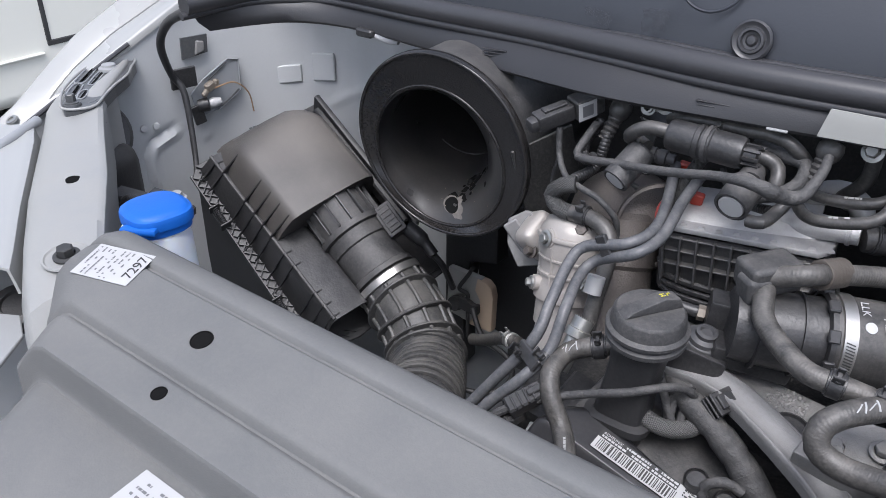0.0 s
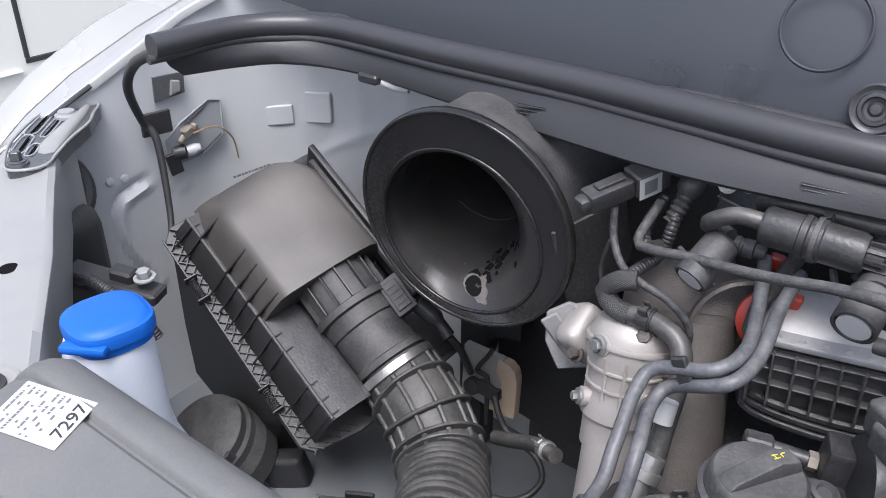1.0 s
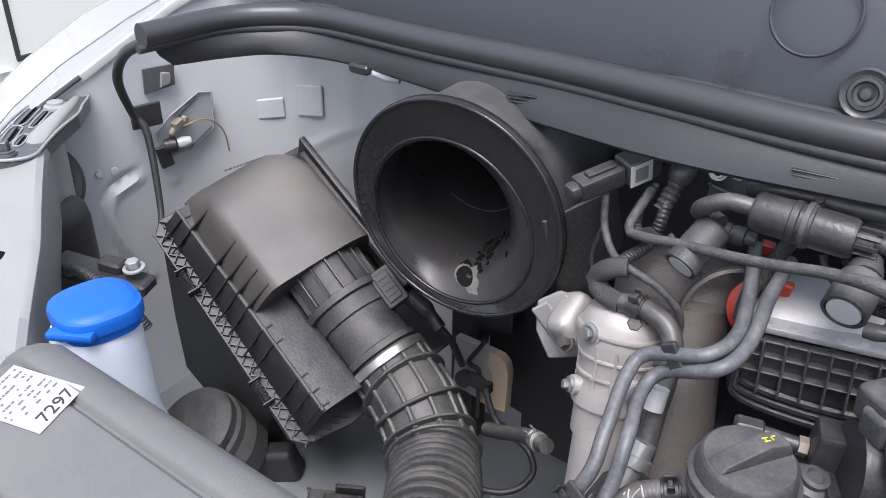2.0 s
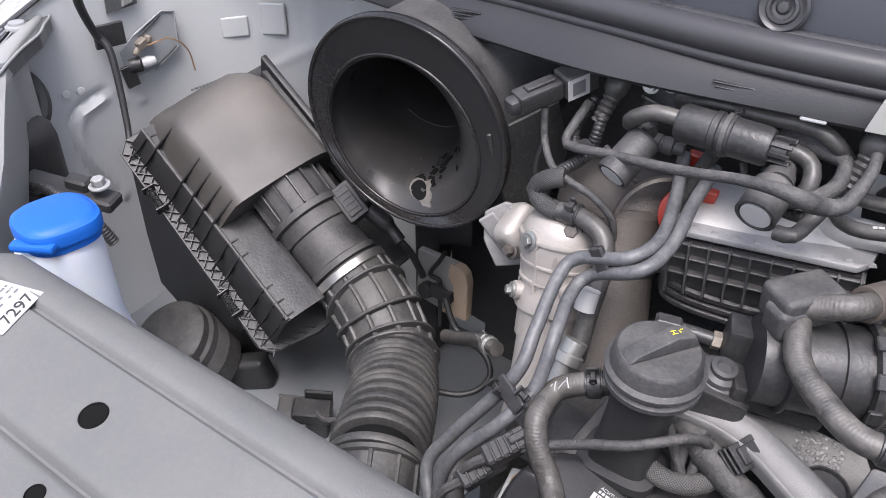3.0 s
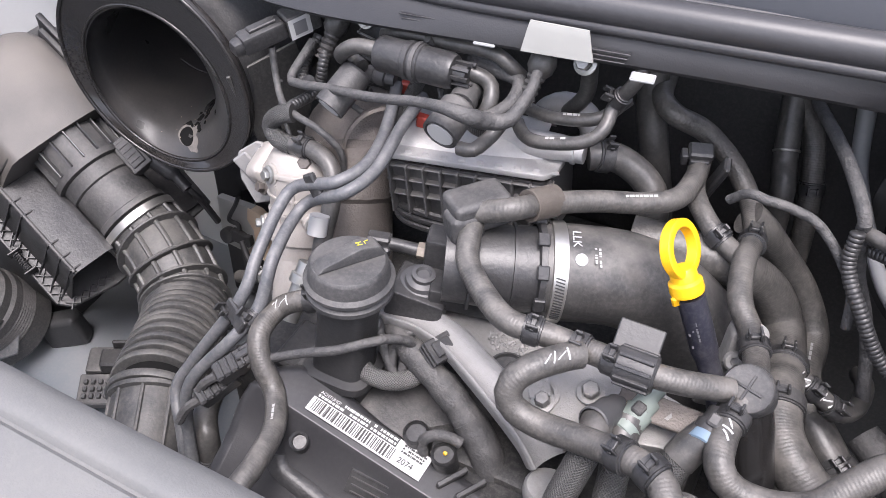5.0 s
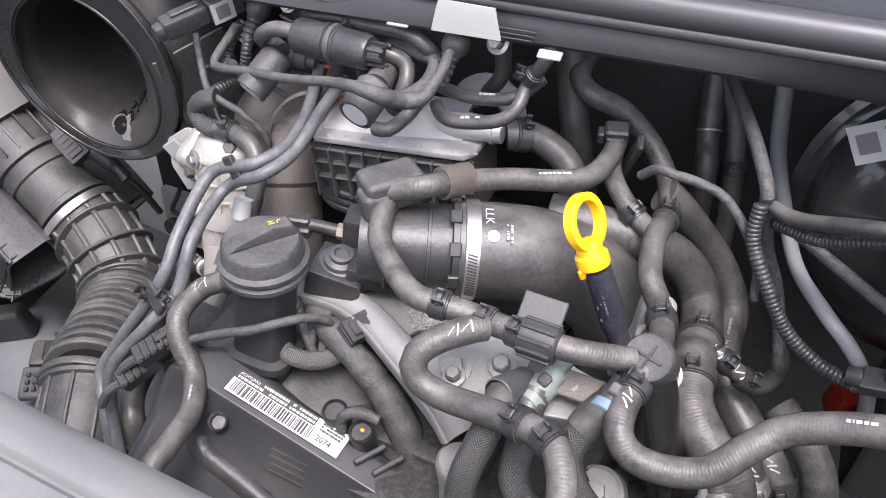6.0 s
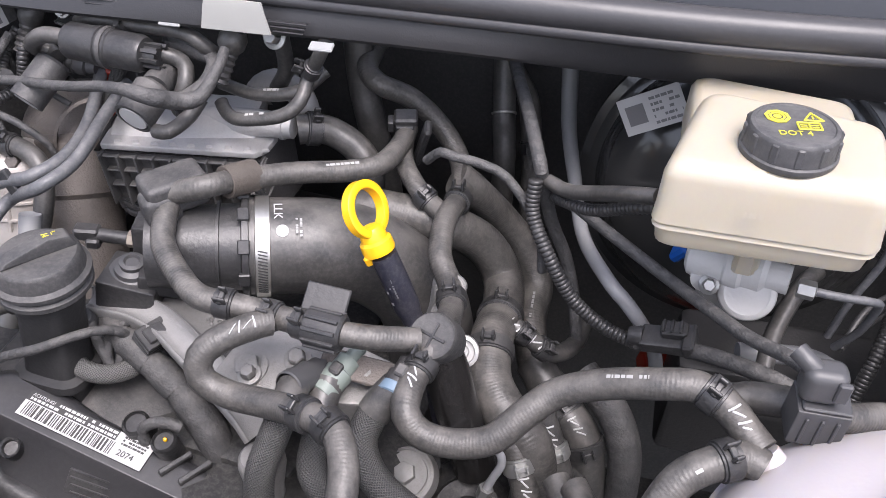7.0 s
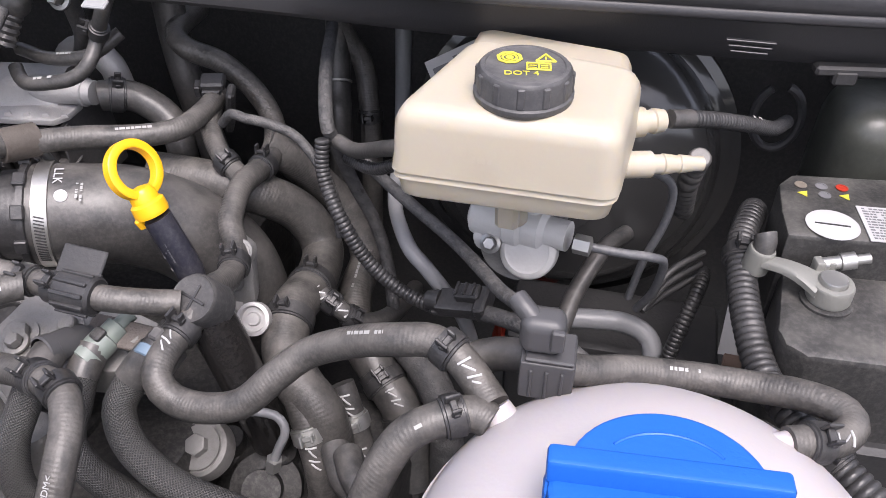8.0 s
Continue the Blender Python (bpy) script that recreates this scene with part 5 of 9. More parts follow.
hose("radiator_hose", [(0.03, 0.85, 1.16), (0.042, 0.856, 1.148), (0.066, 0.880, 1.106), (0.093, 0.885, 1.070), (0.114, 0.871, 1.035), (0.118, 0.829, 1.02), (0.14, 0.79, 0.99), (0.19, 0.76, 0.95), (0.20, 0.74, 0.86)], 0.0165,
     "second fat rubber radiator hose behind the first", clips=(0.68,), seg=18, prints=((0.45, 0.03),))
hose("small_hose", [(0.115, 0.765, 1.072), (0.131, 0.762, 1.064), (0.152, 0.767, 1.048), (0.166, 0.795, 1.035), (0.170, 0.835, 1.025), (0.165, 0.870, 1.008)], 0.0085, "short black hose with painted spring clips", clips=(0.08, 0.22), marks=(0.03, 0.16), mat=RUBBER_PLAIN)
hose("charge_hose", [(-0.117, 0.823, 1.196), (-0.105, 0.830, 1.196), (-0.090, 0.840, 1.190), (-0.066, 0.842, 1.175), (-0.052, 0.836, 1.155), (-0.05, 0.83, 1.10), (-0.05, 0.82, 1.0)], 0.0138, "fat black rubber hose on the manifold outlet", seg=18, clips=(0.06,), mat=RUBBER_PLAIN)
hose("vertical_hose", [(-0.10, 0.925, 1.31), (-0.092, 0.912, 1.26), (-0.085, 0.905, 1.21), (-0.075, 0.90, 1.17), (-0.06, 0.90, 1.10), (-0.05, 0.90, 1.0)], 0.015, "dark upright hose behind the manifold", seg=16, mat=RUBBER_PLAIN)
hose("corrugated_conduit", [(0.116, 0.790, 1.214), (0.118, 0.783, 1.184), (0.138, 0.768, 1.155), (0.163, 0.764, 1.119), (0.193, 0.762, 1.098), (0.222, 0.758, 1.092)], 0.0062, "corrugated black cable conduit", "cable conduit", wave=(0.004, 0.0012), mat=PLASTIC)
hose("taped_cable", [(0.222, 0.758, 1.092), (0.255, 0.752, 1.103), (0.289, 0.735, 1.117), (0.33, 0.71, 1.13), (0.36, 0.70, 1.12)], 0.0068, "black taped cable leading from a plug", "cable", mat=TAPE)
hose("taped_cable", [(0.053, 0.958, 1.233), (0.090, 0.860, 1.238), (0.116, 0.800, 1.225), (0.119, 0.803, 1.208), (0.129, 0.818, 1.156), (0.145, 0.822, 1.117), (0.158, 0.816, 1.079), (0.17, 0.80, 1.03)], 0.0058, "long taped cable running down from the bulkhead", "cable", mat=TAPE)
hose("taped_cable", [(0.119, 0.800, 1.212), (0.140, 0.810, 1.188), (0.190, 0.778, 1.180), (0.237, 0.750, 1.172), (0.272, 0.708, 1.183), (0.294, 0.675, 1.196), (0.318, 0.640, 1.216), (0.332, 0.622, 1.220)], 0.005, "slim taped cable running to the tank sensor plug", "cable", mat=TAPE)
hose("thin_cable", [(0.015, 0.808, 1.200), (0.030, 0.800, 1.216), (0.045, 0.795, 1.217), (0.059, 0.799, 1.214), (0.083, 0.802, 1.206), (0.100, 0.799, 1.193), (0.116, 0.792, 1.176), (0.127, 0.783, 1.161), (0.132, 0.778, 1.13)], 0.0042, "thin dark cable by the hoses", "cable", mat=TAPE)
hose("grey_brake_pipe", [(0.092, 1.05, 1.24), (0.097, 1.035, 1.196), (0.108, 1.00, 1.15), (0.129, 0.935, 1.131), (0.155, 0.846, 1.128), (0.188, 0.786, 1.130), (0.208, 0.775, 1.118), (0.226, 0.775, 1.095), (0.240, 0.785, 1.06), (0.25, 0.80, 1.00)], lambda s, L: 0.0100 - 0.0035 * min(1.0, s / 0.22), "grey coated pipe standing beside the brake booster", "pipe", mat=PIPE_LIGHT)
hose("reservoir_hose", [(0.125, 0.80, 1.208), (0.147, 0.785, 1.212), (0.19, 0.745, 1.245), (0.215, 0.73, 1.258)], 0.0062, "dark hose to the side of the brake reservoir", mat=RUBBER_PLAIN)
hose("corrugated_conduit", [(0.13, 0.805, 1.19), (0.165, 0.775, 1.205), (0.20, 0.75, 1.232), (0.22, 0.745, 1.24)], 0.0052, "short corrugated conduit by the brake reservoir", "cable conduit", wave=(0.004, 0.001), mat=PLASTIC)

# pipes on the turbo side
P1 = [(-0.311, 0.806, 1.228), (-0.296, 0.757, 1.203), (-0.288, 0.712, 1.195), (-0.300, 0.680, 1.190), (-0.345, 0.680, 1.171), (-0.352, 0.660, 1.158), (-0.345, 0.616, 1.136), (-0.345, 0.585, 1.105), (-0.385, 0.552, 1.038), (-0.398, 0.535, 1.008), (-0.380, 0.515, 0.98), (-0.37, 0.50, 0.93)]
P2 = [(-0.280, 0.803, 1.225), (-0.281, 0.763, 1.210), (-0.277, 0.711, 1.193), (-0.287, 0.674, 1.186), (-0.330, 0.680, 1.160), (-0.338, 0.660, 1.148), (-0.326, 0.613, 1.138), (-0.325, 0.585, 1.103), (-0.338, 0.556, 1.080), (-0.371, 0.532, 1.035), (-0.376, 0.52, 0.99), (-0.36, 0.50, 0.93)]
hose("metal_pipe", P1, 0.0060, "grey coated metal pipe running down beside the turbocharger", "pipe", mat=PIPE_GREY, clips=(0.62,), group="pair of grey pipes")
hose("metal_pipe", P2, 0.0060, "grey coated metal pipe running down beside the turbocharger", "pipe", mat=PIPE_GREY, clips=(0.60,), group="pair of grey pipes")
for s in (0.33, 0.62):
    a0, d0 = along(P1, s)
    a1, d1 = along(P2, s)
    bm = B()
    box(bm, frame_of((a0 + a1) / 2 + V((0, -0.002, 0.006)), a1 - a0, d0), ((a1 - a0).length + 0.012, 0.014, 0.006), 0.0015, 1)
    tagged(part("pipe_clip", bm, PLASTIC), "black plastic double clip holding the grey pipes", "clip", "pipe clips")
hose("breather_hose", [(-0.275, 0.618, 1.112), (-0.300, 0.605, 1.106), (-0.313, 0.595, 1.098), (-0.312, 0.568, 1.092), (-0.300, 0.553, 1.074), (-0.283, 0.545, 1.055), (-0.262, 0.517, 1.050), (-0.252, 0.478, 1.050), (-0.250, 0.450, 1.045), (-0.24, 0.40, 1.0)], 0.0098,
     "ribbed rubber breather hose lying over the engine cover", clips=(0.04,), prints=((0.5, 0.02),), marks=(0.11,))
CAB = [(-0.412, 0.810, 1.249), (-0.413, 0.772, 1.227), (-0.398, 0.763, 1.226), (-0.358, 0.756, 1.234), (-0.310, 0.740, 1.246), (-0.273, 0.730, 1.256), (-0.239, 0.722, 1.266), (-0.207, 0.714, 1.272), (-0.190, 0.714, 1.270), (-0.180, 0.734, 1.258), (-0.165, 0.747, 1.257), (-0.157, 0.768, 1.275), (-0.158, 0.785, 1.285)]
hose("taped_cable", CAB, lambda q, L: 0.0046 + 0.0030 * math.exp(-((q / L - 0.80) / 0.10) ** 2), "long taped cable crossing over the engine", "cable", mat=TAPE)
hose("corrugated_conduit", [(-0.398, 0.815, 1.252), (-0.394, 0.800, 1.233), (-0.400, 0.792, 1.205), (-0.408, 0.760, 1.200), (-0.409, 0.748, 1.196)], 0.006, "corrugated black cable conduit", "cable conduit", wave=(0.004, 0.001), mat=PLASTIC)
hose("corrugated_conduit", [(-0.412, 0.822, 1.25), (-0.418, 0.80, 1.228), (-0.41, 0.785, 1.215), (-0.395, 0.776, 1.224)], 0.006, "corrugated black cable conduit", "cable conduit", wave=(0.004, 0.001), mat=PLASTIC)
hose("braided_hose", [(-0.40, 0.752, 1.198), (-0.415, 0.748, 1.194), (-0.429, 0.750, 1.178), (-0.416, 0.744, 1.168), (-0.400, 0.744, 1.166)], 0.0095, "braided black hose elbow above the turbocharger", mat=BRAID)
hose("water_hose", [(-0.400, 0.744, 1.166), (-0.379, 0.745, 1.168), (-0.353, 0.740, 1.162), (-0.341, 0.730, 1.146), (-0.338, 0.715, 1.12), (-0.337, 0.70, 1.10), (-0.335, 0.68, 1.06)], 0.0092, "black water hose with a quick coupling", clips=(0.1,), mat=RUBBER_PLAIN)
hose("vacuum_hose", [(-0.338, 0.786, 1.248), (-0.348, 0.790, 1.250), (-0.357, 0.782, 1.256), (-0.347, 0.772, 1.268), (-0.330, 0.771, 1.277), (-0.308, 0.775, 1.275)], 0.0074, "short curved rubber vacuum hose", mat=RUBBER_PLAIN)
hose("vacuum_hose", [(-0.226, 0.786, 1.270), (-0.212, 0.790, 1.266), (-0.201, 0.786, 1.261), (-0.197, 0.775, 1.250), (-0.202, 0.770, 1.236)], 0.0072, "curved rubber vacuum hose on the valve", mat=RUBBER_PLAIN)
hose("vacuum_hose", [(-0.235, 0.812, 1.269), (-0.202, 0.806, 1.267), (-0.180, 0.799, 1.266), (-0.178, 0.782, 1.254), (-0.190, 0.768, 1.244), (-0.21, 0.765, 1.236)], 0.0068, "taped vacuum hose looping over the injectors", mat=TAPE)
hose("vacuum_hose", [(-0.205, 0.735, 1.224), (-0.192, 0.735, 1.226), (-0.186, 0.757, 1.230), (-0.179, 0.770, 1.243)], 0.0065, "short black hose beside a white-ended injector", mat=RUBBER_PLAIN)
hose("fuel_hose", [(-0.18, 0.80, 1.225), (-0.170, 0.792, 1.219), (-0.150, 0.783, 1.221), (-0.112, 0.787, 1.230), (-0.098, 0.797, 1.242), (-0.096, 0.812, 1.258), (-0.080, 0.806, 1.285), (-0.070, 0.815, 1.31)], 0.0062, "glossy black fuel hose with white print", mat=RUBBER_PLAIN, prints=((0.3, 0.02),), clips=(0.72,))
hose("fuel_hose", [(-0.19, 0.82, 1.232), (-0.150, 0.812, 1.232), (-0.11, 0.815, 1.24), (-0.09, 0.835, 1.255)], 0.006, "second black fuel hose behind the first", mat=RUBBER_PLAIN, prints=((0.5, 0.02),))
hose("fuel_hose", [(-0.325, 0.81, 1.275), (-0.305, 0.80, 1.284), (-0.280, 0.80, 1.286), (-0.246, 0.80, 1.286), (-0.222, 0.80, 1.287), (-0.203, 0.80, 1.285), (-0.190, 0.80, 1.278), (-0.180, 0.81, 1.262)], 0.0068, "black hose behind the vacuum valve", mat=RUBBER_PLAIN, prints=((0.2, 0.025), (0.6, 0.025)))
hose("fuel_hose", [(-0.128, 0.83, 1.31), (-0.126, 0.825, 1.285), (-0.13, 0.835, 1.25), (-0.15, 0.85, 1.22)], 0.0075, "upright black hose under the cowl", mat=RUBBER_PLAIN)
hose("sensor_cable", [(-0.445, 0.785, 1.245), (-0.44, 0.78, 1.215), (-0.42, 0.762, 1.20), (-0.395, 0.752, 1.196), (-0.37, 0.75, 1.19), (-0.35, 0.758, 1.165), (-0.35, 0.76, 1.13)], 0.0036, "thin taped sensor cable", "cable", mat=TAPE)

# braided lines at the front
hose("braided_line", [(-0.012, 0.590, 1.125), (-0.010, 0.570, 1.121), (-0.015, 0.553, 1.100), (-0.019, 0.540, 1.080), (-0.018, 0.531, 1.050), (-0.009, 0.528, 1.02), (0.0, 0.52, 0.97)], 0.0115, "thick braided fuel line bending down", mat=BRAID, cuff=True, seg=18, group="braided lines")
hose("braided_line", [(0.006, 0.612, 1.116), (0.006, 0.595, 1.106), (0.010, 0.575, 1.090), (0.015, 0.556, 1.075), (0.036, 0.550, 1.052), (0.064, 0.552, 1.03), (0.11, 0.55, 1.0)], 0.0115, "thick braided fuel line bending down", mat=BRAID, cuff=True, seg=18, group="braided lines")
hose("braided_line", [(0.0615, 0.610, 1.130), (0.054, 0.602, 1.121), (0.047, 0.590, 1.108), (0.046, 0.577, 1.095), (0.062, 0.564, 1.077), (0.098, 0.556, 1.060), (0.145, 0.558, 1.047), (0.20, 0.57, 1.02)], 0.0120, "thick braided fuel line bending down", mat=BRAID, cuff=True, seg=18, group="braided lines")
for p, q, mat, lab in (((-0.006, 0.618, 1.118), (-0.012, 0.590, 1.127), GREYPLUG, "dark grey quick coupling on a braided line"), ((0.015, 0.632, 1.122), (0.006, 0.606, 1.113), GREEN, "pale green quick coupling on a braided line"), ((0.066, 0.630, 1.138), (0.0615, 0.608, 1.130), LIGHTBLUE, "dark coupling with a pale blue ring")):
    ob = thing("quick_coupling", q, lab, "coupling", "couplings")
    bm = B()
    d = V(q) - V(p)
    lathe(bm, p, d, [(0, -0.012), (0.006, -0.012), (0.006, 0), (0.0095, 0.001), (0.0095, 0.012), (0.0115, 0.013), (0.0115, d.length), (0, d.length)], 20)
    part("collar", bm, PLASTIC if mat is LIGHTBLUE else mat, ob)
    bm = B()
    lathe(bm, V(q), d, [(0.0110, -0.002), (0.0124, -0.001), (0.0124, 0.006), (0.0110, 0.007)], 20)
    part("ring", bm, mat, ob)
    bm = B()
    box(bm, frame_of(V(p).lerp(V(q), 0.4) + V((0, -0.008, 0.010)), d, (1, 0, 0)), (0.010, 0.009, 0.006), 0.0015, 1)
    part("release_tab", bm, PLASTIC_MATT, ob)
hose("lower_hose", [(0.135, 0.670, 1.05), (0.15, 0.655, 1.03), (0.165, 0.64, 0.99), (0.17, 0.63, 0.9)], 0.0125, "lower radiator hose with white spring clips", clips=(0.2,), clip_mat=ZINC, marks=(0.3,))
hose("lower_hose", [(0.160, 0.700, 1.04), (0.172, 0.690, 1.02), (0.19, 0.675, 0.98), (0.21, 0.66, 0.9)], 0.0105, "black lower coolant hose with spring clip", clips=(0.25,), clip_mat=ZINC, mat=RUBBER_PLAIN, marks=(0.12, 0.4))
hose("lower_hose", [(0.13, 0.80, 1.0), (0.165, 0.775, 0.975), (0.195, 0.755, 0.95), (0.21, 0.74, 0.88)], 0.019, "fat black hose low in the bay", clips=(0.35, 0.55), mat=RUBBER_PLAIN, seg=18, marks=(0.45,))
hose("taped_loom", [(0.18, 0.80, 1.0), (0.215, 0.775, 0.985), (0.235, 0.755, 0.95), (0.24, 0.74, 0.88)], 0.016, "thick taped wiring loom low in the bay", "wiring loom", mat=TAPE, seg=16)

# ---- engine parts ----
oc = thing("oil_filler", (-0.25, 0.60, 1.02), "black oil filler neck with a dusty round cap", "oil filler")
O = V((-0.238, 0.606, 1.145))
OA = V((0.05, -0.05, 1)).normalized()
bm = B()
lathe(bm, O, OA, [(0, 0), (0.034, 0), (0.037, 0.003), (0.037, 0.007), (0.0345, 0.009), (0.0345, 0.012), (0.038, 0.014), (0.038, 0.017), (0.0345, 0.020), (0.033, 0.031), (0.030, 0.034), (0, 0.035)], 48)
m = frame_of(O + OA * 0.033, (0.55, 0.85, 0), (-0.85, 0.55, 0))
cap = part("cap", bm, PLASTIC_MATT, oc, "dusty black filler cap")
grip = prism(B(), m @ Matrix(((1, 0, 0, 0), (0, 0, 1, 0), (0, 1, 0, 0), (0, 0, 0, 1))), [(-0.030, 0.0), (-0.024, 0.006), (0.010, 0.014), (0.026, 0.011), (0.031, 0.0)], -0.008, 0.008, 0.0025, 2)
part("grip", grip, PLASTIC_MATT, cap)
bm = B()
for k, (x, y, w, h) in enumerate(((-0.004, 0.003, 0.012, 0.0016), (-0.004, -0.003, 0.012, 0.0016), (-0.005, 0, 0.0016, 0.007), (0.007, 0.0, 0.0016, 0.006), (0.012, 0.003, 0.006, 0.0014))):
    box(bm, m @ pose(0.012 + x * 0.45, y * 0.55, 0.0133 + 0.0004 * (x < 0), 0, 7, 0), (w * 0.42, h * 0.55, 0.0006), 0)
part("oil_symbol", bm, YELLOWINK, cap, "yellow oil can symbol")
bm = B()
rows = []
for z, w, d in ((0.0, 0.026, 0.024), (-0.03, 0.024, 0.020), (-0.07, 0.025, 0.020), (-0.085, 0.026, 0.021), (-0.087, 0.034, 0.028), (-0.095, 0.034, 0.028), (-0.097, 0.027, 0.022), (-0.14, 0.027, 0.022)):
    c = O + V((-0.12 * -z * 1.0, 0.05 * z, z))
    rows.append([c + V((w * math.copysign(abs(math.cos(t)) ** 0.5, math.cos(t)), d * math.copysign(abs(math.sin(t)) ** 0.5, math.sin(t)), 0)) for t in np.linspace(0, 2 * math.pi, 25)[:-1]])
part("neck", loft(bm, rows, close=True), BLACKMATT, oc)
bm = B()
box(bm, pose(-0.280, 0.618, 1.028, 0, 15, 4), (0.09, 0.06, 0.012), 0.003, 1)
part("foot", bm, PLASTIC, oc)

br = thing("bracket_mount", (-0.19, 0.67, 1.07), "black plastic mount with a big grey washer bolt", "bracket")
bm = B()
box(bm, pose(-0.205, 0.665, 1.108, 0, 12, 12), (0.052, 0.046, 0.030), 0.003, 2)
box(bm, pose(-0.165, 0.685, 1.115, 0, 12, 25), (0.075, 0.045, 0.020), 0.003, 2)
box(bm, pose(-0.185, 0.70, 1.142, 0, 6, 20), (0.06, 0.03, 0.032), 0.004, 2)
part("block", bm, PLASTIC, br)
bm = B()
lathe(bm, (-0.204, 0.666, 1.121), (0.2, -0.1, 1), [(0, 0), (0.0205, 0), (0.0205, 0.003), (0.016, 0.005), (0.015, 0.009), (0.0105, 0.011), (0.0105, 0.015), (0.007, 0.016), (0.0055, 0.0135), (0, 0.0135)], 32)
part("washer_bolt", bm, GREYPLUG, br, "grey flanged bolt")
sens = thing("pressure_sensor", (-0.245, 0.69, 1.12), "black sensor plug with a brass hexagon", "sensor")
bm = B()
tube(bm, [(-0.262, 0.679, 1.140), (-0.242, 0.685, 1.138), (-0.222, 0.690, 1.136)], 0.0062, 12)
box(bm, pose(-0.257, 0.681, 1.141, 0, 5, 20), (0.022, 0.014, 0.012), 0.002, 1)
box(bm, pose(-0.250, 0.678, 1.134, 0, 5, 20), (0.012, 0.012, 0.010), 0.002, 1)
part("plug", bm, PLASTIC, sens)
bm = B()
lathe(bm, (-0.222, 0.690, 1.136), (0.9, 0.3, -0.1), [(0, 0), (0.0078, 0), (0.0078, 0.007), (0.005, 0.007), (0.005, 0.024), (0, 0.024)], 6)
part("hexagon", bm, BRASS, sens)

arm = thing("aluminium_bracket", (-0.08, 0.59, 1.0), "cast aluminium support arm with a raised rib", "bracket")
A = [(-0.236, 0.640, 1.103), (-0.214, 0.642, 1.104), (-0.190, 0.643, 1.104), (-0.158, 0.636, 1.103), (-0.128, 0.622, 1.100), (-0.092, 0.606, 1.092), (-0.060, 0.592, 1.081), (-0.043, 0.585, 1.066)]
path = smooth_path(A, 0.004)
rows = []
for i, p in enumerate(path):
    d = (path[min(i + 1, len(path) - 1)] - path[max(i - 1, 0)]).normalized()
    w = d.cross(V((0, -0.25, 1))).normalized() * (0.0115 + 0.004 * i / len(path))
    n = w.cross(d).normalized()
    rows.append([p + w * a + n * h for a, h in ((-1.0, -0.016), (-1.05, -0.002), (-0.98, 0.004), (-0.82, 0.005), (-0.68, 0.001), (-0.3, -0.003), (0.3, -0.003), (0.68, 0.0), (0.82, 0.003), (0.98, 0.002), (1.05, -0.003), (1.0, -0.016))])
bm = loft(B(), rows)
part("arm", bm, CASTING, arm, angle=60)
bm = prism(B(), pose(-0.11, 0.655, 1.078, 8, 10, -8), [(-0.09, 0.0), (-0.02, -0.03), (0.012, -0.036), (0.028, -0.016), (0.030, 0.026), (0.015, 0.042), (-0.04, 0.03)], -0.006, 0.004, 0.003, 2)
part("web", bm, ALU_DULL, arm)
part("post", lathe(B(), (-0.040, 0.570, 0.90), (0.02, 0, 1), [(0, 0), (0.018, 0), (0.015, 0.12), (0.019, 0.148), (0.0185, 0.154), (0.016, 0.157), (0, 0.157)], 24), ALU_DULL, arm)
bm = B()
rnd = random.Random(21)
for k in range(70):
    a, r = rnd.uniform(0, 6.28), 0.016 * rnd.random() ** 0.6
    x, y = -0.119 + 1.3 * r * math.cos(a), 0.672 + r * math.sin(a)
    q = V((x, y, 1.0870 - 0.153 * (x + 0.112) + 0.163 * (y - 0.68)))
    lathe(bm, q, (rnd.uniform(-0.3, 0.3), -0.25 + rnd.uniform(-0.3, 0.3), 1), [(0.0024, -0.002), (rnd.uniform(0.0014, 0.0026), 0.0002), (0.0010, 0.0008), (0, 0.0009)], 6)
tagged(part("corrosion_crust", bm, ALU_DULL, arm, "pale rough corrosion"), kind="stuff")
plate = thing("thermostat_plate", (-0.02, 0.64, 1.05), "bare metal plate with bolts behind the fuel couplings", "engine part")
bm = prism(B(), pose(-0.01, 0.632, 1.098, 12, 4, 6), [(-0.085, -0.03), (-0.03, -0.035), (0.05, -0.02), (0.06, 0.02), (0.0, 0.035), (-0.07, 0.03)], -0.03, 0.004, 0.003, 2)
part("casting", bm, ALU_DULL, plate)
for p, r in (((-0.066, 0.614, 1.102), 0.010), ((-0.030, 0.630, 1.108), 0.007), ((-0.06, 0.605, 1.105), 0.006), ((0.03, 0.63, 1.11), 0.005)):
    bm = B()
    bolt(bm, p, (0, -0.4, 1), r, 0.006)
    part("bolt", bm, ALU_DULL, plate)
bm = B()
box(bm, pose(0.03, 0.628, 1.118, 25, 4, 4), (0.075, 0.022, 0.003), 0.001, 1)
part("tag_plate", bm, TURBO, plate)
for x, y, z, r in ((-0.105, 0.640, 1.0835, 0.017), (-0.062, 0.655, 1.080, 0.011)):
    part("round_opening", lathe(B(), (x, y, z + 0.0005), (0.15, -0.14, 1), [(r * 1.15, 0), (r * 1.1, 0.002), (r, 0.0022), (r * 0.95, -0.001), (0, -0.001)], 28), FIREWALL, plate, "dark round opening")

cp = thing("charge_pipe", (-0.04, 0.74, 1.0), "fat black rubber charge air hose with a steel band clamp", "charge pipe")
CA = [(-0.185, 0.672, 1.150), (-0.14, 0.694, 1.146), (-0.100, 0.715, 1.142)]
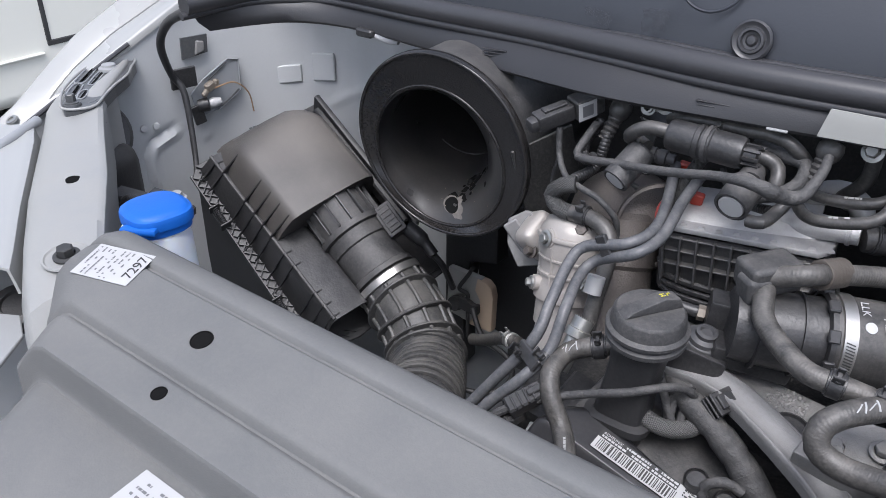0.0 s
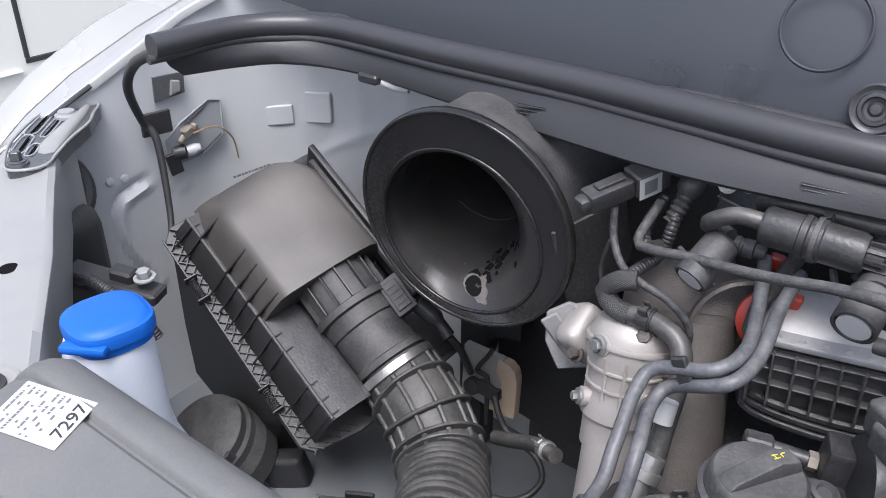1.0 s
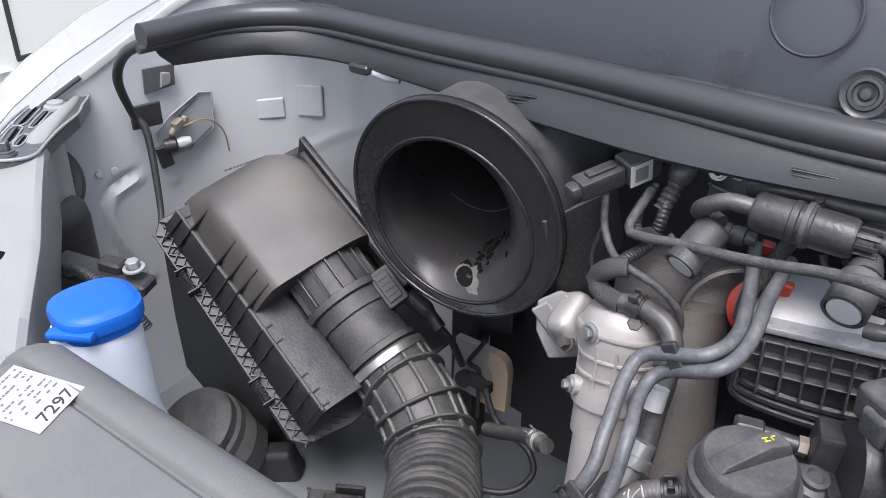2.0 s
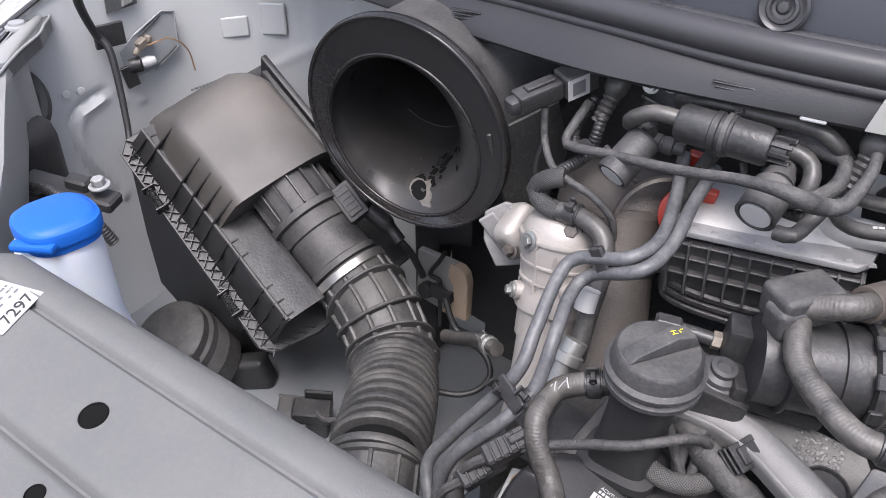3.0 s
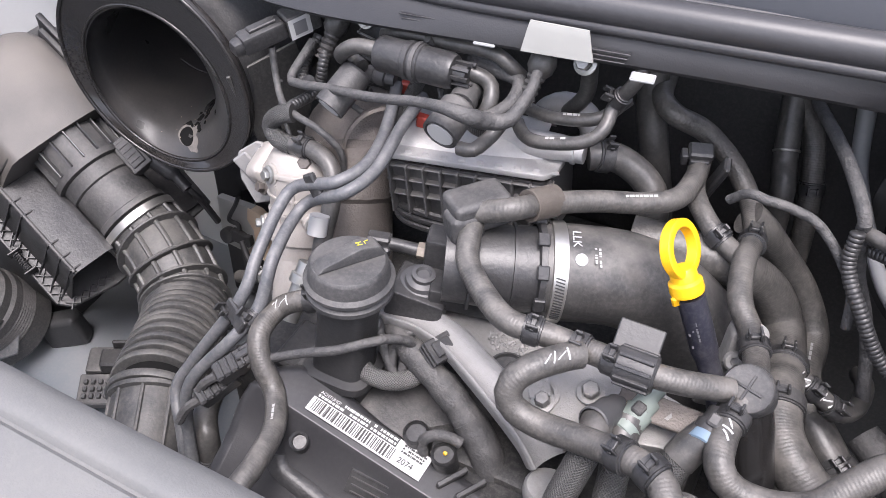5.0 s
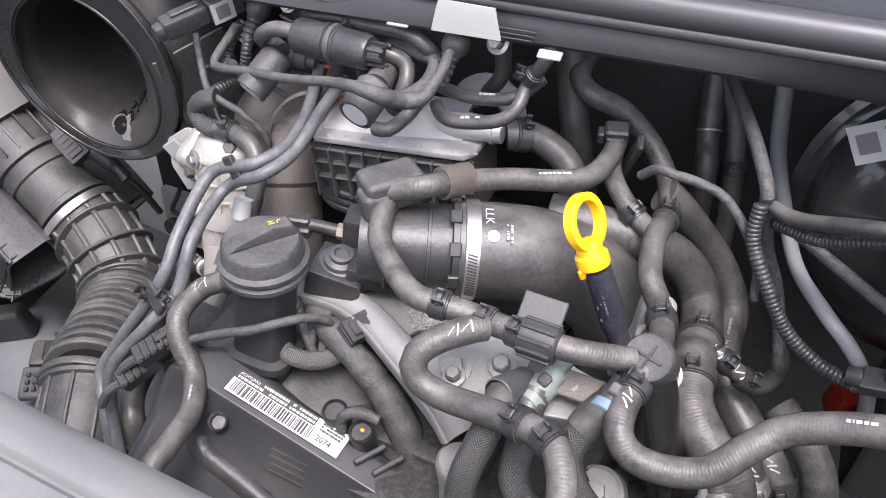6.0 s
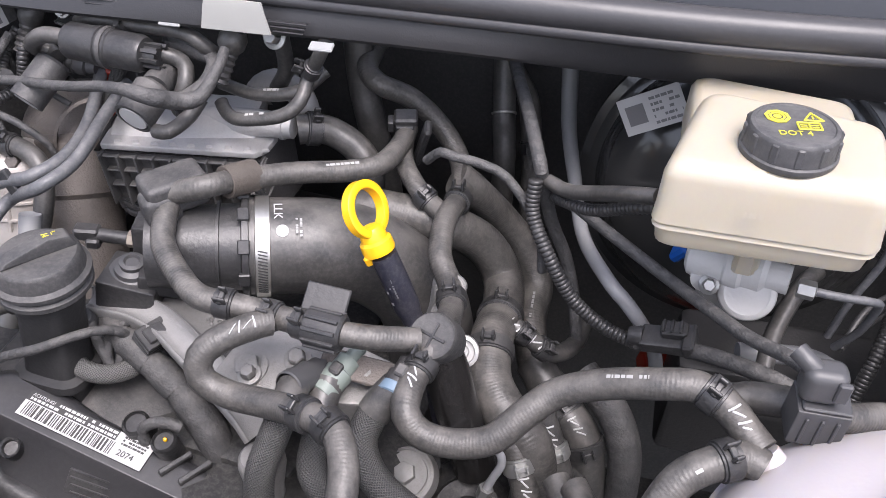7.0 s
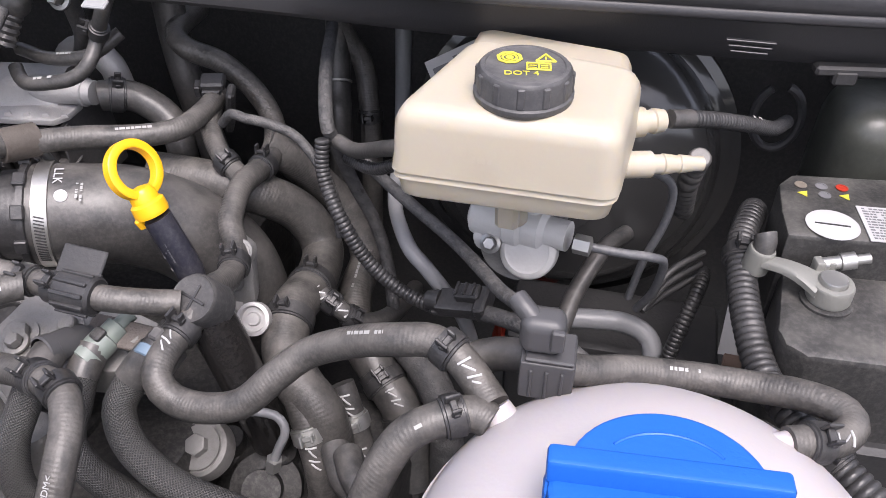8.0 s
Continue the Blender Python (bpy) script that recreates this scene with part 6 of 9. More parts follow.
CB = [(-0.112, 0.709, 1.143), (-0.075, 0.729, 1.139), (-0.048, 0.744, 1.133), (-0.015, 0.763, 1.113), (0.015, 0.775, 1.08), (0.030, 0.775, 1.04), (0.035, 0.77, 0.98)]
part("plastic_pipe", tube(B(), CA, lambda s, L: 0.034 + 0.005 * s / L, 36), PLASTIC, cp)
part("rubber_hose", tube(B(), CB, 0.0425, 40), RUBBER_PLAIN, cp)
p, d = along(CB, 0.05)
part("band", lathe(B(), p - d * 0.006, d, [(0.0425, 0), (0.0445, 0.0008), (0.0445, 0.0125), (0.0425, 0.013)], 48), STEEL, cp, "bright steel band clamp")
part("rim", lathe(B(), p - d * 0.017, d, [(0.040, 0), (0.0455, 0.001), (0.0455, 0.006), (0.041, 0.007)], 48), PLASTIC, cp)

front = V((0.1, -0.75, 0.55))
front = (front - d * front.dot(d)).normalized()
side_way = d.cross(front)
for k in range(16):
    th = math.radians(6 + 3.6 * k)
    o = front * math.cos(th) + side_way * math.sin(th)
    part("band_slot", box(B(), frame_of(p + d * 0.0005 + o * 0.0446, d, d.cross(o)) @ pose(0, 0, 0, 0, 0, 14), (0.0080, 0.0012, 0.0006), 0), INK, cp, "dark slot in the band")
for k in range(10):
    th = 2 * math.pi * k / 10
    q = d.to_track_quat("Z", "Y")
    o = q @ V((math.cos(th), math.sin(th), 0))
    if o.z > -0.4:
        part("rim_lug", box(B(), frame_of(p - d * 0.0145 + o * 0.0455, d, d.cross(o)), (0.010, 0.012, 0.005), 0.001, 1), PLASTIC, cp)
for s0, w in ((0.25, 0.05), (0.62, 0.034)):
    q0, d0 = along(CA, s0)
    part("moulded_rib", lathe(B(), q0, d0, [(0.033, 0), (0.0395, 0.0008), (0.0395, 0.0032), (0.033, 0.004)], 40), PLASTIC, cp)


def on_pipe(q):
    """The nearest place of the pipe's skin to q, with its outward way and the way along."""
    path = smooth_path(CB)
    k = min(range(len(path) - 1), key=lambda i: (path[i] - V(q)).length)
    d = (path[k + 1] - path[k]).normalized()
    n = V(q) - path[k]
    n = (n - d * n.dot(d)).normalized()
    return path[k] + n * 0.0429, n, d


q, n, dd = on_pipe((-0.071, 0.698, 1.18))
part("paint_dot", lathe(B(), q, n, [(0.0052, -0.001), (0.0052, 0.0004), (0, 0.0005)], 20), LABEL, cp, "white paint dot")
q, n, dd = on_pipe((-0.083, 0.712, 1.184))
writing("marking", "LLK", frame_of(q, -n.cross(dd), dd) @ pose(-0.011, -0.001, 0.0006, 0, 0, 0), 0.0105, LABEL, cp)
q, n, dd = on_pipe((-0.062, 0.716, 1.184))
part("small_print", print_bars(B(), frame_of(q, -n.cross(dd), dd) @ pose(0, 0, 0.0006), 2, 0.018, 0.0035, 0.002, 12), WHITEINK, cp)

eb = thing("plastic_elbow", (-0.165, 0.69, 1.17), "black plastic elbow joining two coolant hoses", "hose elbow")
bm = B()
box(bm, frame_of((-0.166, 0.694, 1.200), (0.6, 0.75, 0.05), (-0.7, 0.6, 0)), (0.052, 0.036, 0.030), 0.006, 3)
box(bm, frame_of((-0.170, 0.678, 1.192), (0.6, 0.75, 0.05), (-0.7, 0.6, 0)), (0.030, 0.026, 0.026), 0.006, 3)
part("shell", bm, PLASTIC_MATT, eb)
tc = thing("hose_tee", (0.079, 0.646, 1.13), "dusty round plastic tee piece with a moulded cross", "hose coupling")
bm = B()
TA = V((-0.12, -0.62, 0.78)).normalized()
lathe(bm, V((0.079, 0.648, 1.150)) - TA * 0.02, TA, [(0, 0), (0.017, 0), (0.019, 0.004), (0.019, 0.028), (0.0175, 0.031), (0.015, 0.0295), (0, 0.0295)], 32)
part("disc", bm, PLASTIC_MATT, tc)
part("stem", lathe(B(), (0.080, 0.652, 1.140), (0.028, 0.01, -0.13), [(0, 0), (0.0165, 0), (0.0185, 0.03), (0.0185, 0.15), (0, 0.15)], 28), GLOSS, tc, "glossy black stem")
bm = B()
tm = frame_of(V((0.079, 0.648, 1.150)) + TA * 0.010, (0.8, -0.5, -0.25), (0.6, 0.6, 0.6))
for ang in (20, 110):
    box(bm, tm @ pose(0, 0, 0, 0, 0, ang), (0.022, 0.0022, 0.0014), 0.0004, 1)
part("cross", bm, PLASTIC, tc)
co = thing("hose_coupling", (0.0, 0.616, 1.14), "black fluted plastic coupling with a flat tab", "hose coupling")
bm = B()
lathe(bm, (-0.012, 0.6165, 1.163), (0.98, 0.03, -0.02), [(0, 0), (0.013, 0), (0.0145, 0.002), (0.0145, 0.028), (0.0125, 0.03), (0, 0.03)], 24)
part("sleeve", bm, PLASTIC, co)
for k in range(10):
    th = 2 * math.pi * k / 10
    bm = B()
    box(bm, pose(0.003, 0.6165 + 0.0145 * math.cos(th), 1.163 + 0.0145 * math.sin(th), math.degrees(th)), (0.026, 0.003, 0.003), 0.0005, 1)
    part("flute", bm, PLASTIC, co)
bm = B()
box(bm, pose(-0.002, 0.629, 1.174, 38, 4, 4), (0.034, 0.032, 0.003), 0.001, 1)
part("tab", bm, BLACKMATT, co)
t2 = thing("tee_piece", (-0.024, 0.868, 1.18), "black plastic tee piece clipped to a bracket", "hose coupling")
bm = B()
box(bm, pose(-0.025, 0.863, 1.206, 14, 0, 20), (0.022, 0.018, 0.009), 0.002, 1)
box(bm, pose(-0.025, 0.860, 1.1985, 14, 0, 20), (0.017, 0.014, 0.010), 0.001, 1)
box(bm, pose(-0.038, 0.858, 1.200, 14, 0, 20), (0.006, 0.012, 0.012), 0.001, 1)
box(bm, pose(-0.006, 0.856, 1.186, 25, 12, 20), (0.007, 0.016, 0.056), 0.002, 1)
part("body", bm, PLASTIC, t2)
hb = thing("hose_bracket", (-0.117, 0.73, 1.16), "dark rubber hose clamp on a bracket", "bracket")
bm = lathe(B(), V((-0.126, 0.708, 1.206)), V((0.014, 0.030, -0.006)), [(0.0098, 0), (0.0135, 0.0), (0.0140, 0.0005), (0.0140, 0.029), (0.0098, 0.0295)], 24)
part("sleeve", bm, BROWNRUBBER, hb, "brown foam rubber sleeve")
part("strap", tube(B(), [(-0.118, 0.735, 1.195), (-0.115, 0.745, 1.17), (-0.112, 0.75, 1.14)], 0.004, 8), ZINC, hb)

# dipstick
dip = thing("oil_dipstick", (0.05, 0.69, 1.05), "yellow oil dipstick ring on a dark blue guide tube", "dipstick")
lc = V((0.001, 0.704, 1.2125))
RN = V((0.86, -0.15, 0.47)).normalized()
bm = lathe(B(), lc, RN, [(0.0165, -0.0042), (0.0178, -0.0050), (0.0218, -0.0048), (0.0230, -0.0036), (0.0232, 0.0036), (0.0218, 0.0048), (0.0178, 0.0050), (0.0165, 0.0042), (0.0163, 0.0), (0.0165, -0.0042)], 48)
part("ring", bm, YELLOW, dip)
bm = lathe(B(), (0.0065, 0.699, 1.198), (0.011, -0.002, -0.025), [(0, -0.004), (0.008, -0.002), (0.0105, 0.002), (0.0108, 0.008), (0.0132, 0.010), (0.0136, 0.017), (0.0128, 0.020), (0, 0.020)], 28)
box(bm, pose(0.0085, 0.6885, 1.1745, 10, -20, 30), (0.006, 0.004, 0.010), 0.0012, 1)
part("stopper", bm, YELLOW, dip)
part("guide_tube", tube(B(), [(0.017, 0.698, 1.177), (0.028, 0.6975, 1.152), (0.037, 0.697, 1.130), (0.06, 0.69, 1.08), (0.08, 0.68, 1.0)], lambda s, L: 0.0112 if s < 0.055 else (0.0104 if s < 0.06 else 0.0092), 18), NAVY, dip)
dm = frame_of((0.024, 0.6885, 1.160), (0.010, -0.0015, -0.022), (1, 0, 0.4))
part("print", print_bars(B(), dm @ pose(0.0, 0.004, 0.0016), 3, 0.024, 0.0035, 0.0016, 22, 0.5), GREYINK, dip)

# manifold
mf = thing("intake_manifold", (-0.21, 0.83, 1.05), "aluminium manifold top over a ribbed black plastic housing", "intake manifold")
MU, MV = V((0.157, 0.028, 0.006)).normalized(), V((-0.10, 0.95, 0.10)).normalized()
MM = frame_of((-0.289, 0.762, 1.178), MU, MV)
top = prism(B(), MM, [(-0.005, 0.0), (0.146, 0.0), (0.156, 0.010), (0.160, 0.030), (0.13, 0.055), (0.10, 0.09), (0.0, 0.09), (-0.01, 0.06)], -0.006, 0.001, 0.002, 2)
rows = []
for a in np.linspace(0.0, 0.140, 9):
    h = 0.008 + 0.012 * (a / 0.16) ** 1.6
    n0, n1 = 0.018 * max(0.0, a / 0.16 - 0.35), -0.018 * max(0.0, a / 0.16 - 0.35)
    rows.append([MM @ V((a, 0.014 + n0, 0.0)), MM @ V((a, 0.022 + n0, h * 0.7)), MM @ V((a, 0.035 + n0 * 0.6, h)), MM @ V((a, 0.06 + n1 * 0.3, h * 1.1)), MM @ V((a, 0.08 + n1, h * 0.9)), MM @ V((a, 0.09 + n1, 0))])
loft(top, rows)
part("top", top, ALU, mf)
for k in range(9):
    bm = B()
    lathe(bm, MM @ V((0.012 + 0.018 * k, 0.006, 0.001)), MM.to_3x3() @ V((0, 0, 1)), [(0.0042, 0), (0.003, 0.003), (0, 0.0035)], 3)
    part("flange_lug", bm, ALU, mf)
bm = tube(B(), [MM @ V((0.080, 0.048, -0.004)), MM @ V((0.112, 0.042, 0.004)), MM @ V((0.142, 0.034, 0.011)), MM @ V((0.160, 0.030, 0.013)), MM @ V((0.178, 0.028, 0.013))], lambda s, L: 0.0165 - 0.0055 * s / L, 24)
lathe(bm, MM @ V((0.166, 0.029, 0.013)), MM.to_3x3() @ V((1, -0.1, 0)), [(0.0105, 0), (0.0130, 0.0006), (0.0130, 0.004), (0.0105, 0.0046)], 24)
part("outlet", bm, ALU, mf)
bm = B()
rows = []
for c, s in ((-0.006, 0.0), (-0.012, 0.004), (-0.085, 0.010), (-0.09, 0.02)):
    rows.append([MM @ V((a, b, c)) for a, b in ((-0.012, -0.002 + s), (0.15, -0.002 + s), (0.16, 0.07), (-0.015, 0.07))])
part("housing", loft(bm, rows, close=True), HOUSING, mf)
for k in range(10):
    bm = B()
    box(bm, MM @ pose(-0.006 + 0.0175 * k, 0.002, -0.038, 0, 0, 0), (0.0022, 0.018, 0.058), 0.0006, 1)
    part("upright_rib", bm, HOUSING, mf)
for z in (-0.012, -0.028, -0.046):
    bm = B()
    box(bm, MM @ pose(0.072, 0.004, z), (0.165, 0.014, 0.0022), 0.0006, 1)
    part("cross_rib", bm, HOUSING, mf)
for z in (-0.068, -0.078, -0.088):
    part("bead", tube(B(), [MM @ V((-0.016, 0.03, z + 0.004)), MM @ V((0.0, 0.006, z)), MM @ V((0.07, 0.0, z - 0.004)), MM @ V((0.15, 0.006, z))], 0.0042, 8), PLASTIC, mf)

# injectors with white ends, valve and plug
def capped(a, b, r, label):
    ob = thing("capped_injector", b, label, "injector", "capped injectors")
    d = (V(b) - V(a))
    bm = lathe(B(), a, d, [(0, 0), (r * 0.85, 0), (r, 0.003), (r, d.length), (r * 0.86, d.length + 0.0005), (r * 0.84, d.length - 0.002), (0, d.length - 0.002)], 28)
    part("sleeve", bm, PLASTIC_MATT, ob)
    part("end_disc", lathe(B(), b, d, [(r * 0.76, -0.0015), (r * 0.74, 0.0005), (0, 0.0008)], 28), LABEL, ob, "white end disc")


capped((-0.342, 0.786, 1.243), (-0.354, 0.750, 1.217), 0.0158, "black rubber injector cap with a white end")
capped((-0.219, 0.762, 1.249), (-0.222, 0.730, 1.235), 0.0170, "black rubber injector cap with a white end")
bm = lathe(B(), (-0.224, 0.795, 1.253), (0.005, -0.033, -0.004), [(0, 0), (0.0105, 0), (0.0115, 0.004), (0.0115, 0.020), (0.013, 0.022), (0.013, 0.034), (0, 0.035)], 20)
tagged(part("injector", bm, PLASTIC_MATT), "black injector body behind the capped one", "injector")
vv = thing("vacuum_valve", (-0.27, 0.785, 1.22), "black cylindrical vacuum valve with ribbed middle", "valve")
va, vb = V((-0.312, 0.776, 1.273)), V((-0.232, 0.778, 1.271))
bm = lathe(B(), va, vb - va, [(0, -0.012), (0.006, -0.012), (0.006, 0), (0.0145, 0.001), (0.0165, 0.004), (0.0165, 0.030), (0.0178, 0.031), (0.0178, 0.036), (0.0165, 0.037), (0.0165, 0.041), (0.0178, 0.042), (0.0178, 0.047), (0.0165, 0.048), (0.0165, 0.074), (0.0145, 0.079), (0.009, 0.08), (0.009, 0.092), (0, 0.092)], 36)
part("cylinder", bm, PLASTIC, vv)
for k in range(8):
    th = 2 * math.pi * k / 8
    part("spout_rib", box(B(), pose(-0.225, 0.778 + 0.010 * math.cos(th), 1.271 + 0.010 * math.sin(th), math.degrees(th)), (0.018, 0.003, 0.003), 0), PLASTIC, vv)
pl = thing("sensor_plug", (-0.44, 0.80, 1.22), "black sensor with plug and a small white code label", "sensor")
pm = frame_of((-0.442, 0.797, 1.262), (0.042, 0.081, 0.018), (-0.8, 0.4, 0.1))
bm = B()
box(bm, pm @ pose(-0.020, 0, 0), (0.048, 0.022, 0.020), 0.004, 2)
box(bm, pm @ pose(-0.046, 0, -0.001), (0.016, 0.018, 0.017), 0.006, 2)
box(bm, pm @ pose(-0.018, 0.0, 0.011), (0.030, 0.010, 0.005), 0.001, 1)
part("plug", bm, PLASTIC, pl)
bm = B()
box(bm, pm @ pose(0.022, -0.002, 0.001), (0.036, 0.026, 0.024), 0.002, 1)
lathe(bm, pm @ V((0.046, 0, 0.0)), pm.to_3x3() @ V((1, 0, 0)), [(0, 0), (0.012, 0), (0.012, 0.008), (0, 0.008)], 16)
part("sensor_body", bm, PLASTIC_MATT, pl)
lm = pm @ pose(0.016, -0.0154, 0.001, 90, 0, 0)
bm = B()
box(bm, lm, (0.024, 0.022, 0.0006), 0)
part("label", bm, LABEL, pl)
bm = B()
box(bm, lm @ pose(0, 0, 0.0005), (0.014, 0.014, 0.0003), 0)
part("code_patch", bm, GREYINK, pl)
for p in ((-0.392, 0.822, 1.262), (-0.165, 0.806, 1.278)):
    ob = thing("rubber_boot", p, "black rubber plug boot on a ribbed cable", "cable boot", "cable boots")
    bm = lathe(B(), V(p) + V((0.004, 0.002, 0.012)), V((-0.01, -0.02, -0.04)), [(0, -0.004), (0.010, -0.002), (0.0125, 0.004), (0.012, 0.012), (0.008, 0.018)] + [(0.0085 - 0.0018 * (k % 2), 0.020 + 0.003 * k) for k in range(9)] + [(0, 0.047)], 20)
    part("boot", bm, RUBBER_PLAIN, ob)
for p in ((-0.362, 0.845, 1.272), (-0.345, 0.84, 1.277), (-0.128, 0.818, 1.287)):
    bm = B()
    bolt(bm, p, (0, -0.8, 0.4), 0.0065, 0.008)
    tagged(part("hex_bolt", bm, ZINC), "zinc hexagon bolt with washer", "bolt", "zinc bolts")

# turbocharger group
tb = thing("turbocharger", (-0.39, 0.76, 0.90), "cast turbocharger housing with brown heat shield", "turbocharger")
bm = lathe(B(), (-0.402, 0.768, 1.150), (0.06, -0.30, -1.0), [(0, -0.006), (0.020, -0.004), (0.034, 0.004), (0.040, 0.016), (0.041, 0.035), (0.036, 0.050), (0.034, 0.075), (0.037, 0.080), (0.037, 0.098), (0.033, 0.10), (0.032, 0.13), (0, 0.13)], 36)
part("housing", bm, STAINED, tb)
bm = lathe(B(), (-0.395, 0.735, 1.050), (0.10, -0.42, -0.9), [(0.0, -0.01), (0.026, 0), (0.028, 0.02), (0.026, 0.08), (0.030, 0.16), (0, 0.16)], 28)
part("down_pipe", bm, STAINED, tb)
bm = B()
bmesh.ops.create_uvsphere(bm, u_segments=28, v_segments=18, radius=0.066, matrix=pose(-0.375, 0.838, 1.128) @ Matrix.Diagonal((1.05, 0.95, 0.92, 1)))
part("heat_shield", bm, TURBO, tb, "brown rounded heat shield")
bm = lathe(B(), (-0.318, 0.80, 1.155), (0.5, -0.75, 0.15), [(0.046, 0), (0.049, 0.002), (0.049, 0.008), (0.046, 0.01)], 36)
part("band", bm, TURBO, tb)
part("casting", lathe(B(), (-0.365, 0.81, 1.15), (0.035, -0.07, -0.15), [(0, 0), (0.035, 0), (0.042, 0.008), (0.042, 0.06), (0.038, 0.065), (0.038, 0.17), (0, 0.17)], 32), TURBO, tb)
bm = B()
box(bm, frame_of((-0.455, 0.775, 1.105), (0.5, -0.2, 0.3), (0.1, 0.8, 0.5)), (0.035, 0.05, 0.05), 0.012, 3)
part("flange", bm, STAINED, tb)
bm = B()
bolt(bm, (-0.384, 0.744, 1.150), (0.3, -0.8, 0.5), 0.007, 0.006)
part("bolt", bm, TURBO, tb)
bm = B()
bolt(bm, (-0.452, 0.752, 1.095), (-0.3, -0.8, 0.3), 0.006, 0.006)
part("bolt", bm, TURBO, tb)
fm = frame_of((-0.470, 0.775, 1.095), (0.75, 0.45, 0.25), (-0.35, 0.10, 0.93))
bm = prism(B(), fm, [(-0.022, -0.032), (0.012, -0.036), (0.028, -0.012), (0.030, 0.022), (0.004, 0.036), (-0.020, 0.030), (-0.028, 0.0)], -0.003, 0.003, 0.0015, 1)
box(bm, fm @ pose(-0.010, 0.004, 0.005, 6, -8, 20), (0.020, 0.050, 0.004), 0.002, 1)
box(bm, fm @ pose(0.012, 0.018, 0.005, 10, 8, -30), (0.022, 0.024, 0.004), 0.002, 1)
part("flange_plate", bm, CASTING, tb, "silver flange plate", angle=20)
for d, r in ((0.046, 0.0385), (0.064, 0.0370)):
    part("cast_rib", lathe(B(), V((-0.402, 0.768, 1.150)) + V((0.06, -0.30, -1.0)).normalized() * d, (0.06, -0.30, -1.0), [(r - 0.004, 0), (r, 0.002), (r, 0.004), (r - 0.004, 0.006)], 36), STAINED, tb)
bm = tube(B(), [(-0.338, 0.700, 1.128), (-0.338, 0.692, 1.110)], 0.0098, 18)
part("white_sleeve", bm, LABEL, tb, "white sleeve")
bm = B()
lathe(bm, (-0.333, 0.672, 1.09), (-0.1, -0.6, -0.8), [(0, 0), (0.0115, 0), (0.0115, 0.012), (0.014, 0.013), (0.014, 0.022), (0.010, 0.023), (0.010, 0.06), (0, 0.06)], 20)
part("union", bm, ZINC, tb)
rd = thing("red_gasket", (-0.305, 0.83, 1.14), "red sealing ring behind the pipes", "gasket")
part("ring", lathe(B(), (-0.30, 0.815, 1.165), (0.3, -0.8, 0.3), [(0.020, 0), (0.028, 0.002), (0.028, 0.012), (0.020, 0.014)], 28), RED, rd)

# engine cover with the code label
EM = frame_of((-0.25, 0.553, 1.0505), (1, 0.0, -0.26), (0.03, 1, 0.22))
ec = thing("engine_cover", (-0.15, 0.5, 0.95), "black plastic front engine cover with rounded corner", "engine cover")
OUT = [(-0.056, -0.06), (-0.062, -0.02), (-0.050, 0.016), (-0.030, 0.032), (0.0, 0.033), (0.06, 0.024), (0.12, 0.022), (0.20, 0.024), (0.27, 0.02), (0.30, -0.10), (0.20, -0.16), (-0.04, -0.16)]
def fold(y):
    """How far the cover falls away in front of the label's ridge."""
    return -(max(0.0, -0.0125 - y) - 0.65 * max(0.0, -0.045 - y))


bm = prism(B(), EM, OUT, -0.07, -0.002, 0.012, 4)
for y in (-0.011, -0.0125, -0.016, -0.045):
    bmesh.ops.bisect_plane(bm, geom=bm.verts[:] + bm.edges[:] + bm.faces[:], plane_co=EM @ V((0, y, 0)), plane_no=EM.to_3x3() @ V((0, 1, 0)))
inv = EM.inverted()
for v in bm.verts:
    q = inv @ v.co
    v.co = EM @ V((q.x, q.y, q.z + fold(q.y)))
part("shell", bm, COVER, ec, angle=60)
bm = B()
lathe(bm, (-0.247, 0.530, 1.024), EM.to_3x3() @ V((0, -0.25, 1)), [(0.0085, -0.006), (0.0085, 0.013), (0.0065, 0.0115), (0.006, 0.007), (0, 0.007)], 20)
part("nub", bm, PLASTIC, ec)
bm = B()
box(bm, EM @ pose(0.081, -0.029, fold(-0.029) - 0.0016, 40, 0, 6), (0.040, 0.021, 0.0012), 0.0003, 1)
part("vent_field", bm, PLASTIC, ec, "slotted field")
for k in range(4):
    bm = B()
    y = -0.0225 - 0.0042 * k
    box(bm, EM @ pose(0.078 + 0.002 * k, y, fold(y) - 0.001, 40, 0, 6), (0.034, 0.0012, 0.004), 0.0004, 1)
    part("vent_slat", bm, PLASTIC, ec)
for k in range(2):
    bm = B()
    box(bm, EM @ pose(0.136 + 0.018 * k, 0.012, 0.0, 0, 0, 62), (0.030, 0.005, 0.008), 0.001, 1)
    part("ridge", bm, PLASTIC, ec)
part("swell", tube(B(), [EM @ V((x, y, fold(y) - 0.010)) for x, y in ((-0.006, -0.040), (0.004, -0.049), (0.04, -0.052), (0.08, -0.056), (0.14, -0.062))], 0.012, 14), PLASTIC, ec)
lb = thing("code_label", (-0.2, 0.56, 1.035), "long white bar-code label with small black print", "label")
LB = frame_of((-0.2495, 0.5695, 1.0535), (0.107, 0.000, -0.0275), (0.0, 1, 0.2))
bm = B()
box(bm, LB @ pose(0.056, -0.0115, 0.0), (0.116, 0.023, 0.0006), 0)
part("paper", bm, LABEL, lb)
x = 0.002
rnd = random.Random(4)
while x < 0.084:
    wd = rnd.choice((0.0007, 0.0011, 0.0018))
    part("bar", box(B(), LB @ pose(x, -0.0157, 0.0006), (wd, 0.0115, 0.0002), 0), INK, lb)
    x += wd + rnd.choice((0.0008, 0.0013))
bm = B()
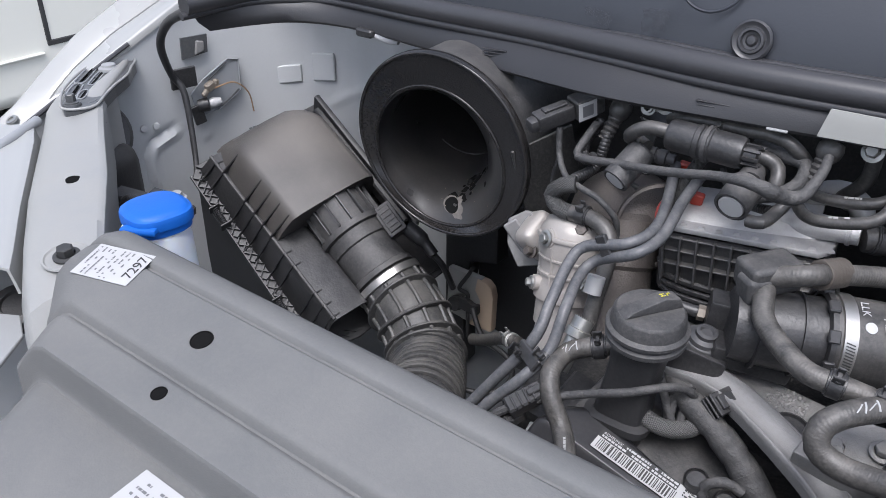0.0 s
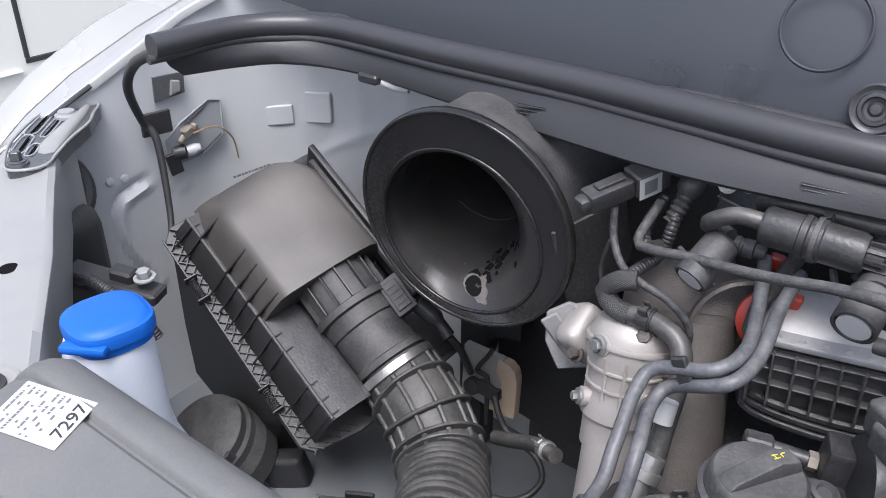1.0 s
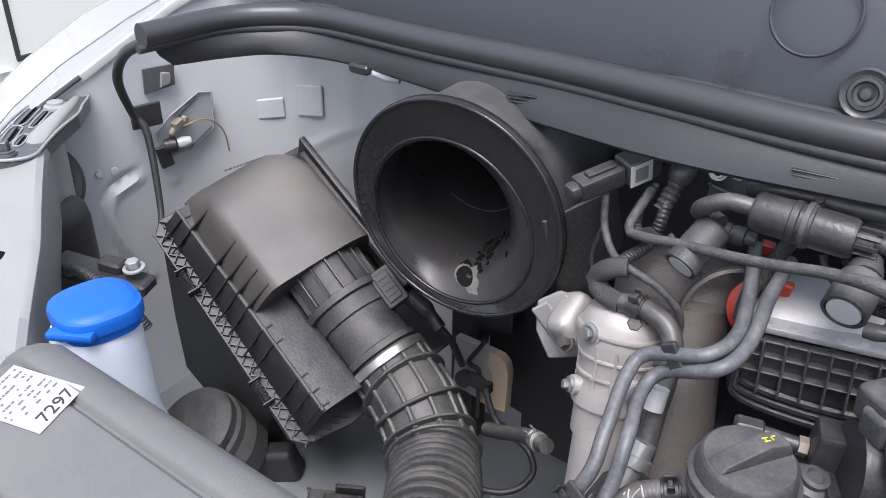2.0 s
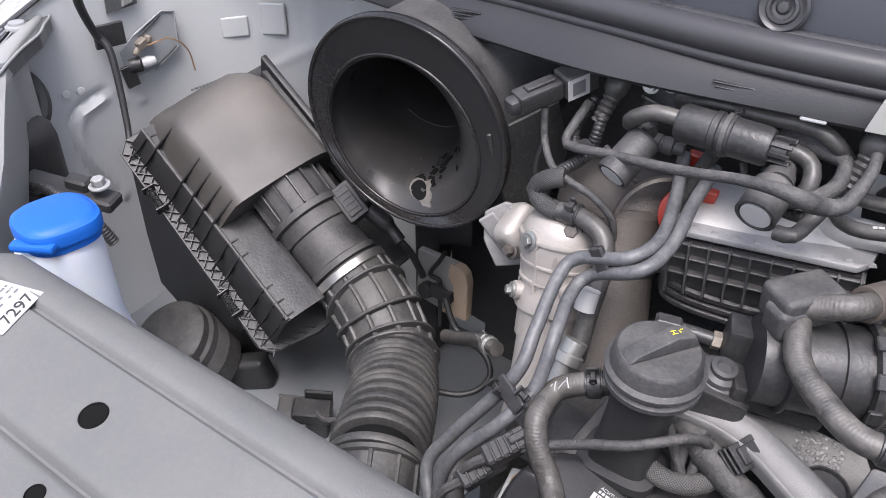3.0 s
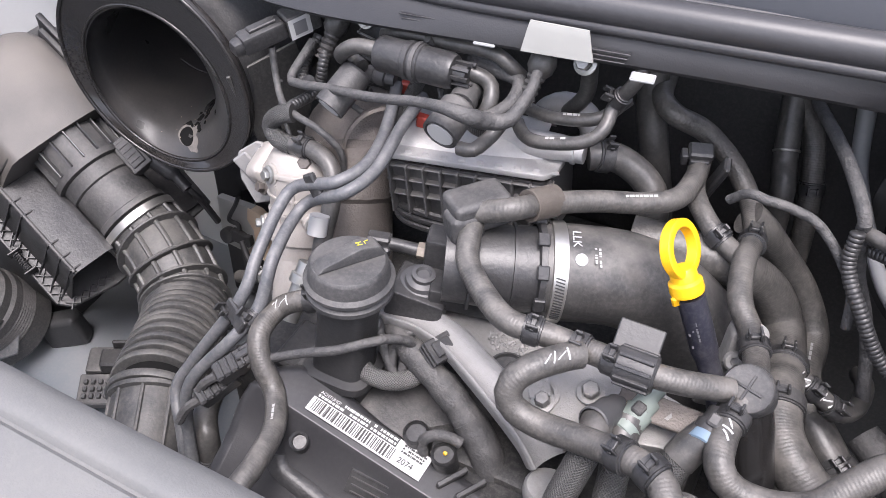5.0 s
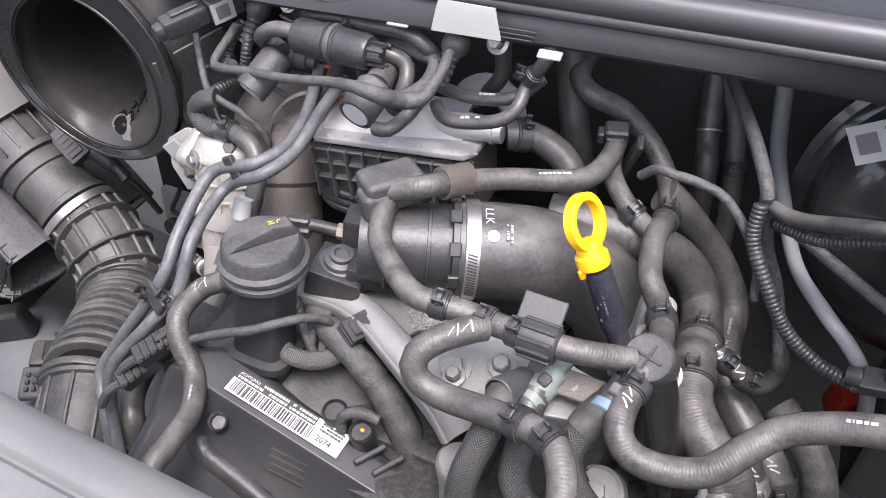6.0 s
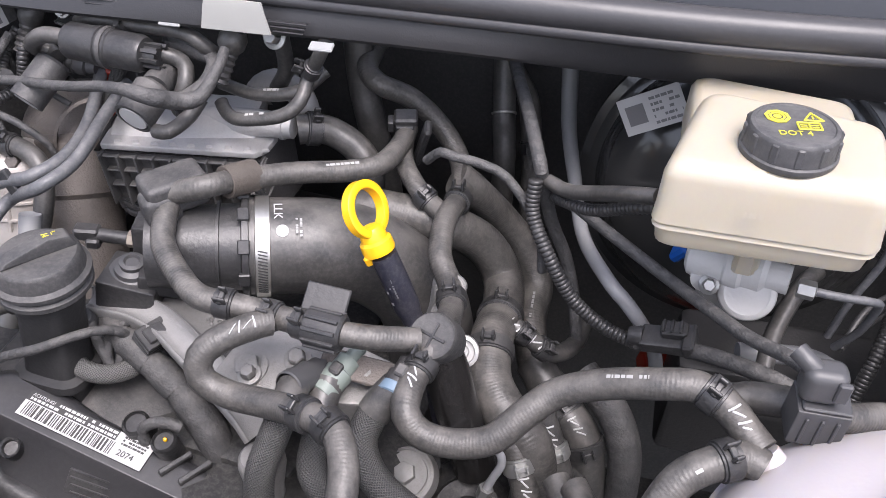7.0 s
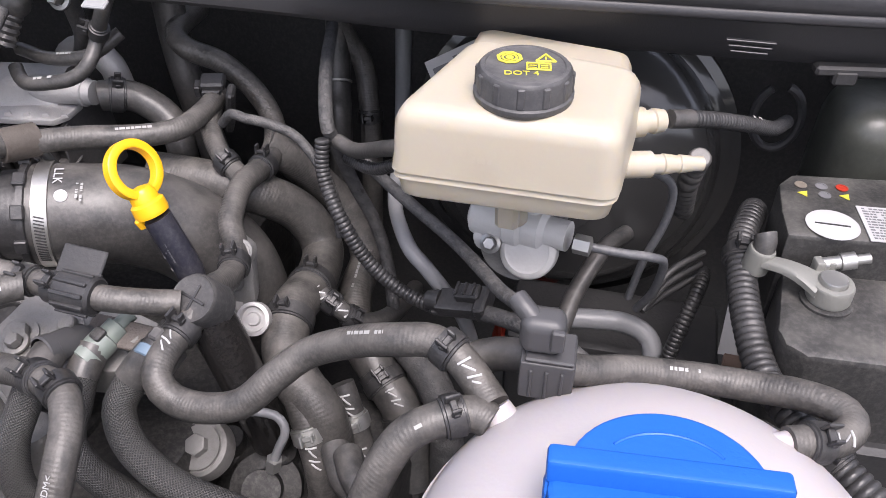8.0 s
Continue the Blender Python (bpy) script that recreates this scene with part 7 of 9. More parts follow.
box(bm, LB @ pose(0.040, -0.0045, 0.0005), (0.084, 0.009, 0.0003), 0)
part("black_field", bm, INK, lb)
writing("warning", "ACHTUNG!", LB @ pose(0.001, -0.0042, 0.0008), 0.0040, LABEL, lb)
part("print", print_bars(B(), LB @ pose(0.023, -0.0014, 0.0009), 1, 0.058, 0.0042, 0.0024, 8, 0.9), LABEL, lb)
part("print", print_bars(B(), LB @ pose(0.001, -0.0054, 0.0009), 1, 0.08, 0.0042, 0.0024, 18, 0.9), LABEL, lb)
part("print", print_bars(B(), LB @ pose(0.088, -0.002, 0.0006), 3, 0.022, 0.003, 0.0018, 9, 0.9), INK, lb)
writing("number", "2074", LB @ pose(0.089, -0.0190, 0.0007), 0.0075, INK, lb)

# loom and braided loop behind the cover
LOOM = [(-0.235, 0.668, 1.088), (-0.218, 0.640, 1.086), (-0.200, 0.627, 1.083), (-0.187, 0.624, 1.078), (-0.166, 0.618, 1.070), (-0.144, 0.614, 1.056), (-0.122, 0.608, 1.038), (-0.10, 0.598, 1.015), (-0.09, 0.59, 0.98)]
loom = hose("engine_loom", LOOM, lambda s, L: 0.0100 + 0.0060 * s / L + 0.0007 * math.sin(s * 190) + 0.0005 * math.sin(s * 430), "thick taped engine wiring loom", "wiring loom", mat=TAPE)
for s0, s1, rr in ((0.30, 0.42, 0.0128), (0.50, 0.57, 0.0138), (0.66, 0.78, 0.0150)):
    wrap = [along(LOOM, q)[0] for q in np.linspace(s0, s1, 6)]
    part("tape_wrap", tube(B(), wrap, rr, 16), TAPE, loom)
hose("taped_cable", [(-0.330, 0.548, 1.058), (-0.313, 0.553, 1.069), (-0.291, 0.562, 1.079), (-0.261, 0.570, 1.092), (-0.235, 0.575, 1.103), (-0.212, 0.590, 1.110), (-0.201, 0.606, 1.106), (-0.192, 0.620, 1.096), (-0.187, 0.626, 1.082)], 0.0042, "thin taped cable crossing to the loom", "cable", mat=TAPE)
hose("taped_cable", [(-0.199, 0.609, 1.055), (-0.208, 0.614, 1.066), (-0.207, 0.620, 1.079), (-0.199, 0.624, 1.089), (-0.186, 0.623, 1.085)], 0.005, "short taped cable loop", "cable", mat=TAPE)
hose("braided_loop", [(-0.243, 0.632, 1.078), (-0.242, 0.618, 1.074), (-0.236, 0.606, 1.069), (-0.226, 0.599, 1.065), (-0.212, 0.597, 1.062), (-0.197, 0.601, 1.061), (-0.184, 0.611, 1.062), (-0.178, 0.623, 1.066)], 0.0085, "loop of grey braided sleeve", "cable", mat=BRAID_GREY, seg=16)
hose("taped_cable", [(-0.12, 0.583, 1.043), (-0.135, 0.578, 1.050), (-0.15, 0.573, 1.040), (-0.148, 0.570, 1.022)], 0.005, "taped cable bending to a round plug", "cable", mat=TAPE)
for pts in ([(-0.226, 0.625, 1.099), (-0.22, 0.62, 1.09), (-0.213, 0.615, 1.079), (-0.202, 0.61, 1.062)],
            [(-0.173, 0.642, 1.084), (-0.19, 0.639, 1.092), (-0.202, 0.631, 1.09), (-0.206, 0.62, 1.081), (-0.205, 0.612, 1.066)],
            [(-0.168, 0.639, 1.077), (-0.186, 0.636, 1.085), (-0.193, 0.626, 1.079), (-0.195, 0.618, 1.071), (-0.194, 0.611, 1.058)]):
    hose("taped_cable", pts, 0.0044, "taped cable bunched inside the braided loop", "cable", mat=TAPE, group="cables in the loop")
sw = thing("small_sensor", (-0.229, 0.622, 1.098), "small grey sensor head beside the oil filler", "sensor")
part("head", lathe(B(), (-0.229, 0.622, 1.098), (0.1, -0.4, 1), [(0, -0.012), (0.0095, -0.012), (0.0095, 0), (0.0080, 0.003), (0.005, 0.004), (0, 0.004)], 20), GREYPLUG, sw)
lc2 = thing("loom_clip", (-0.168, 0.615, 1.06), "black ribbed plastic clip on the loom", "clip")
bm = B()
m = frame_of((-0.166, 0.628, 1.090), (0.75, -0.3, -0.5), (0.3, 0.9, 0))
for k in range(4):
    box(bm, m @ pose(0, 0, -0.010 + 0.006 * k), (0.022, 0.026, 0.003), 0.0008, 1)
box(bm, m @ pose(0, 0, 0), (0.014, 0.018, 0.026), 0.001, 1)
part("body", bm, PLASTIC, lc2)
for p, rr, col in (((-0.160, 0.583, 1.030), 0.0115, None), ((-0.130, 0.577, 1.026), 0.011, YELLOW)):
    ob = thing("round_plug", p, "round black plug on the cover edge", "plug")
    part("shell", lathe(B(), V(p) - V((0, 0, 0.012)), (0.05, -0.3, 1), [(0, 0), (rr, 0), (rr, 0.024), (rr * 0.8, 0.027), (rr * 0.75, 0.023), (0, 0.023)], 22), PLASTIC, ob)
    if col:
        bm = B()
        box(bm, pose(p[0] + 0.002, p[1] - 0.006, p[2] + 0.012, 20, 20, 0), (0.0035, 0.003, 0.0045), 0.0008, 1)
        part("yellow_lock", bm, col, ob, "small yellow lock")
hb2 = thing("valley_cover", (-0.2, 0.62, 0.98), "flat black plastic tray behind the engine cover", "cover")
bm = B()
box(bm, pose(-0.18, 0.625, 1.012, 10, 10, -4), (0.24, 0.085, 0.03), 0.006, 2)
part("tray", bm, PLASTIC_MATT, hb2)


# ---- brake side ----
bo = thing("brake_booster", (0.285, 1.05, 0.98), "glossy black dished brake booster with a white code sticker", "brake booster")
BA = V((0.04, -1.0, 0.10)).normalized()
BC = V((0.287, 0.985, 1.125))
bm = lathe(B(), BC, BA, [(0, -0.07), (0.136, -0.065), (0.150, -0.03), (0.155, 0.0), (0.151, 0.006), (0.142, 0.010), (0.137, 0.028), (0.128, 0.046), (0.104, 0.062), (0.07, 0.072), (0.045, 0.078), (0.04, 0.09), (0, 0.09)], 64)
part("shell", bm, BOOSTER, bo)
part("rim", lathe(B(), BC, BA, [(0.150, -0.012), (0.160, -0.01), (0.160, 0.002), (0.150, 0.006)], 64), BOOSTER, bo)
sm = frame_of((0.160, 0.916, 1.231), (0.050, -0.010, 0.034), (-0.45, 0.25, 0.85))
bm = B()
box(bm, sm @ pose(0.03, -0.017, 0.0), (0.062, 0.034, 0.0008), 0)
st = part("sticker", bm, LABEL, bo, "white code sticker")
bm = B()
box(bm, sm @ pose(0.014, -0.017, 0.0006), (0.018, 0.018, 0.0003), 0)
part("code_patch", bm, GREYINK, st)
part("print", print_bars(B(), sm @ pose(0.030, -0.005, 0.0008), 5, 0.028, 0.0056, 0.0026, 15), GREYINK, st)

rv = thing("brake_fluid_reservoir", (0.285, 0.75, 1.24), "cream translucent brake fluid reservoir with black screw cap", "reservoir")


def rounded(corners, r, n=6):
    """An outline with its corners rounded to the radius r."""
    out = []
    k = len(corners)
    for i in range(k):
        p, q, o = (V((*corners[j % k], 0)) for j in (i, i - 1, i + 1))
        u, w = (q - p).normalized(), (o - p).normalized()
        a0, a1 = p + u * r, p + w * r
        for t in np.linspace(0, 1, n):
            e = a0.lerp(p, t).lerp(p.lerp(a1, t), t)
            out.append((e.x, e.y))
    return out


def shell_of(corners, layers):
    """A moulded tank: layers of (height, inset, corner radius) over one outline."""
    cx, cy = sum(x for x, y in corners) / len(corners), sum(y for x, y in corners) / len(corners)
    rows = []
    for z, inset, r in layers:
        moved = []
        for x, y in corners:
            moved.append((x - math.copysign(inset, x - cx), y - math.copysign(inset, y - cy)))
        rows.append([(x, y, z) for x, y in rounded(moved, r)])
    bm = loft(B(), rows, close=True)
    bm.verts.ensure_lookup_table()
    k = len(rows[0])
    bm.faces.new(bm.verts[:k])
    bm.faces.new(bm.verts[-k:])
    return bm


FRONT = [(0.211, 0.682), (0.357, 0.694), (0.357, 0.797), (0.228, 0.808)]
CURVE = [(1.3000, 0.0022, 0.0145), (1.3055, 0.0040, 0.0145), (1.3095, 0.0065, 0.014), (1.3120, 0.0105, 0.012), (1.3132, 0.0160, 0.010)]
part("tank", shell_of(FRONT, [(1.2680, 0.0004, 0.014), (1.2800, 0.0014, 0.015)] + CURVE), CREAM, rv, angle=70)
part("lower_tank", shell_of(FRONT, [(1.2440, 0.016, 0.012), (1.2458, 0.009, 0.013), (1.2490, 0.0052, 0.014), (1.2600, 0.0036, 0.014), (1.2640, 0.0030, 0.014)]), CREAM, rv, angle=70)
part("weld_flange", shell_of(FRONT, [(1.2628, 0.0012, 0.014), (1.2636, -0.0012, 0.014), (1.2652, -0.0022, 0.014), (1.2672, -0.0020, 0.014), (1.2684, -0.0006, 0.014), (1.2690, 0.0010, 0.014)]), CREAM, rv, angle=70)
part("rear_tank", shell_of([(0.223, 0.795), (0.350, 0.785), (0.342, 0.862), (0.219, 0.870)], [(1.252, 0.004, 0.010), (1.256, 0.0, 0.012), (1.284, 0.001, 0.012), (1.291, 0.004, 0.012), (1.294, 0.010, 0.010)]), CREAM, rv, angle=70)
CC = V((0.2875, 0.725, 1.3135))
CZ = V((0.0, -0.03, 1)).normalized()
bm = lathe(B(), CC, CZ, [(0, -0.004), (0.026, -0.004), (0.0305, 0.0), (0.031, 0.002), (0.031, 0.004), (0.0295, 0.005), (0.0290, 0.0175), (0.027, 0.0200), (0.0245, 0.0205), (0.024, 0.0197), (0, 0.0197)], 60)
cap = part("cap", bm, CAPTOP, rv, "black ribbed screw cap")
for k in range(12):
    th = 2 * math.pi * (k + 0.3) / 12
    bm = B()
    box(bm, Matrix.Translation(CC) @ pose(0.0292 * math.cos(th), 0.0292 * math.sin(th), 0.011, 0, 0, math.degrees(th)), (0.0022, 0.005, 0.0130), 0.0008, 1)
    part("cap_rib", bm, CAPTOP, cap)
CM = frame_of(CC + CZ * 0.0200, (0.97, 0.24, 0.0), (-0.24, 0.97, 0.03))
bm = lathe(B(), CM @ V((-0.0095, 0.0085, 0)), CZ, [(0.0082, 0), (0.0082, 0.0004), (0.0060, 0.0004), (0.0060, 0)], 8)
lathe(bm, CM @ V((-0.0095, 0.0085, 0)), CZ, [(0.0050, 0), (0.0050, 0.0004), (0.0036, 0.0004), (0.0036, 0)], 24)
lathe(bm, CM @ V((-0.0095, 0.0085, 0)), CZ, [(0.0025, 0), (0.0025, 0.0004), (0, 0.0004)], 24)
tri = [(0.0065, 0.005), (0.0185, 0.005), (0.0125, 0.0145)]
for a0, a1 in zip(tri, tri[1:] + tri[:1]):
    tube(bm, [CM @ V((*a0, 0.0002)), CM @ V((*a1, 0.0002))], 0.0007, 5)
box(bm, CM @ pose(0.0125, 0.009, 0.0002), (0.0008, 0.004, 0.0005), 0)
for x0 in (0.001, 0.008):
    sq = [(x0, -0.006), (x0 + 0.007, -0.006), (x0 + 0.007, 0.002), (x0, 0.002)]
    for a0, a1 in zip(sq, sq[1:] + sq[:1]):
        tube(bm, [CM @ V((*a0, 0.0002)), CM @ V((*a1, 0.0002))], 0.0007, 5)
    for k in range(2):
        box(bm, CM @ pose(x0 + 0.0035, -0.001 - 0.0025 * k, 0.0002), (0.0045, 0.0007, 0.0005), 0)
part("symbols", bm, YELLOWINK, cap, "yellow warning symbols")
writing("lettering", "DOT 4", CM @ pose(-0.013, -0.0135, 0.0, 0, 0, 2), 0.0072, YELLOWINK, cap)
NIP = V((0.062, 0.032, -0.005)).normalized()
bm = lathe(B(), (0.350, 0.758, 1.256), NIP, [(0, 0), (0.0092, 0), (0.0092, 0.022), (0.0066, 0.023), (0.0066, 0.030), (0.0074, 0.031), (0.0058, 0.042), (0.0066, 0.043), (0.0052, 0.054), (0.0052, 0.060), (0, 0.0600)], 20)
part("lower_nipple", bm, CREAM, rv)
bm = lathe(B(), (0.350, 0.788, 1.272), (0.062, 0.04, -0.004), [(0, 0), (0.0105, 0), (0.0105, 0.010), (0.0080, 0.011), (0.0080, 0.017), (0.0090, 0.018), (0.0078, 0.026), (0, 0.026)], 20)
part("upper_nipple", bm, CREAM, rv)
bm = tube(B(), [(0.283, 0.730, 1.25), (0.285, 0.735, 1.225), (0.286, 0.74, 1.21)], 0.009, 14)
box(bm, pose(0.283, 0.726, 1.225, 8), (0.016, 0.012, 0.03), 0.003, 1)
part("foot", bm, CREAM, rv)
part("moulded_mark", print_bars(B(), frame_of((0.268, 0.6815, 1.290), (0.99, 0.09, 0), (0, 0.12, 1)), 1, 0.022, 0.004, 0.004, 31), CREAM, rv)

mc = thing("brake_master_cylinder", (0.295, 0.80, 1.14), "pale cast master cylinder below the reservoir", "master cylinder")
MA = V((0.98, -0.18, 0.06)).normalized()
bm = lathe(B(), (0.246, 0.776, 1.182), MA, [(0, 0), (0.010, 0), (0.015, 0.003), (0.0165, 0.008), (0.0165, 0.030), (0.0185, 0.032), (0.0185, 0.042), (0.0160, 0.045), (0.0160, 0.058), (0.0115, 0.062), (0.0115, 0.078), (0, 0.078)], 28)
box(bm, pose(0.258, 0.779, 1.196, 10, 0, -12), (0.026, 0.022, 0.022), 0.006, 3)
box(bm, pose(0.292, 0.772, 1.200, 10, 0, -12), (0.020, 0.020, 0.016), 0.005, 3)
part("body", bm, PALECAST, mc)
bm = lathe(B(), (0.296, 0.765, 1.166), (-0.1, -0.85, 0.5), [(0, 0), (0.021, 0), (0.022, 0.012), (0.0205, 0.0145), (0.017, 0.016), (0.015, 0.0152), (0.004, 0.0158), (0, 0.0165)], 36)
part("round_end", bm, PALECAST, mc)
part("boss", lathe(B(), (0.262, 0.765, 1.170), (-0.1, -0.85, 0.5), [(0, 0), (0.0105, 0), (0.0100, 0.008), (0.006, 0.009), (0, 0.009)], 20), PALECAST, mc)
part("barrel", lathe(B(), (0.285, 0.96, 1.16), (0.0, -1, 0.03), [(0, 0), (0.03, 0), (0.028, 0.2), (0, 0.2)], 24), ALU_DULL, mc)
bm = B()
bolt(bm, (0.266, 0.755, 1.172), (0, -0.8, 0.5), 0.005, 0.005)
part("bolt", bm, ZINC, mc)
part("nut", lathe(B(), (0.328, 0.755, 1.187), (0.98, -0.1, 0.02), [(0, 0), (0.0075, 0), (0.0075, 0.012), (0.004, 0.013), (0, 0.014)], 6), ZINC, mc)
bm = B()
box(bm, pose(0.243, 0.825, 1.148, 20, 30, 0), (0.010, 0.016, 0.024), 0.003, 1)
part("blue_piece", bm, BLUE, mc, "small blue connector")
hose("brake_pipe", [(0.335, 0.754, 1.187), (0.360, 0.758, 1.184), (0.385, 0.768, 1.178), (0.393, 0.780, 1.165), (0.390, 0.79, 1.13), (0.38, 0.80, 1.10)], 0.0034, "slim coated brake pipe", "pipe", mat=PIPE_GREY)
hose("brake_pipe", [(0.358, 0.770, 1.247), (0.375, 0.782, 1.240), (0.388, 0.795, 1.222), (0.388, 0.80, 1.19), (0.378, 0.80, 1.15), (0.372, 0.80, 1.11)], 0.0032, "slim coated brake pipe", "pipe", mat=PIPE_GREY)
hose("clutch_hose", [(0.376, 0.807, 1.270), (0.405, 0.835, 1.260), (0.435, 0.87, 1.243), (0.456, 0.905, 1.225), (0.47, 0.95, 1.21)], 0.0062, "black ribbed clutch fluid hose on the reservoir", mat=BLACKMATT, wave=(0.0034, 0.0007), cuff=True, prints=((0.55, 0.02),))
hose("vacuum_pipe", [(0.402, 0.80, 1.248), (0.400, 0.812, 1.232), (0.398, 0.82, 1.21), (0.40, 0.85, 1.17)], 0.0085, "corrugated vacuum elbow on the booster", wave=(0.008, 0.002), mat=RUBBER_PLAIN)
hose("dark_hose", [(0.36, 0.86, 1.13), (0.345, 0.83, 1.13), (0.330, 0.79, 1.11), (0.325, 0.75, 1.09), (0.32, 0.72, 1.09)], 0.0075, "dark hose curving below the master cylinder", mat=RUBBER_PLAIN)
hose("grey_pipe", [(0.31, 0.81, 1.062), (0.342, 0.819, 1.062), (0.373, 0.827, 1.059), (0.394, 0.826, 1.050), (0.403, 0.815, 1.030), (0.405, 0.80, 0.97)], 0.009, "grey plastic pipe elbow low behind the tank", "pipe", mat=PIPE_LIGHT)
for k in range(3):
    hose("wire_end", [(0.385, 0.80, 1.10), (0.40, 0.83, 1.12 - 0.012 * k), (0.425, 0.86, 1.125 - 0.012 * k)], 0.003, "dark bent wire lead below the booster", "cable", mat=BLACKMATT, group="wire leads")
gr = thing("bulkhead_grommet", (0.475, 1.06, 1.15), "torn black rubber grommet in the bulkhead", "grommet")
bm = tube(B(), [V((0.470 + 0.021 * math.cos(t), 1.02, 1.178 + 0.032 * math.sin(t))) for t in np.linspace(-4.2, 1.4, 30)], 0.0042, 8, raw=True)
part("lip", bm, GREYPLUG, gr)
rdc = thing("red_part", (0.25, 0.97, 0.85), "red plastic housing deep behind the hoses", "housing")
bm = B()
box(bm, pose(0.262, 0.955, 0.885, 0, 12, 15), (0.062, 0.04, 0.030), 0.006, 2)
box(bm, pose(0.246, 0.945, 0.905, 0, 12, 15), (0.016, 0.03, 0.020), 0.004, 2)
part("shell", bm, RED, rdc)
rb = thing("dark_box", (0.33, 0.87, 0.9), "black box with small bolts behind the tank", "housing")
bm = B()
box(bm, pose(0.36, 0.90, 0.93, 10, 0, 5), (0.20, 0.08, 0.16), 0.01, 2)
box(bm, pose(0.36, 0.85, 0.97, 10, 0, 5), (0.14, 0.03, 0.02), 0.004, 1)
part("shell", bm, BLACKMATT, rb)
for x in (0.32, 0.35, 0.39):
    bm = B()
    bolt(bm, (x, 0.842, 0.984), (0, -0.8, 0.6), 0.004, 0.004)
    part("bolt", bm, ZINC, rb)

# plug on the cable loom
pg = thing("cable_plug", (0.255, 0.755, 1.09), "black plug joint on the taped cable", "plug")
bm = B()
m = frame_of((0.247, 0.755, 1.106), (0.95, -0.1, 0.25), (0.1, 0.9, 0.3))
box(bm, m, (0.045, 0.022, 0.013), 0.003, 2)
box(bm, m @ pose(0.006, 0.004, 0.010), (0.022, 0.014, 0.010), 0.002, 1)
box(bm, m @ pose(0.018, 0.000, 0.002), (0.010, 0.026, 0.017), 0.002, 1)
part("shell", bm, PLASTIC, pg)
for k in range(3):
    part("latch_rib", box(B(), m @ pose(-0.002 + 0.007 * k, 0.004, 0.0155), (0.0025, 0.012, 0.003), 0.0006, 1), PLASTIC, pg)
part("cable_nose", lathe(B(), m @ V((-0.020, 0.0, 0.002)), m.to_3x3() @ V((-1, 0, 0)), [(0, 0), (0.0085, 0), (0.0090, 0.003), (0.0080, 0.006), (0.0085, 0.008), (0.0075, 0.012), (0, 0.012)], 18), BLACKMATT, pg)

# expansion tank
tk = thing("expansion_tank", (0.40, 0.49, 1.0), "milky white spherical coolant expansion tank with blue screw cap", "expansion tank")
TC = V((0.4155, 0.5365, 1.115))
bm = B()
bmesh.ops.create_uvsphere(bm, u_segments=56, v_segments=36, radius=0.136, matrix=Matrix.Translation(TC) @ Matrix.Diagonal((1.0, 1.0, 0.75, 1)))
for v in bm.verts:
    if math.hypot(v.co.x - 0.408, v.co.y - 0.511) < (0.040 if v.co.y > 0.511 else 0.051) and v.co.z > 1.2:
        v.co.z = 1.215
part("ball", bm, MILKY, tk, angle=80)
part("seam", lathe(B(), TC, (0.05, -0.1, 1), [(0.1345, -0.003), (0.1385, -0.002), (0.1385, 0.002), (0.1345, 0.003)], 64), MILKY, tk)
KM = frame_of((0.408, 0.511, 1.251), (0.105, 0.014, 0.004), (-0.014, 0.105, -0.010))


def half_round(r, x0, y0, back, n=24):
    """Outline of a part of a disc cut by a chord at y0; back: the part behind the chord."""
    a0 = math.asin(max(-1.0, min(1.0, y0 / r)))
    span = np.linspace(a0, math.pi - a0, n) if back else np.linspace(math.pi - a0, 2 * math.pi + a0, n)
    return [(x0 + r * math.cos(t), r * math.sin(t)) for t in span]


kcap = part("cap", prism(B(), KM, half_round(0.0455, 0, 0.004, True), -0.046, 0.0, 0.003, 2), BLUE, tk, "bright blue screw cap with a raised cross bar")
part("cap_front", prism(B(), KM, half_round(0.0530, 0, 0.006, False), -0.046, -0.010, 0.004, 2), BLUE, kcap)
part("cap_bar", box(B(), KM @ pose(0, 0.009, -0.006), (0.1075, 0.013, 0.0145), 0.0025, 2), BLUE, kcap)
part("cap_ledge", box(B(), KM @ pose(0, 0.004, -0.019), (0.1090, 0.016, 0.0130), 0.003, 2), BLUE, kcap)
part("cap_arc", tube(B(), [KM @ V((0.030 * math.cos(t), 0.004 + 0.026 * math.sin(t), 0.0)) for t in np.linspace(0.6, 2.5, 16)], 0.0008, 6, raw=True), BLUE, kcap)
bm = tube(B(), [(0.345, 0.575, 1.150), (0.327, 0.588, 1.160), (0.311, 0.597, 1.173)], lambda s, L: 0.014 - 0.004 * s / L, 18)
part("spout", bm, MILKY, tk)
bm = tube(B(), [(0.455, 0.600, 1.184), (0.468, 0.609, 1.186), (0.483, 0.618, 1.185)], 0.0068, 16)
part("side_spout", bm, MILKY, tk)
cn = thing("level_sensor_plug", (0.338, 0.617, 1.16), "grey square sensor plug standing on the tank", "sensor plug")
m = frame_of((0.336, 0.620, 1.193), (0.98, 0.12, 0), (-0.12, 0.98, 0.1))
bm = B()
box(bm, m @ pose(0, 0, 0.001), (0.032, 0.026, 0.032), 0.002, 2)
box(bm, m @ pose(0.001, 0, 0.0185), (0.0285, 0.024, 0.003), 0.001, 1)
for k in range(3):
    box(bm, m @ pose(-0.009 + 0.009 * k, -0.0135, 0.0), (0.002, 0.002, 0.024), 0.0005, 1)
part("socket", bm, GREYPLUG, cn)
bm = B()
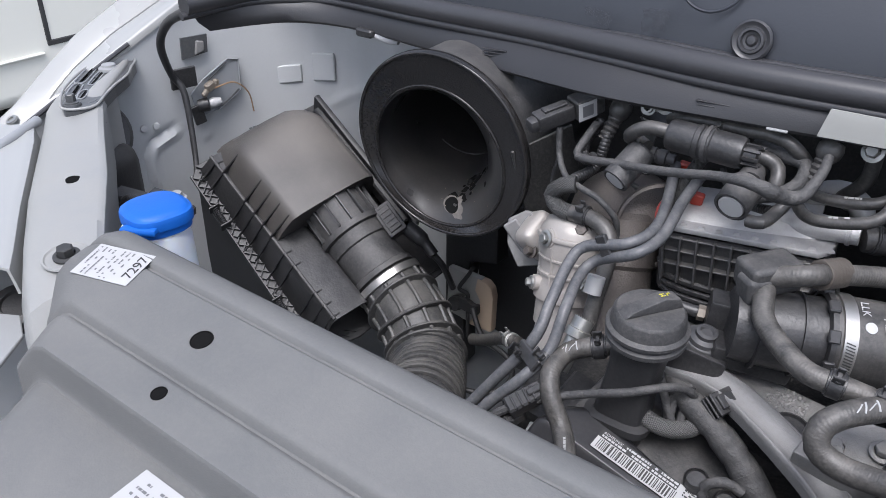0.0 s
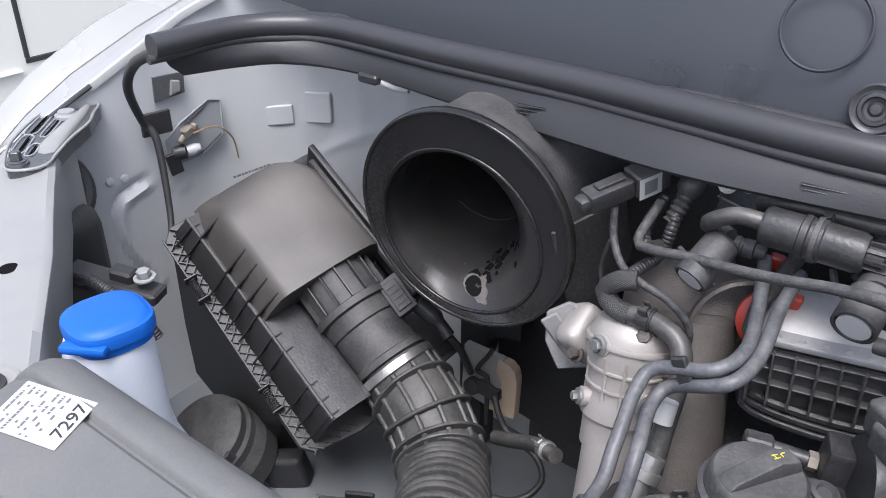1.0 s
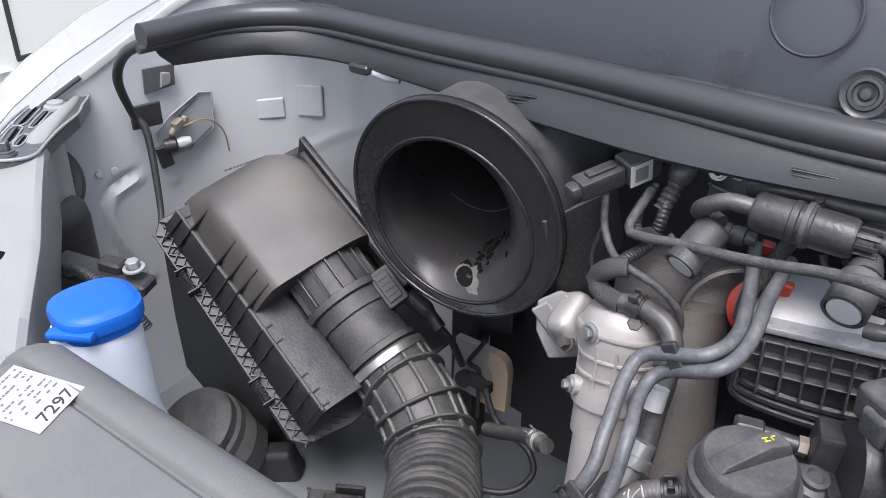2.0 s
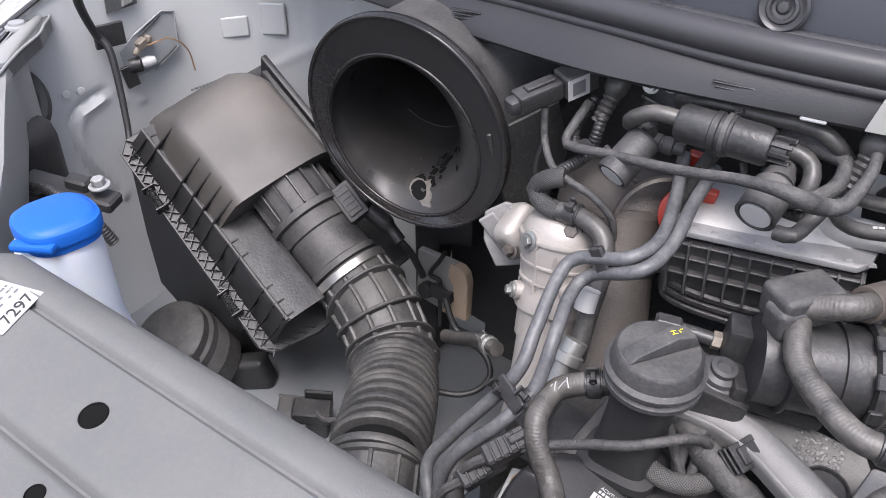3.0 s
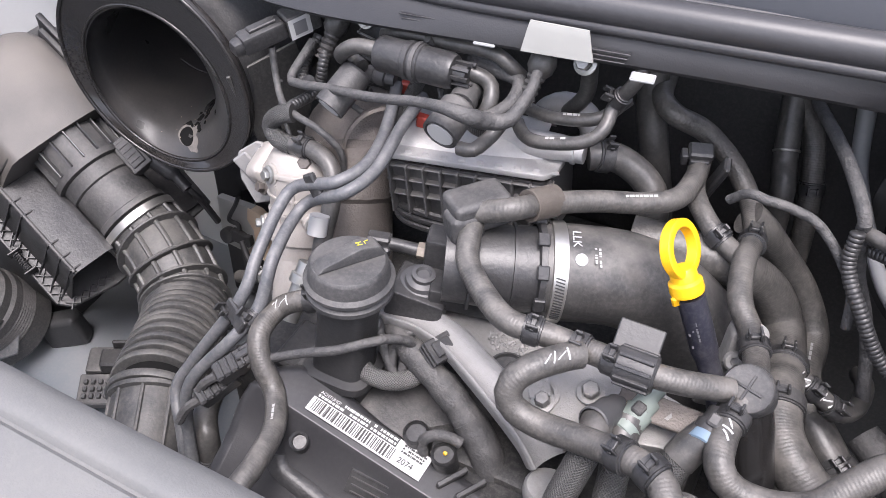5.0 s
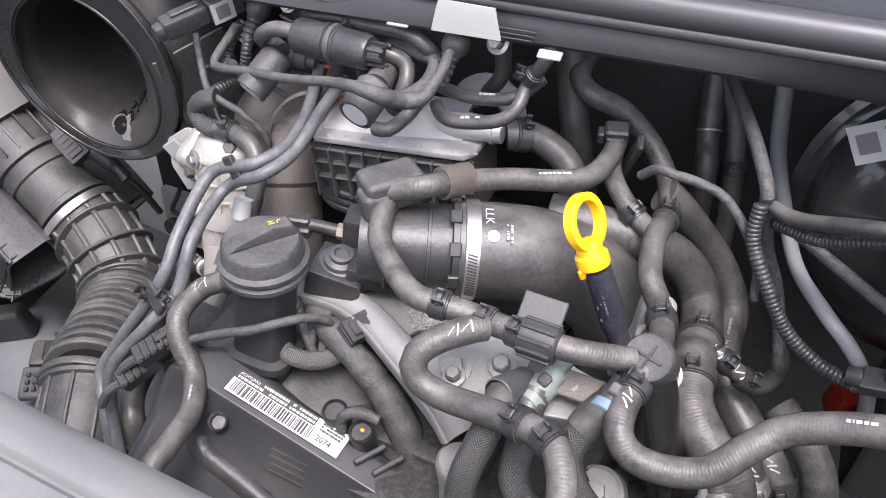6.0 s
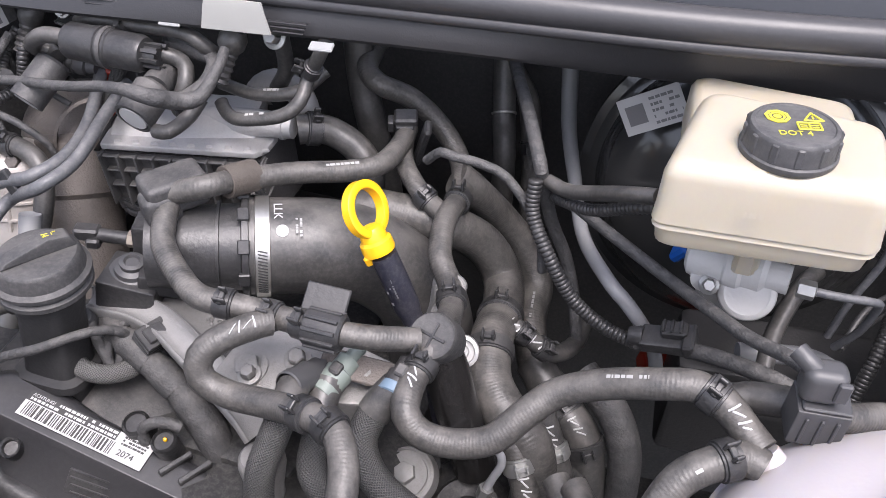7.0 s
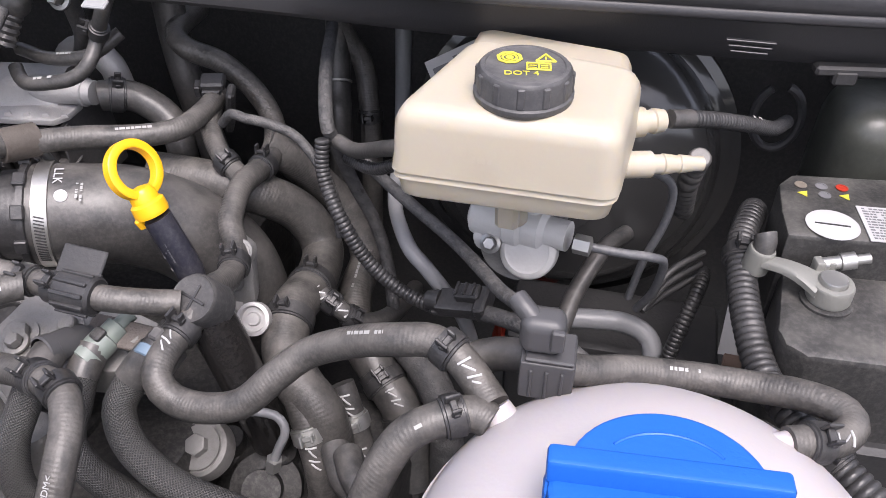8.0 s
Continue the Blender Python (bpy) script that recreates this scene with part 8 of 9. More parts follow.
box(bm, m @ pose(-0.005, 0.0, 0.033), (0.026, 0.020, 0.026), 0.007, 4)
box(bm, m @ pose(0.004, -0.010, 0.036), (0.008, 0.004, 0.016), 0.001, 1)
tube(bm, [m @ V((-0.010, 0, 0.040)), m @ V((-0.016, 0.004, 0.044)), m @ V((-0.022, 0.010, 0.046))], 0.0062, 10)
part("plug", bm, GREYPLUG, cn)
hose("overflow_hose", [(0.345, 0.624, 1.192), (0.359, 0.631, 1.187), (0.382, 0.646, 1.18), (0.413, 0.659, 1.173), (0.432, 0.664, 1.171), (0.457, 0.664, 1.173), (0.479, 0.661, 1.178), (0.497, 0.656, 1.181), (0.508, 0.65, 1.182), (0.511, 0.641, 1.181), (0.505, 0.631, 1.18), (0.495, 0.623, 1.182), (0.484, 0.617, 1.185), (0.474, 0.612, 1.186)], 0.0098, "ribbed rubber overflow hose curving round the tank", clips=(0.93,), prints=((0.36, 0.02),), marks=(0.88,))
hose("tank_hose", [(0.312, 0.588, 1.170), (0.300, 0.590, 1.172), (0.283, 0.580, 1.172), (0.264, 0.566, 1.164), (0.252, 0.548, 1.140), (0.246, 0.535, 1.11), (0.24, 0.52, 1.04), (0.24, 0.51, 0.95)], 0.0112, "thick rubber hose bending down from the tank", clips=(0.08,), prints=((0.14, 0.01),))
hose("tank_pipe", [(0.285, 0.64, 1.165), (0.30, 0.645, 1.17), (0.33, 0.64, 1.18)], 0.011, "dark pipe stub behind the tank sensor", "pipe", mat=RUBBER_PLAIN)
hose("lower_pipe", [(0.20, 0.62, 1.06), (0.215, 0.60, 1.06), (0.235, 0.59, 1.05), (0.25, 0.58, 1.0)], 0.011, "dark hose under the tank hose", mat=RUBBER_PLAIN)
hose("lower_pipe", [(0.185, 0.63, 1.05), (0.20, 0.61, 1.045), (0.22, 0.60, 1.035), (0.235, 0.59, 0.98)], 0.011, "dark hose under the tank hose", mat=RUBBER_PLAIN)

# battery
bt = thing("battery", (0.62, 0.78, 1.0), "dusty black car battery with round label and terminal", "battery")
bm = prism(B(), Matrix.Identity(4), [(0.470, 0.785), (0.80, 0.842), (0.785, 0.94), (0.474, 0.870), (0.464, 0.852), (0.466, 0.815)], 1.0, 1.208, 0.004, 2)
part("top_block", bm, BATTERY, bt)
bm = prism(B(), Matrix.Identity(4), [(0.471, 0.722), (0.476, 0.708), (0.490, 0.700), (0.82, 0.745), (0.80, 0.845), (0.474, 0.789)], 1.0, 1.176, 0.006, 2)
part("terminal_step", bm, BATTERY, bt)
bm = prism(B(), Matrix.Identity(4), [(0.480, 0.690), (0.83, 0.736), (0.82, 0.76), (0.474, 0.715)], 0.98, 1.105, 0.004, 1)
part("side_ledge", bm, BLACKMATT, bt)
bx = frame_of((0.468, 0.805, 1.2085), (0.32, 0.055, 0), (-0.17, 0.98, 0))
part("round_label", lathe(B(), bx @ V((0.032, -0.005, 0)), (0, 0, 1), [(0.0170, 0), (0.0185, 0.0006), (0, 0.0006)], 36), LABEL, bt, "white oval label")
bm = B()
box(bm, bx @ pose(0.032, -0.005, 0.0008, 0, 0, -4), (0.024, 0.0014, 0.0004), 0)
part("label_dash", bm, INK, bt)
bm = B()
box(bm, bx @ pose(0.088, 0.001, 0.0003), (0.068, 0.043, 0.0006), 0)
part("paper_label", bm, LABEL, bt, "white printed paper label")
part("print", print_bars(B(), bx @ pose(0.057, 0.020, 0.0008), 12, 0.060, 0.0033, 0.0019, 41, 0.9), GREYINK, bt)
for k, col in enumerate((BRASS, GREYINK, RED, YELLOWINK, GREYINK, YELLOWINK)):
    bm = lathe(B(), bx @ V((0.020 + 0.015 * (k % 3), 0.046 - 0.012 * (k // 3), 0)), (0, 0, 1), [(0.0046, 0), (0.0046, 0.0005), (0.0034, 0.0005), (0.0034, 0.0001), (0, 0.0001)], 24 if col is not YELLOWINK else 3)
    part("symbol", bm, col, bt)
tmn = thing("battery_clamp", (0.512, 0.755, 1.176), "grey lead battery clamp with bolt on the pole", "battery clamp")
part("pole_foot", lathe(B(), (0.503, 0.760, 1.1755), (0, 0, 1), [(0, 0), (0.0178, 0), (0.0178, 0.0025), (0.0160, 0.0032), (0, 0.0032)], 36), BATTERY, tmn)
bm = lathe(B(), (0.503, 0.760, 1.1785), (0, 0, 1), [(0.0088, 0), (0.0138, 0), (0.0150, 0.002), (0.0150, 0.0125), (0.0140, 0.0145), (0.0110, 0.0150), (0.0098, 0.0145)], 40)
for turn in (18, -10):
    box(bm, pose(0.503, 0.760, 1.188, 0, 0, turn) @ pose(-0.004, 0.017, 0.002), (0.007, 0.010, 0.018), 0.002, 2)
part("pole_ring", bm, LEAD, tmn)
part("pole", lathe(B(), (0.503, 0.760, 1.180), (0, 0, 1), [(0.0100, 0), (0.0096, 0.0150), (0.0088, 0.0165), (0, 0.0168)], 32), ZINC, tmn, "grey lead pole")
rows = []
for t in np.linspace(0, 1, 9):
    p = V((0.459, 0.779, 1.183)).lerp(V((0.497, 0.757, 1.1865)), t) + V((0, 0, 0.004 * math.sin(math.pi * t)))
    w = V((0.45, 0.87, 0)) * (0.0062 + 0.0055 * t * t)
    rows.append([p - w, p - w + V((0, 0, 0.0042)), p - w * 0.6 + V((0, 0, 0.0062)), p + w * 0.6 + V((0, 0, 0.0062)), p + w + V((0, 0, 0.0042)), p + w])
bm = loft(B(), rows, close=True)
part("arm", bm, LEAD, tmn, angle=60)
part("cable_crimp", lathe(B(), (0.4545, 0.783, 1.173), (0.12, -0.05, 1), [(0, 0), (0.0075, 0), (0.0098, 0.003), (0.0098, 0.020), (0.0088, 0.022), (0, 0.022)], 28), LEAD, tmn)
part("cable_end", tube(B(), [(0.4572, 0.782, 1.192), (0.4575, 0.784, 1.200), (0.456, 0.787, 1.204)], 0.0080, 14), RUBBER_PLAIN, tmn, "black cable end")
bm = lathe(B(), (0.507, 0.779, 1.197), (0.9, 0.25, 0.2), [(0, -0.012), (0.0048, -0.012), (0.0048, 0), (0.0062, 0.0005), (0.0062, 0.010), (0.0036, 0.011), (0.0036, 0.020), (0, 0.0205)], 12)
part("clamp_bolt", bm, ZINC, tmn)
hose("battery_conduit", [(0.455, 0.915, 1.12), (0.457, 0.895, 1.150), (0.453, 0.860, 1.170), (0.446, 0.815, 1.173), (0.449, 0.775, 1.167), (0.456, 0.737, 1.160), (0.468, 0.700, 1.152), (0.487, 0.668, 1.150), (0.515, 0.640, 1.145), (0.56, 0.61, 1.13), (0.62, 0.60, 1.09)], 0.0112, "fat corrugated black battery cable conduit", "cable conduit", wave=(0.0055, 0.0022), mat=PLASTIC, seg=18, clips=(0.32, 0.7))
hose("battery_conduit", [(0.43, 0.88, 1.09), (0.428, 0.85, 1.10), (0.42, 0.82, 1.08), (0.41, 0.80, 1.03)], 0.0065, "thin corrugated conduit beside the battery", "cable conduit", wave=(0.004, 0.0012), mat=PLASTIC)
tg = thing("paper_tag", (0.445, 0.765, 1.08), "white paper tag hanging by the battery", "paper tag")
bm = B()
box(bm, pose(0.459, 0.804, 1.096, -28, 4, 8), (0.020, 0.001, 0.042), 0)
part("paper", bm, LABEL, tg)
part("stub", box(B(), pose(0.462, 0.790, 1.070, -28, 4, 8), (0.016, 0.004, 0.020), 0.001, 1), RUST, tg, "rusty brown stub")
sp = thing("spare_reservoir", (0.58, 1.0, 1.1), "dark smoky plastic bottle behind the battery", "bottle")
bm = B()
box(bm, pose(0.585, 0.985, 1.16, 5, 0, 12), (0.17, 0.09, 0.16), 0.03, 4)
part("body", bm, SMOKY, sp)
part("cap", lathe(B(), (0.60, 0.975, 1.235), (0, -0.08, 1), [(0, 0), (0.030, 0), (0.030, 0.014), (0.026, 0.018), (0, 0.019)], 28), PLASTIC, sp)
ck = thing("cowl_catch", (0.52, 0.90, 1.27), "black plastic catch under the cowl", "catch")
bm = B()
box(bm, pose(0.505, 0.910, 1.281, 0, 0, 15), (0.070, 0.012, 0.008), 0.002, 1)
box(bm, pose(0.494, 0.905, 1.276, 0, 0, 15), (0.018, 0.010, 0.012), 0.002, 1)
part("body", bm, BLACKMATT, ck)

# pale tabs below the cowl
ct = thing("cowl_drain_tab", (-0.14, 0.80, 1.28), "pale plastic flap hanging below the cowl trim", "flap")
rows = [[(-0.164, 0.775, 1.334), (-0.115, 0.778, 1.334)], [(-0.166, 0.774, 1.326), (-0.113, 0.777, 1.326)], [(-0.171, 0.775, 1.306), (-0.109, 0.778, 1.308)]]
part("flap", slab(B(), rows, 0.002), PALE, ct)
for x in (-0.210, -0.070):
    ob = thing("cowl_tab", (x, 0.79, 1.30), "small pale tab under the cowl edge", "tab", "cowl tabs")
    bm = B()
    box(bm, pose(x, 0.789, 1.300, 18, 0, 6), (0.020, 0.010, 0.003), 0.001, 1)
    part("tab", bm, PALEGREY, ob)
dk = thing("cowl_clip", (-0.79, 0.85, 1.28), "dark clip with a white plug under the cowl", "clip")
bm = B()
box(bm, pose(-0.80, 0.852, 1.278, 0, 0, 0), (0.03, 0.02, 0.012), 0.003, 1)
part("clip", bm, PLASTIC, dk)
part("plug", lathe(B(), (-0.785, 0.855, 1.275), (1, 0.2, -0.15), [(0, 0), (0.006, 0), (0.007, 0.02), (0.004, 0.035), (0, 0.035)], 14), LABEL, dk)

# far hoses against the bulkhead
hose("bulkhead_hose", [(0.026, 1.04, 1.31), (0.028, 1.025, 1.22), (0.037, 0.998, 1.150), (0.046, 0.975, 1.11), (0.05, 0.96, 0.98)], 0.0125, "dark upright hose with a bright ring at the bulkhead", mat=RUBBER_PLAIN, seg=18)
part("ring", lathe(B(), (0.0368, 0.999, 1.152), (-0.2, 0.55, 0.8), [(0.0125, 0), (0.0138, 0.0004), (0.0138, 0.0022), (0.0125, 0.0026)], 28), STEEL, bpy.data.objects["bulkhead_hose"], "bright steel ring")
hose("bulkhead_hose", [(0.025, 1.02, 1.24), (0.036, 1.022, 1.199), (0.055, 1.022, 1.168), (0.066, 1.008, 1.137), (0.075, 0.99, 1.08), (0.08, 0.97, 0.98)], 0.0115, "dark upright ribbed hose at the bulkhead", clips=(0.5,))

# injection pump corner
ip = thing("hex_plug", (0.062, 0.64, 0.97), "grey hexagon plug on a round flange", "plug")
part("flange", lathe(B(), (0.062, 0.640, 0.985), (-0.1, -0.5, 0.85), [(0, 0), (0.024, 0), (0.026, 0.004), (0.024, 0.016), (0.021, 0.018), (0.021, 0.0165), (0.019, 0.0165), (0.019, 0.019), (0, 0.019)], 40), ALU_DULL, ip)
part("hexagon", lathe(B(), (0.0605, 0.632, 1.0), (-0.1, -0.5, 0.85), [(0, 0), (0.0095, 0), (0.0095, 0.009), (0.0080, 0.010), (0, 0.010)], 6), ALU_DULL, ip)
pk = thing("pump_housing", (0.11, 0.66, 0.92), "dark pump housing with a bent steel pipe", "pump")
part("body", lathe(B(), (0.105, 0.665, 0.93), (0.2, -0.6, 0.7), [(0, 0), (0.045, 0), (0.045, 0.02), (0.03, 0.035), (0.03, 0.05), (0.016, 0.055), (0.016, 0.07), (0, 0.07)], 32), MURK, pk)
part("pipe", tube(B(), [(0.085, 0.635, 1.045), (0.106, 0.632, 1.058), (0.118, 0.635, 1.060), (0.131, 0.640, 1.055), (0.139, 0.638, 1.049), (0.140, 0.635, 1.040), (0.135, 0.632, 1.027), (0.127, 0.628, 1.0)], 0.0036, 10), PIPE_LIGHT, pk)
part("pipe_nut", lathe(B(), (0.131, 0.630, 1.015), (-0.2, -0.1, -1), [(0, 0), (0.0065, 0), (0.0065, 0.012), (0, 0.012)], 6), ZINC, pk)
ew = thing("alloy_elbow", (0.05, 0.70, 1.0), "cast alloy elbow with a round plug beside the dipstick", "casting")
bm = prism(B(), frame_of((0.055, 0.715, 1.105), (0.9, 0.3, -0.3), (0.2, 0.2, 1)), [(-0.006, -0.05), (0.020, -0.045), (0.028, -0.012), (0.020, 0.016), (0.016, 0.036), (0.0, 0.044), (-0.010, 0.030), (-0.004, 0.0)], -0.022, 0.0, 0.005, 2)
for a0, b0, r0 in ((0.008, 0.034, 0.010), (0.014, -0.028, 0.013), (0.006, 0.004, 0.009)):
    lathe(bm, frame_of((0.055, 0.715, 1.105), (0.9, 0.3, -0.3), (0.2, 0.2, 1)) @ V((a0, b0, -0.004)), (0.1, -0.75, 0.6), [(0, 0), (r0, 0), (r0, 0.010), (r0 * 0.8, 0.012), (r0 * 0.4, 0.012), (r0 * 0.35, 0.008), (0, 0.008)], 20)
part("body", bm, ALU_DULL, ew)
part("plug", lathe(B(), (0.0845, 0.706, 1.085), (0.1, -0.75, 0.6), [(0, 0), (0.014, 0), (0.014, 0.008), (0.011, 0.009), (0.010, 0.005), (0.006, 0.005), (0.005, 0.008), (0, 0.008)], 28), ALU, ew)


# ---- small things ----
hose("elbow_hose", [(-0.350, 0.598, 1.030), (-0.368, 0.588, 1.010), (-0.384, 0.572, 0.988), (-0.382, 0.550, 0.974), (-0.368, 0.532, 0.968), (-0.362, 0.525, 0.94), (-0.36, 0.52, 0.88)], 0.012, "black rubber elbow hose beside the engine cover", mat=RUBBER_PLAIN, clips=(0.12, 0.72))
hose("small_hose", [(-0.585, 0.82, 0.865), (-0.559, 0.811, 0.880), (-0.510, 0.785, 0.920), (-0.468, 0.759, 0.946)], 0.009, "small ribbed hose below the bell duct", clips=(0.85,), clip_mat=ZINC)
hose("wire_loop", [(-0.624, 0.873, 0.876), (-0.610, 0.866, 0.855), (-0.593, 0.862, 0.838), (-0.550, 0.852, 0.835), (-0.532, 0.846, 0.825), (-0.525, 0.838, 0.811), (-0.532, 0.821, 0.797), (-0.548, 0.804, 0.792), (-0.570, 0.791, 0.794), (-0.60, 0.78, 0.80)], 0.0042, "thin black wire loop hanging low", "cable", mat=BLACKMATT)
fc = thing("floor_connector", (-0.751, 0.706, 0.66), "black plastic connector lying on the painted floor", "connector")
bm = B()
box(bm, pose(-0.751, 0.706, 0.705, 10, 5, 35), (0.075, 0.045, 0.05), 0.006, 2)
part("shell", bm, PLASTIC_MATT, fc)
bm = B()
box(bm, pose(-0.728, 0.702, 0.735, 10, 5, 35), (0.055, 0.030, 0.024), 0.003, 1)
box(bm, pose(-0.733, 0.722, 0.742, 10, 5, 35), (0.040, 0.006, 0.034), 0.002, 1)
part("cover", bm, PLASTIC, fc)
bm = B()
box(bm, pose(-0.735, 0.656, 0.712, 18, 5, 35), (0.050, 0.048, 0.014), 0.002, 1)
part("socket", bm, PLASTIC_MATT, fc)
for k in range(4):
    for j in range(3):
        part("pin_cell", box(B(), pose(-0.735, 0.656, 0.712, 18, 5, 35) @ pose(-0.015 + 0.010 * k, -0.012 + 0.011 * j, 0.009), (0.006, 0.007, 0.006), 0.001, 1), PLASTIC, fc)
part("wire", tube(B(), [(-0.715, 0.700, 0.742), (-0.690, 0.690, 0.752), (-0.665, 0.700, 0.760), (-0.640, 0.72, 0.75)], 0.004, 8), TAPE, fc)
for p in ((-0.826, 0.729, 0.672), (-0.70, 0.80, 0.668)):
    ob = thing("floor_stud", p, "small metal stud standing on the painted floor", "stud", "floor studs")
    part("shaft", lathe(B(), p, (0.1, 0.05, 1), [(0, 0), (0.006, 0), (0.006, 0.004), (0.003, 0.005), (0.003, 0.018), (0, 0.018)], 12), ZINC, ob)

ft = thing("filter_box_foot", (-0.885, 0.726, 0.67), "black rubber foot under the air filter box", "rubber foot")
bm = B()
box(bm, pose(-0.884, 0.728, 0.705, 6, -12, 30), (0.066, 0.034, 0.060), 0.010, 3)
part("block", bm, BLACKMATT, ft)

# crowded space under the cowl
cb = thing("bulkhead_bracket", (-0.355, 0.84, 1.25), "black sheet bracket with a bright edge and nut", "bracket")
bm = B()
box(bm, pose(-0.350, 0.836, 1.262, 20, 18, 10), (0.034, 0.026, 0.003), 0.001, 1)
box(bm, pose(-0.362, 0.845, 1.245, 80, 10, 10), (0.020, 0.040, 0.003), 0.001, 1)
part("sheet", bm, FIREWALL, cb)
# thin zinc-coloured strip along the bracket's front edge
part("bright_edge", tube(B(), [(-0.366, 0.823, 1.264), (-0.350, 0.822, 1.261), (-0.336, 0.824, 1.256)], 0.0011, 6), ZINC, cb)
part("nut", lathe(B(), (-0.362, 0.834, 1.272), (0.1, -0.85, 0.4), [(0.0050, 0), (0.0085, 0.0005), (0.0085, 0.003), (0.0062, 0.0035), (0.0062, 0.008), (0.0040, 0.0082), (0.0038, 0.002)], 18), ZINC, cb)
gp = thing("injector_plug", (-0.325, 0.80, 1.22), "dark grey injector plug with white mark", "plug")
bm = B()
lathe(bm, (-0.340, 0.798, 1.236), (1, 0.1, -0.05), [(0, 0), (0.0075, 0), (0.0085, 0.001), (0.0085, 0.008), (0.0075, 0.0085), (0.0075, 0.011), (0.0085, 0.0115), (0.0085, 0.020), (0.006, 0.021), (0.006, 0.030), (0, 0.030)], 18)
part("shell", bm, GREYPLUG, gp)
bm = B()
box(bm, pose(-0.337, 0.788, 1.222, 30, 0, 5), (0.012, 0.010, 0.010), 0.0015, 1)
part("tag", bm, PLASTIC, gp)
for k in range(3):
    part("print_bar", box(B(), pose(-0.337, 0.7826, 1.2215 + 0.0024 * k - 0.002, 30, 0, 5) @ pose(0, 0, 0), (0.009, 0.0012, 0.0012), 0), LABEL, gp)
hose("corrugated_conduit", [(-0.282, 0.806, 1.245), (-0.288, 0.800, 1.232), (-0.296, 0.795, 1.211), (-0.304, 0.788, 1.190), (-0.306, 0.785, 1.165)], 0.0068, "criss-cross woven black conduit between the pipes", "cable conduit", mat=BRAID)
hose("corrugated_conduit", [(-0.186, 0.765, 1.228), (-0.200, 0.772, 1.222), (-0.212, 0.780, 1.218), (-0.222, 0.79, 1.214)], 0.0052, "short corrugated conduit below the vacuum hoses", "cable conduit", wave=(0.0035, 0.001), mat=PLASTIC)
for p in ((-0.303, 0.812, 1.224), (-0.280, 0.802, 1.198)):
    ob = thing("red_lock", p, "small red plastic connector lock", "connector", "red locks")
    bm = B()
    box(bm, pose(*p, 20, 10, 15), (0.013, 0.008, 0.016), 0.0015, 1)
    part("lock", bm, RED, ob)
ep = thing("egr_pipe", (-0.155, 0.86, 1.15), "bare metal exhaust gas pipe elbow behind the hoses", "pipe")
part("tube", tube(B(), [(-0.188, 0.865, 1.175), (-0.182, 0.862, 1.198), (-0.172, 0.860, 1.213), (-0.157, 0.860, 1.221), (-0.142, 0.860, 1.219), (-0.130, 0.862, 1.206), (-0.126, 0.865, 1.18)], 0.0125, 20), ALU, ep)
part("collar", lathe(B(), (-0.146, 0.860, 1.220), (1, 0, -0.25), [(0.0125, 0), (0.0148, 0.0006), (0.0148, 0.006), (0.0125, 0.0066)], 24), ZINC, ep)
for pts, rr in (([(-0.255, 0.79, 1.245), (-0.248, 0.785, 1.232), (-0.236, 0.79, 1.222)], 0.003), ([(-0.240, 0.80, 1.24), (-0.226, 0.79, 1.232), (-0.206, 0.785, 1.230)], 0.0026), ([(-0.385, 0.80, 1.215), (-0.362, 0.79, 1.205), (-0.345, 0.792, 1.195)], 0.003), ([(-0.262, 0.815, 1.262), (-0.262, 0.806, 1.272), (-0.268, 0.790, 1.290)], 0.0035)):
    hose("thin_cable", pts, rr, "thin dark cable among the injectors", "cable", mat=TAPE, group="injector cables")
vs = bpy.data.objects["vacuum_valve"]
part("strap", lathe(B(), (-0.272, 0.777, 1.272), (1, 0.02, -0.02), [(0.0166, 0), (0.0188, 0.0004), (0.0188, 0.0045), (0.0166, 0.005)], 32), PLASTIC_MATT, vs)

# cast detail on the turbocharger
tb = bpy.data.objects["turbocharger"]
TD = V((0.06, -0.30, -1.0)).normalized()
TB0 = V((-0.402, 0.768, 1.150))
part("clamp_band", lathe(B(), TB0 + TD * 0.020, TD, [(0.0400, 0), (0.0432, 0.0008), (0.0440, 0.0035), (0.0432, 0.0062), (0.0400, 0.007)], 40), STAINED, tb)
TS = TD.cross(V((0, -1, 0))).normalized()
TF = TS.cross(TD).normalized()
if TF.y > 0:
    TF = -TF
for a, h, r in ((0.35, 0.024, 0.006), (-0.9, 0.070, 0.0055), (0.75, 0.082, 0.005)):
    o = (TF * math.cos(a) + TS * math.sin(a)).normalized()
    bm = lathe(B(), TB0 + TD * h + o * 0.030, o, [(0, 0), (r * 1.9, 0), (r * 1.9, 0.011), (r * 1.4, 0.0125), (0, 0.0125)], 20)
    part("boss", bm, STAINED, tb)
    bm = B()
    bolt(bm, TB0 + TD * h + o * 0.0425, o, r, 0.004)
    part("boss_bolt", bm, ZINC, tb)
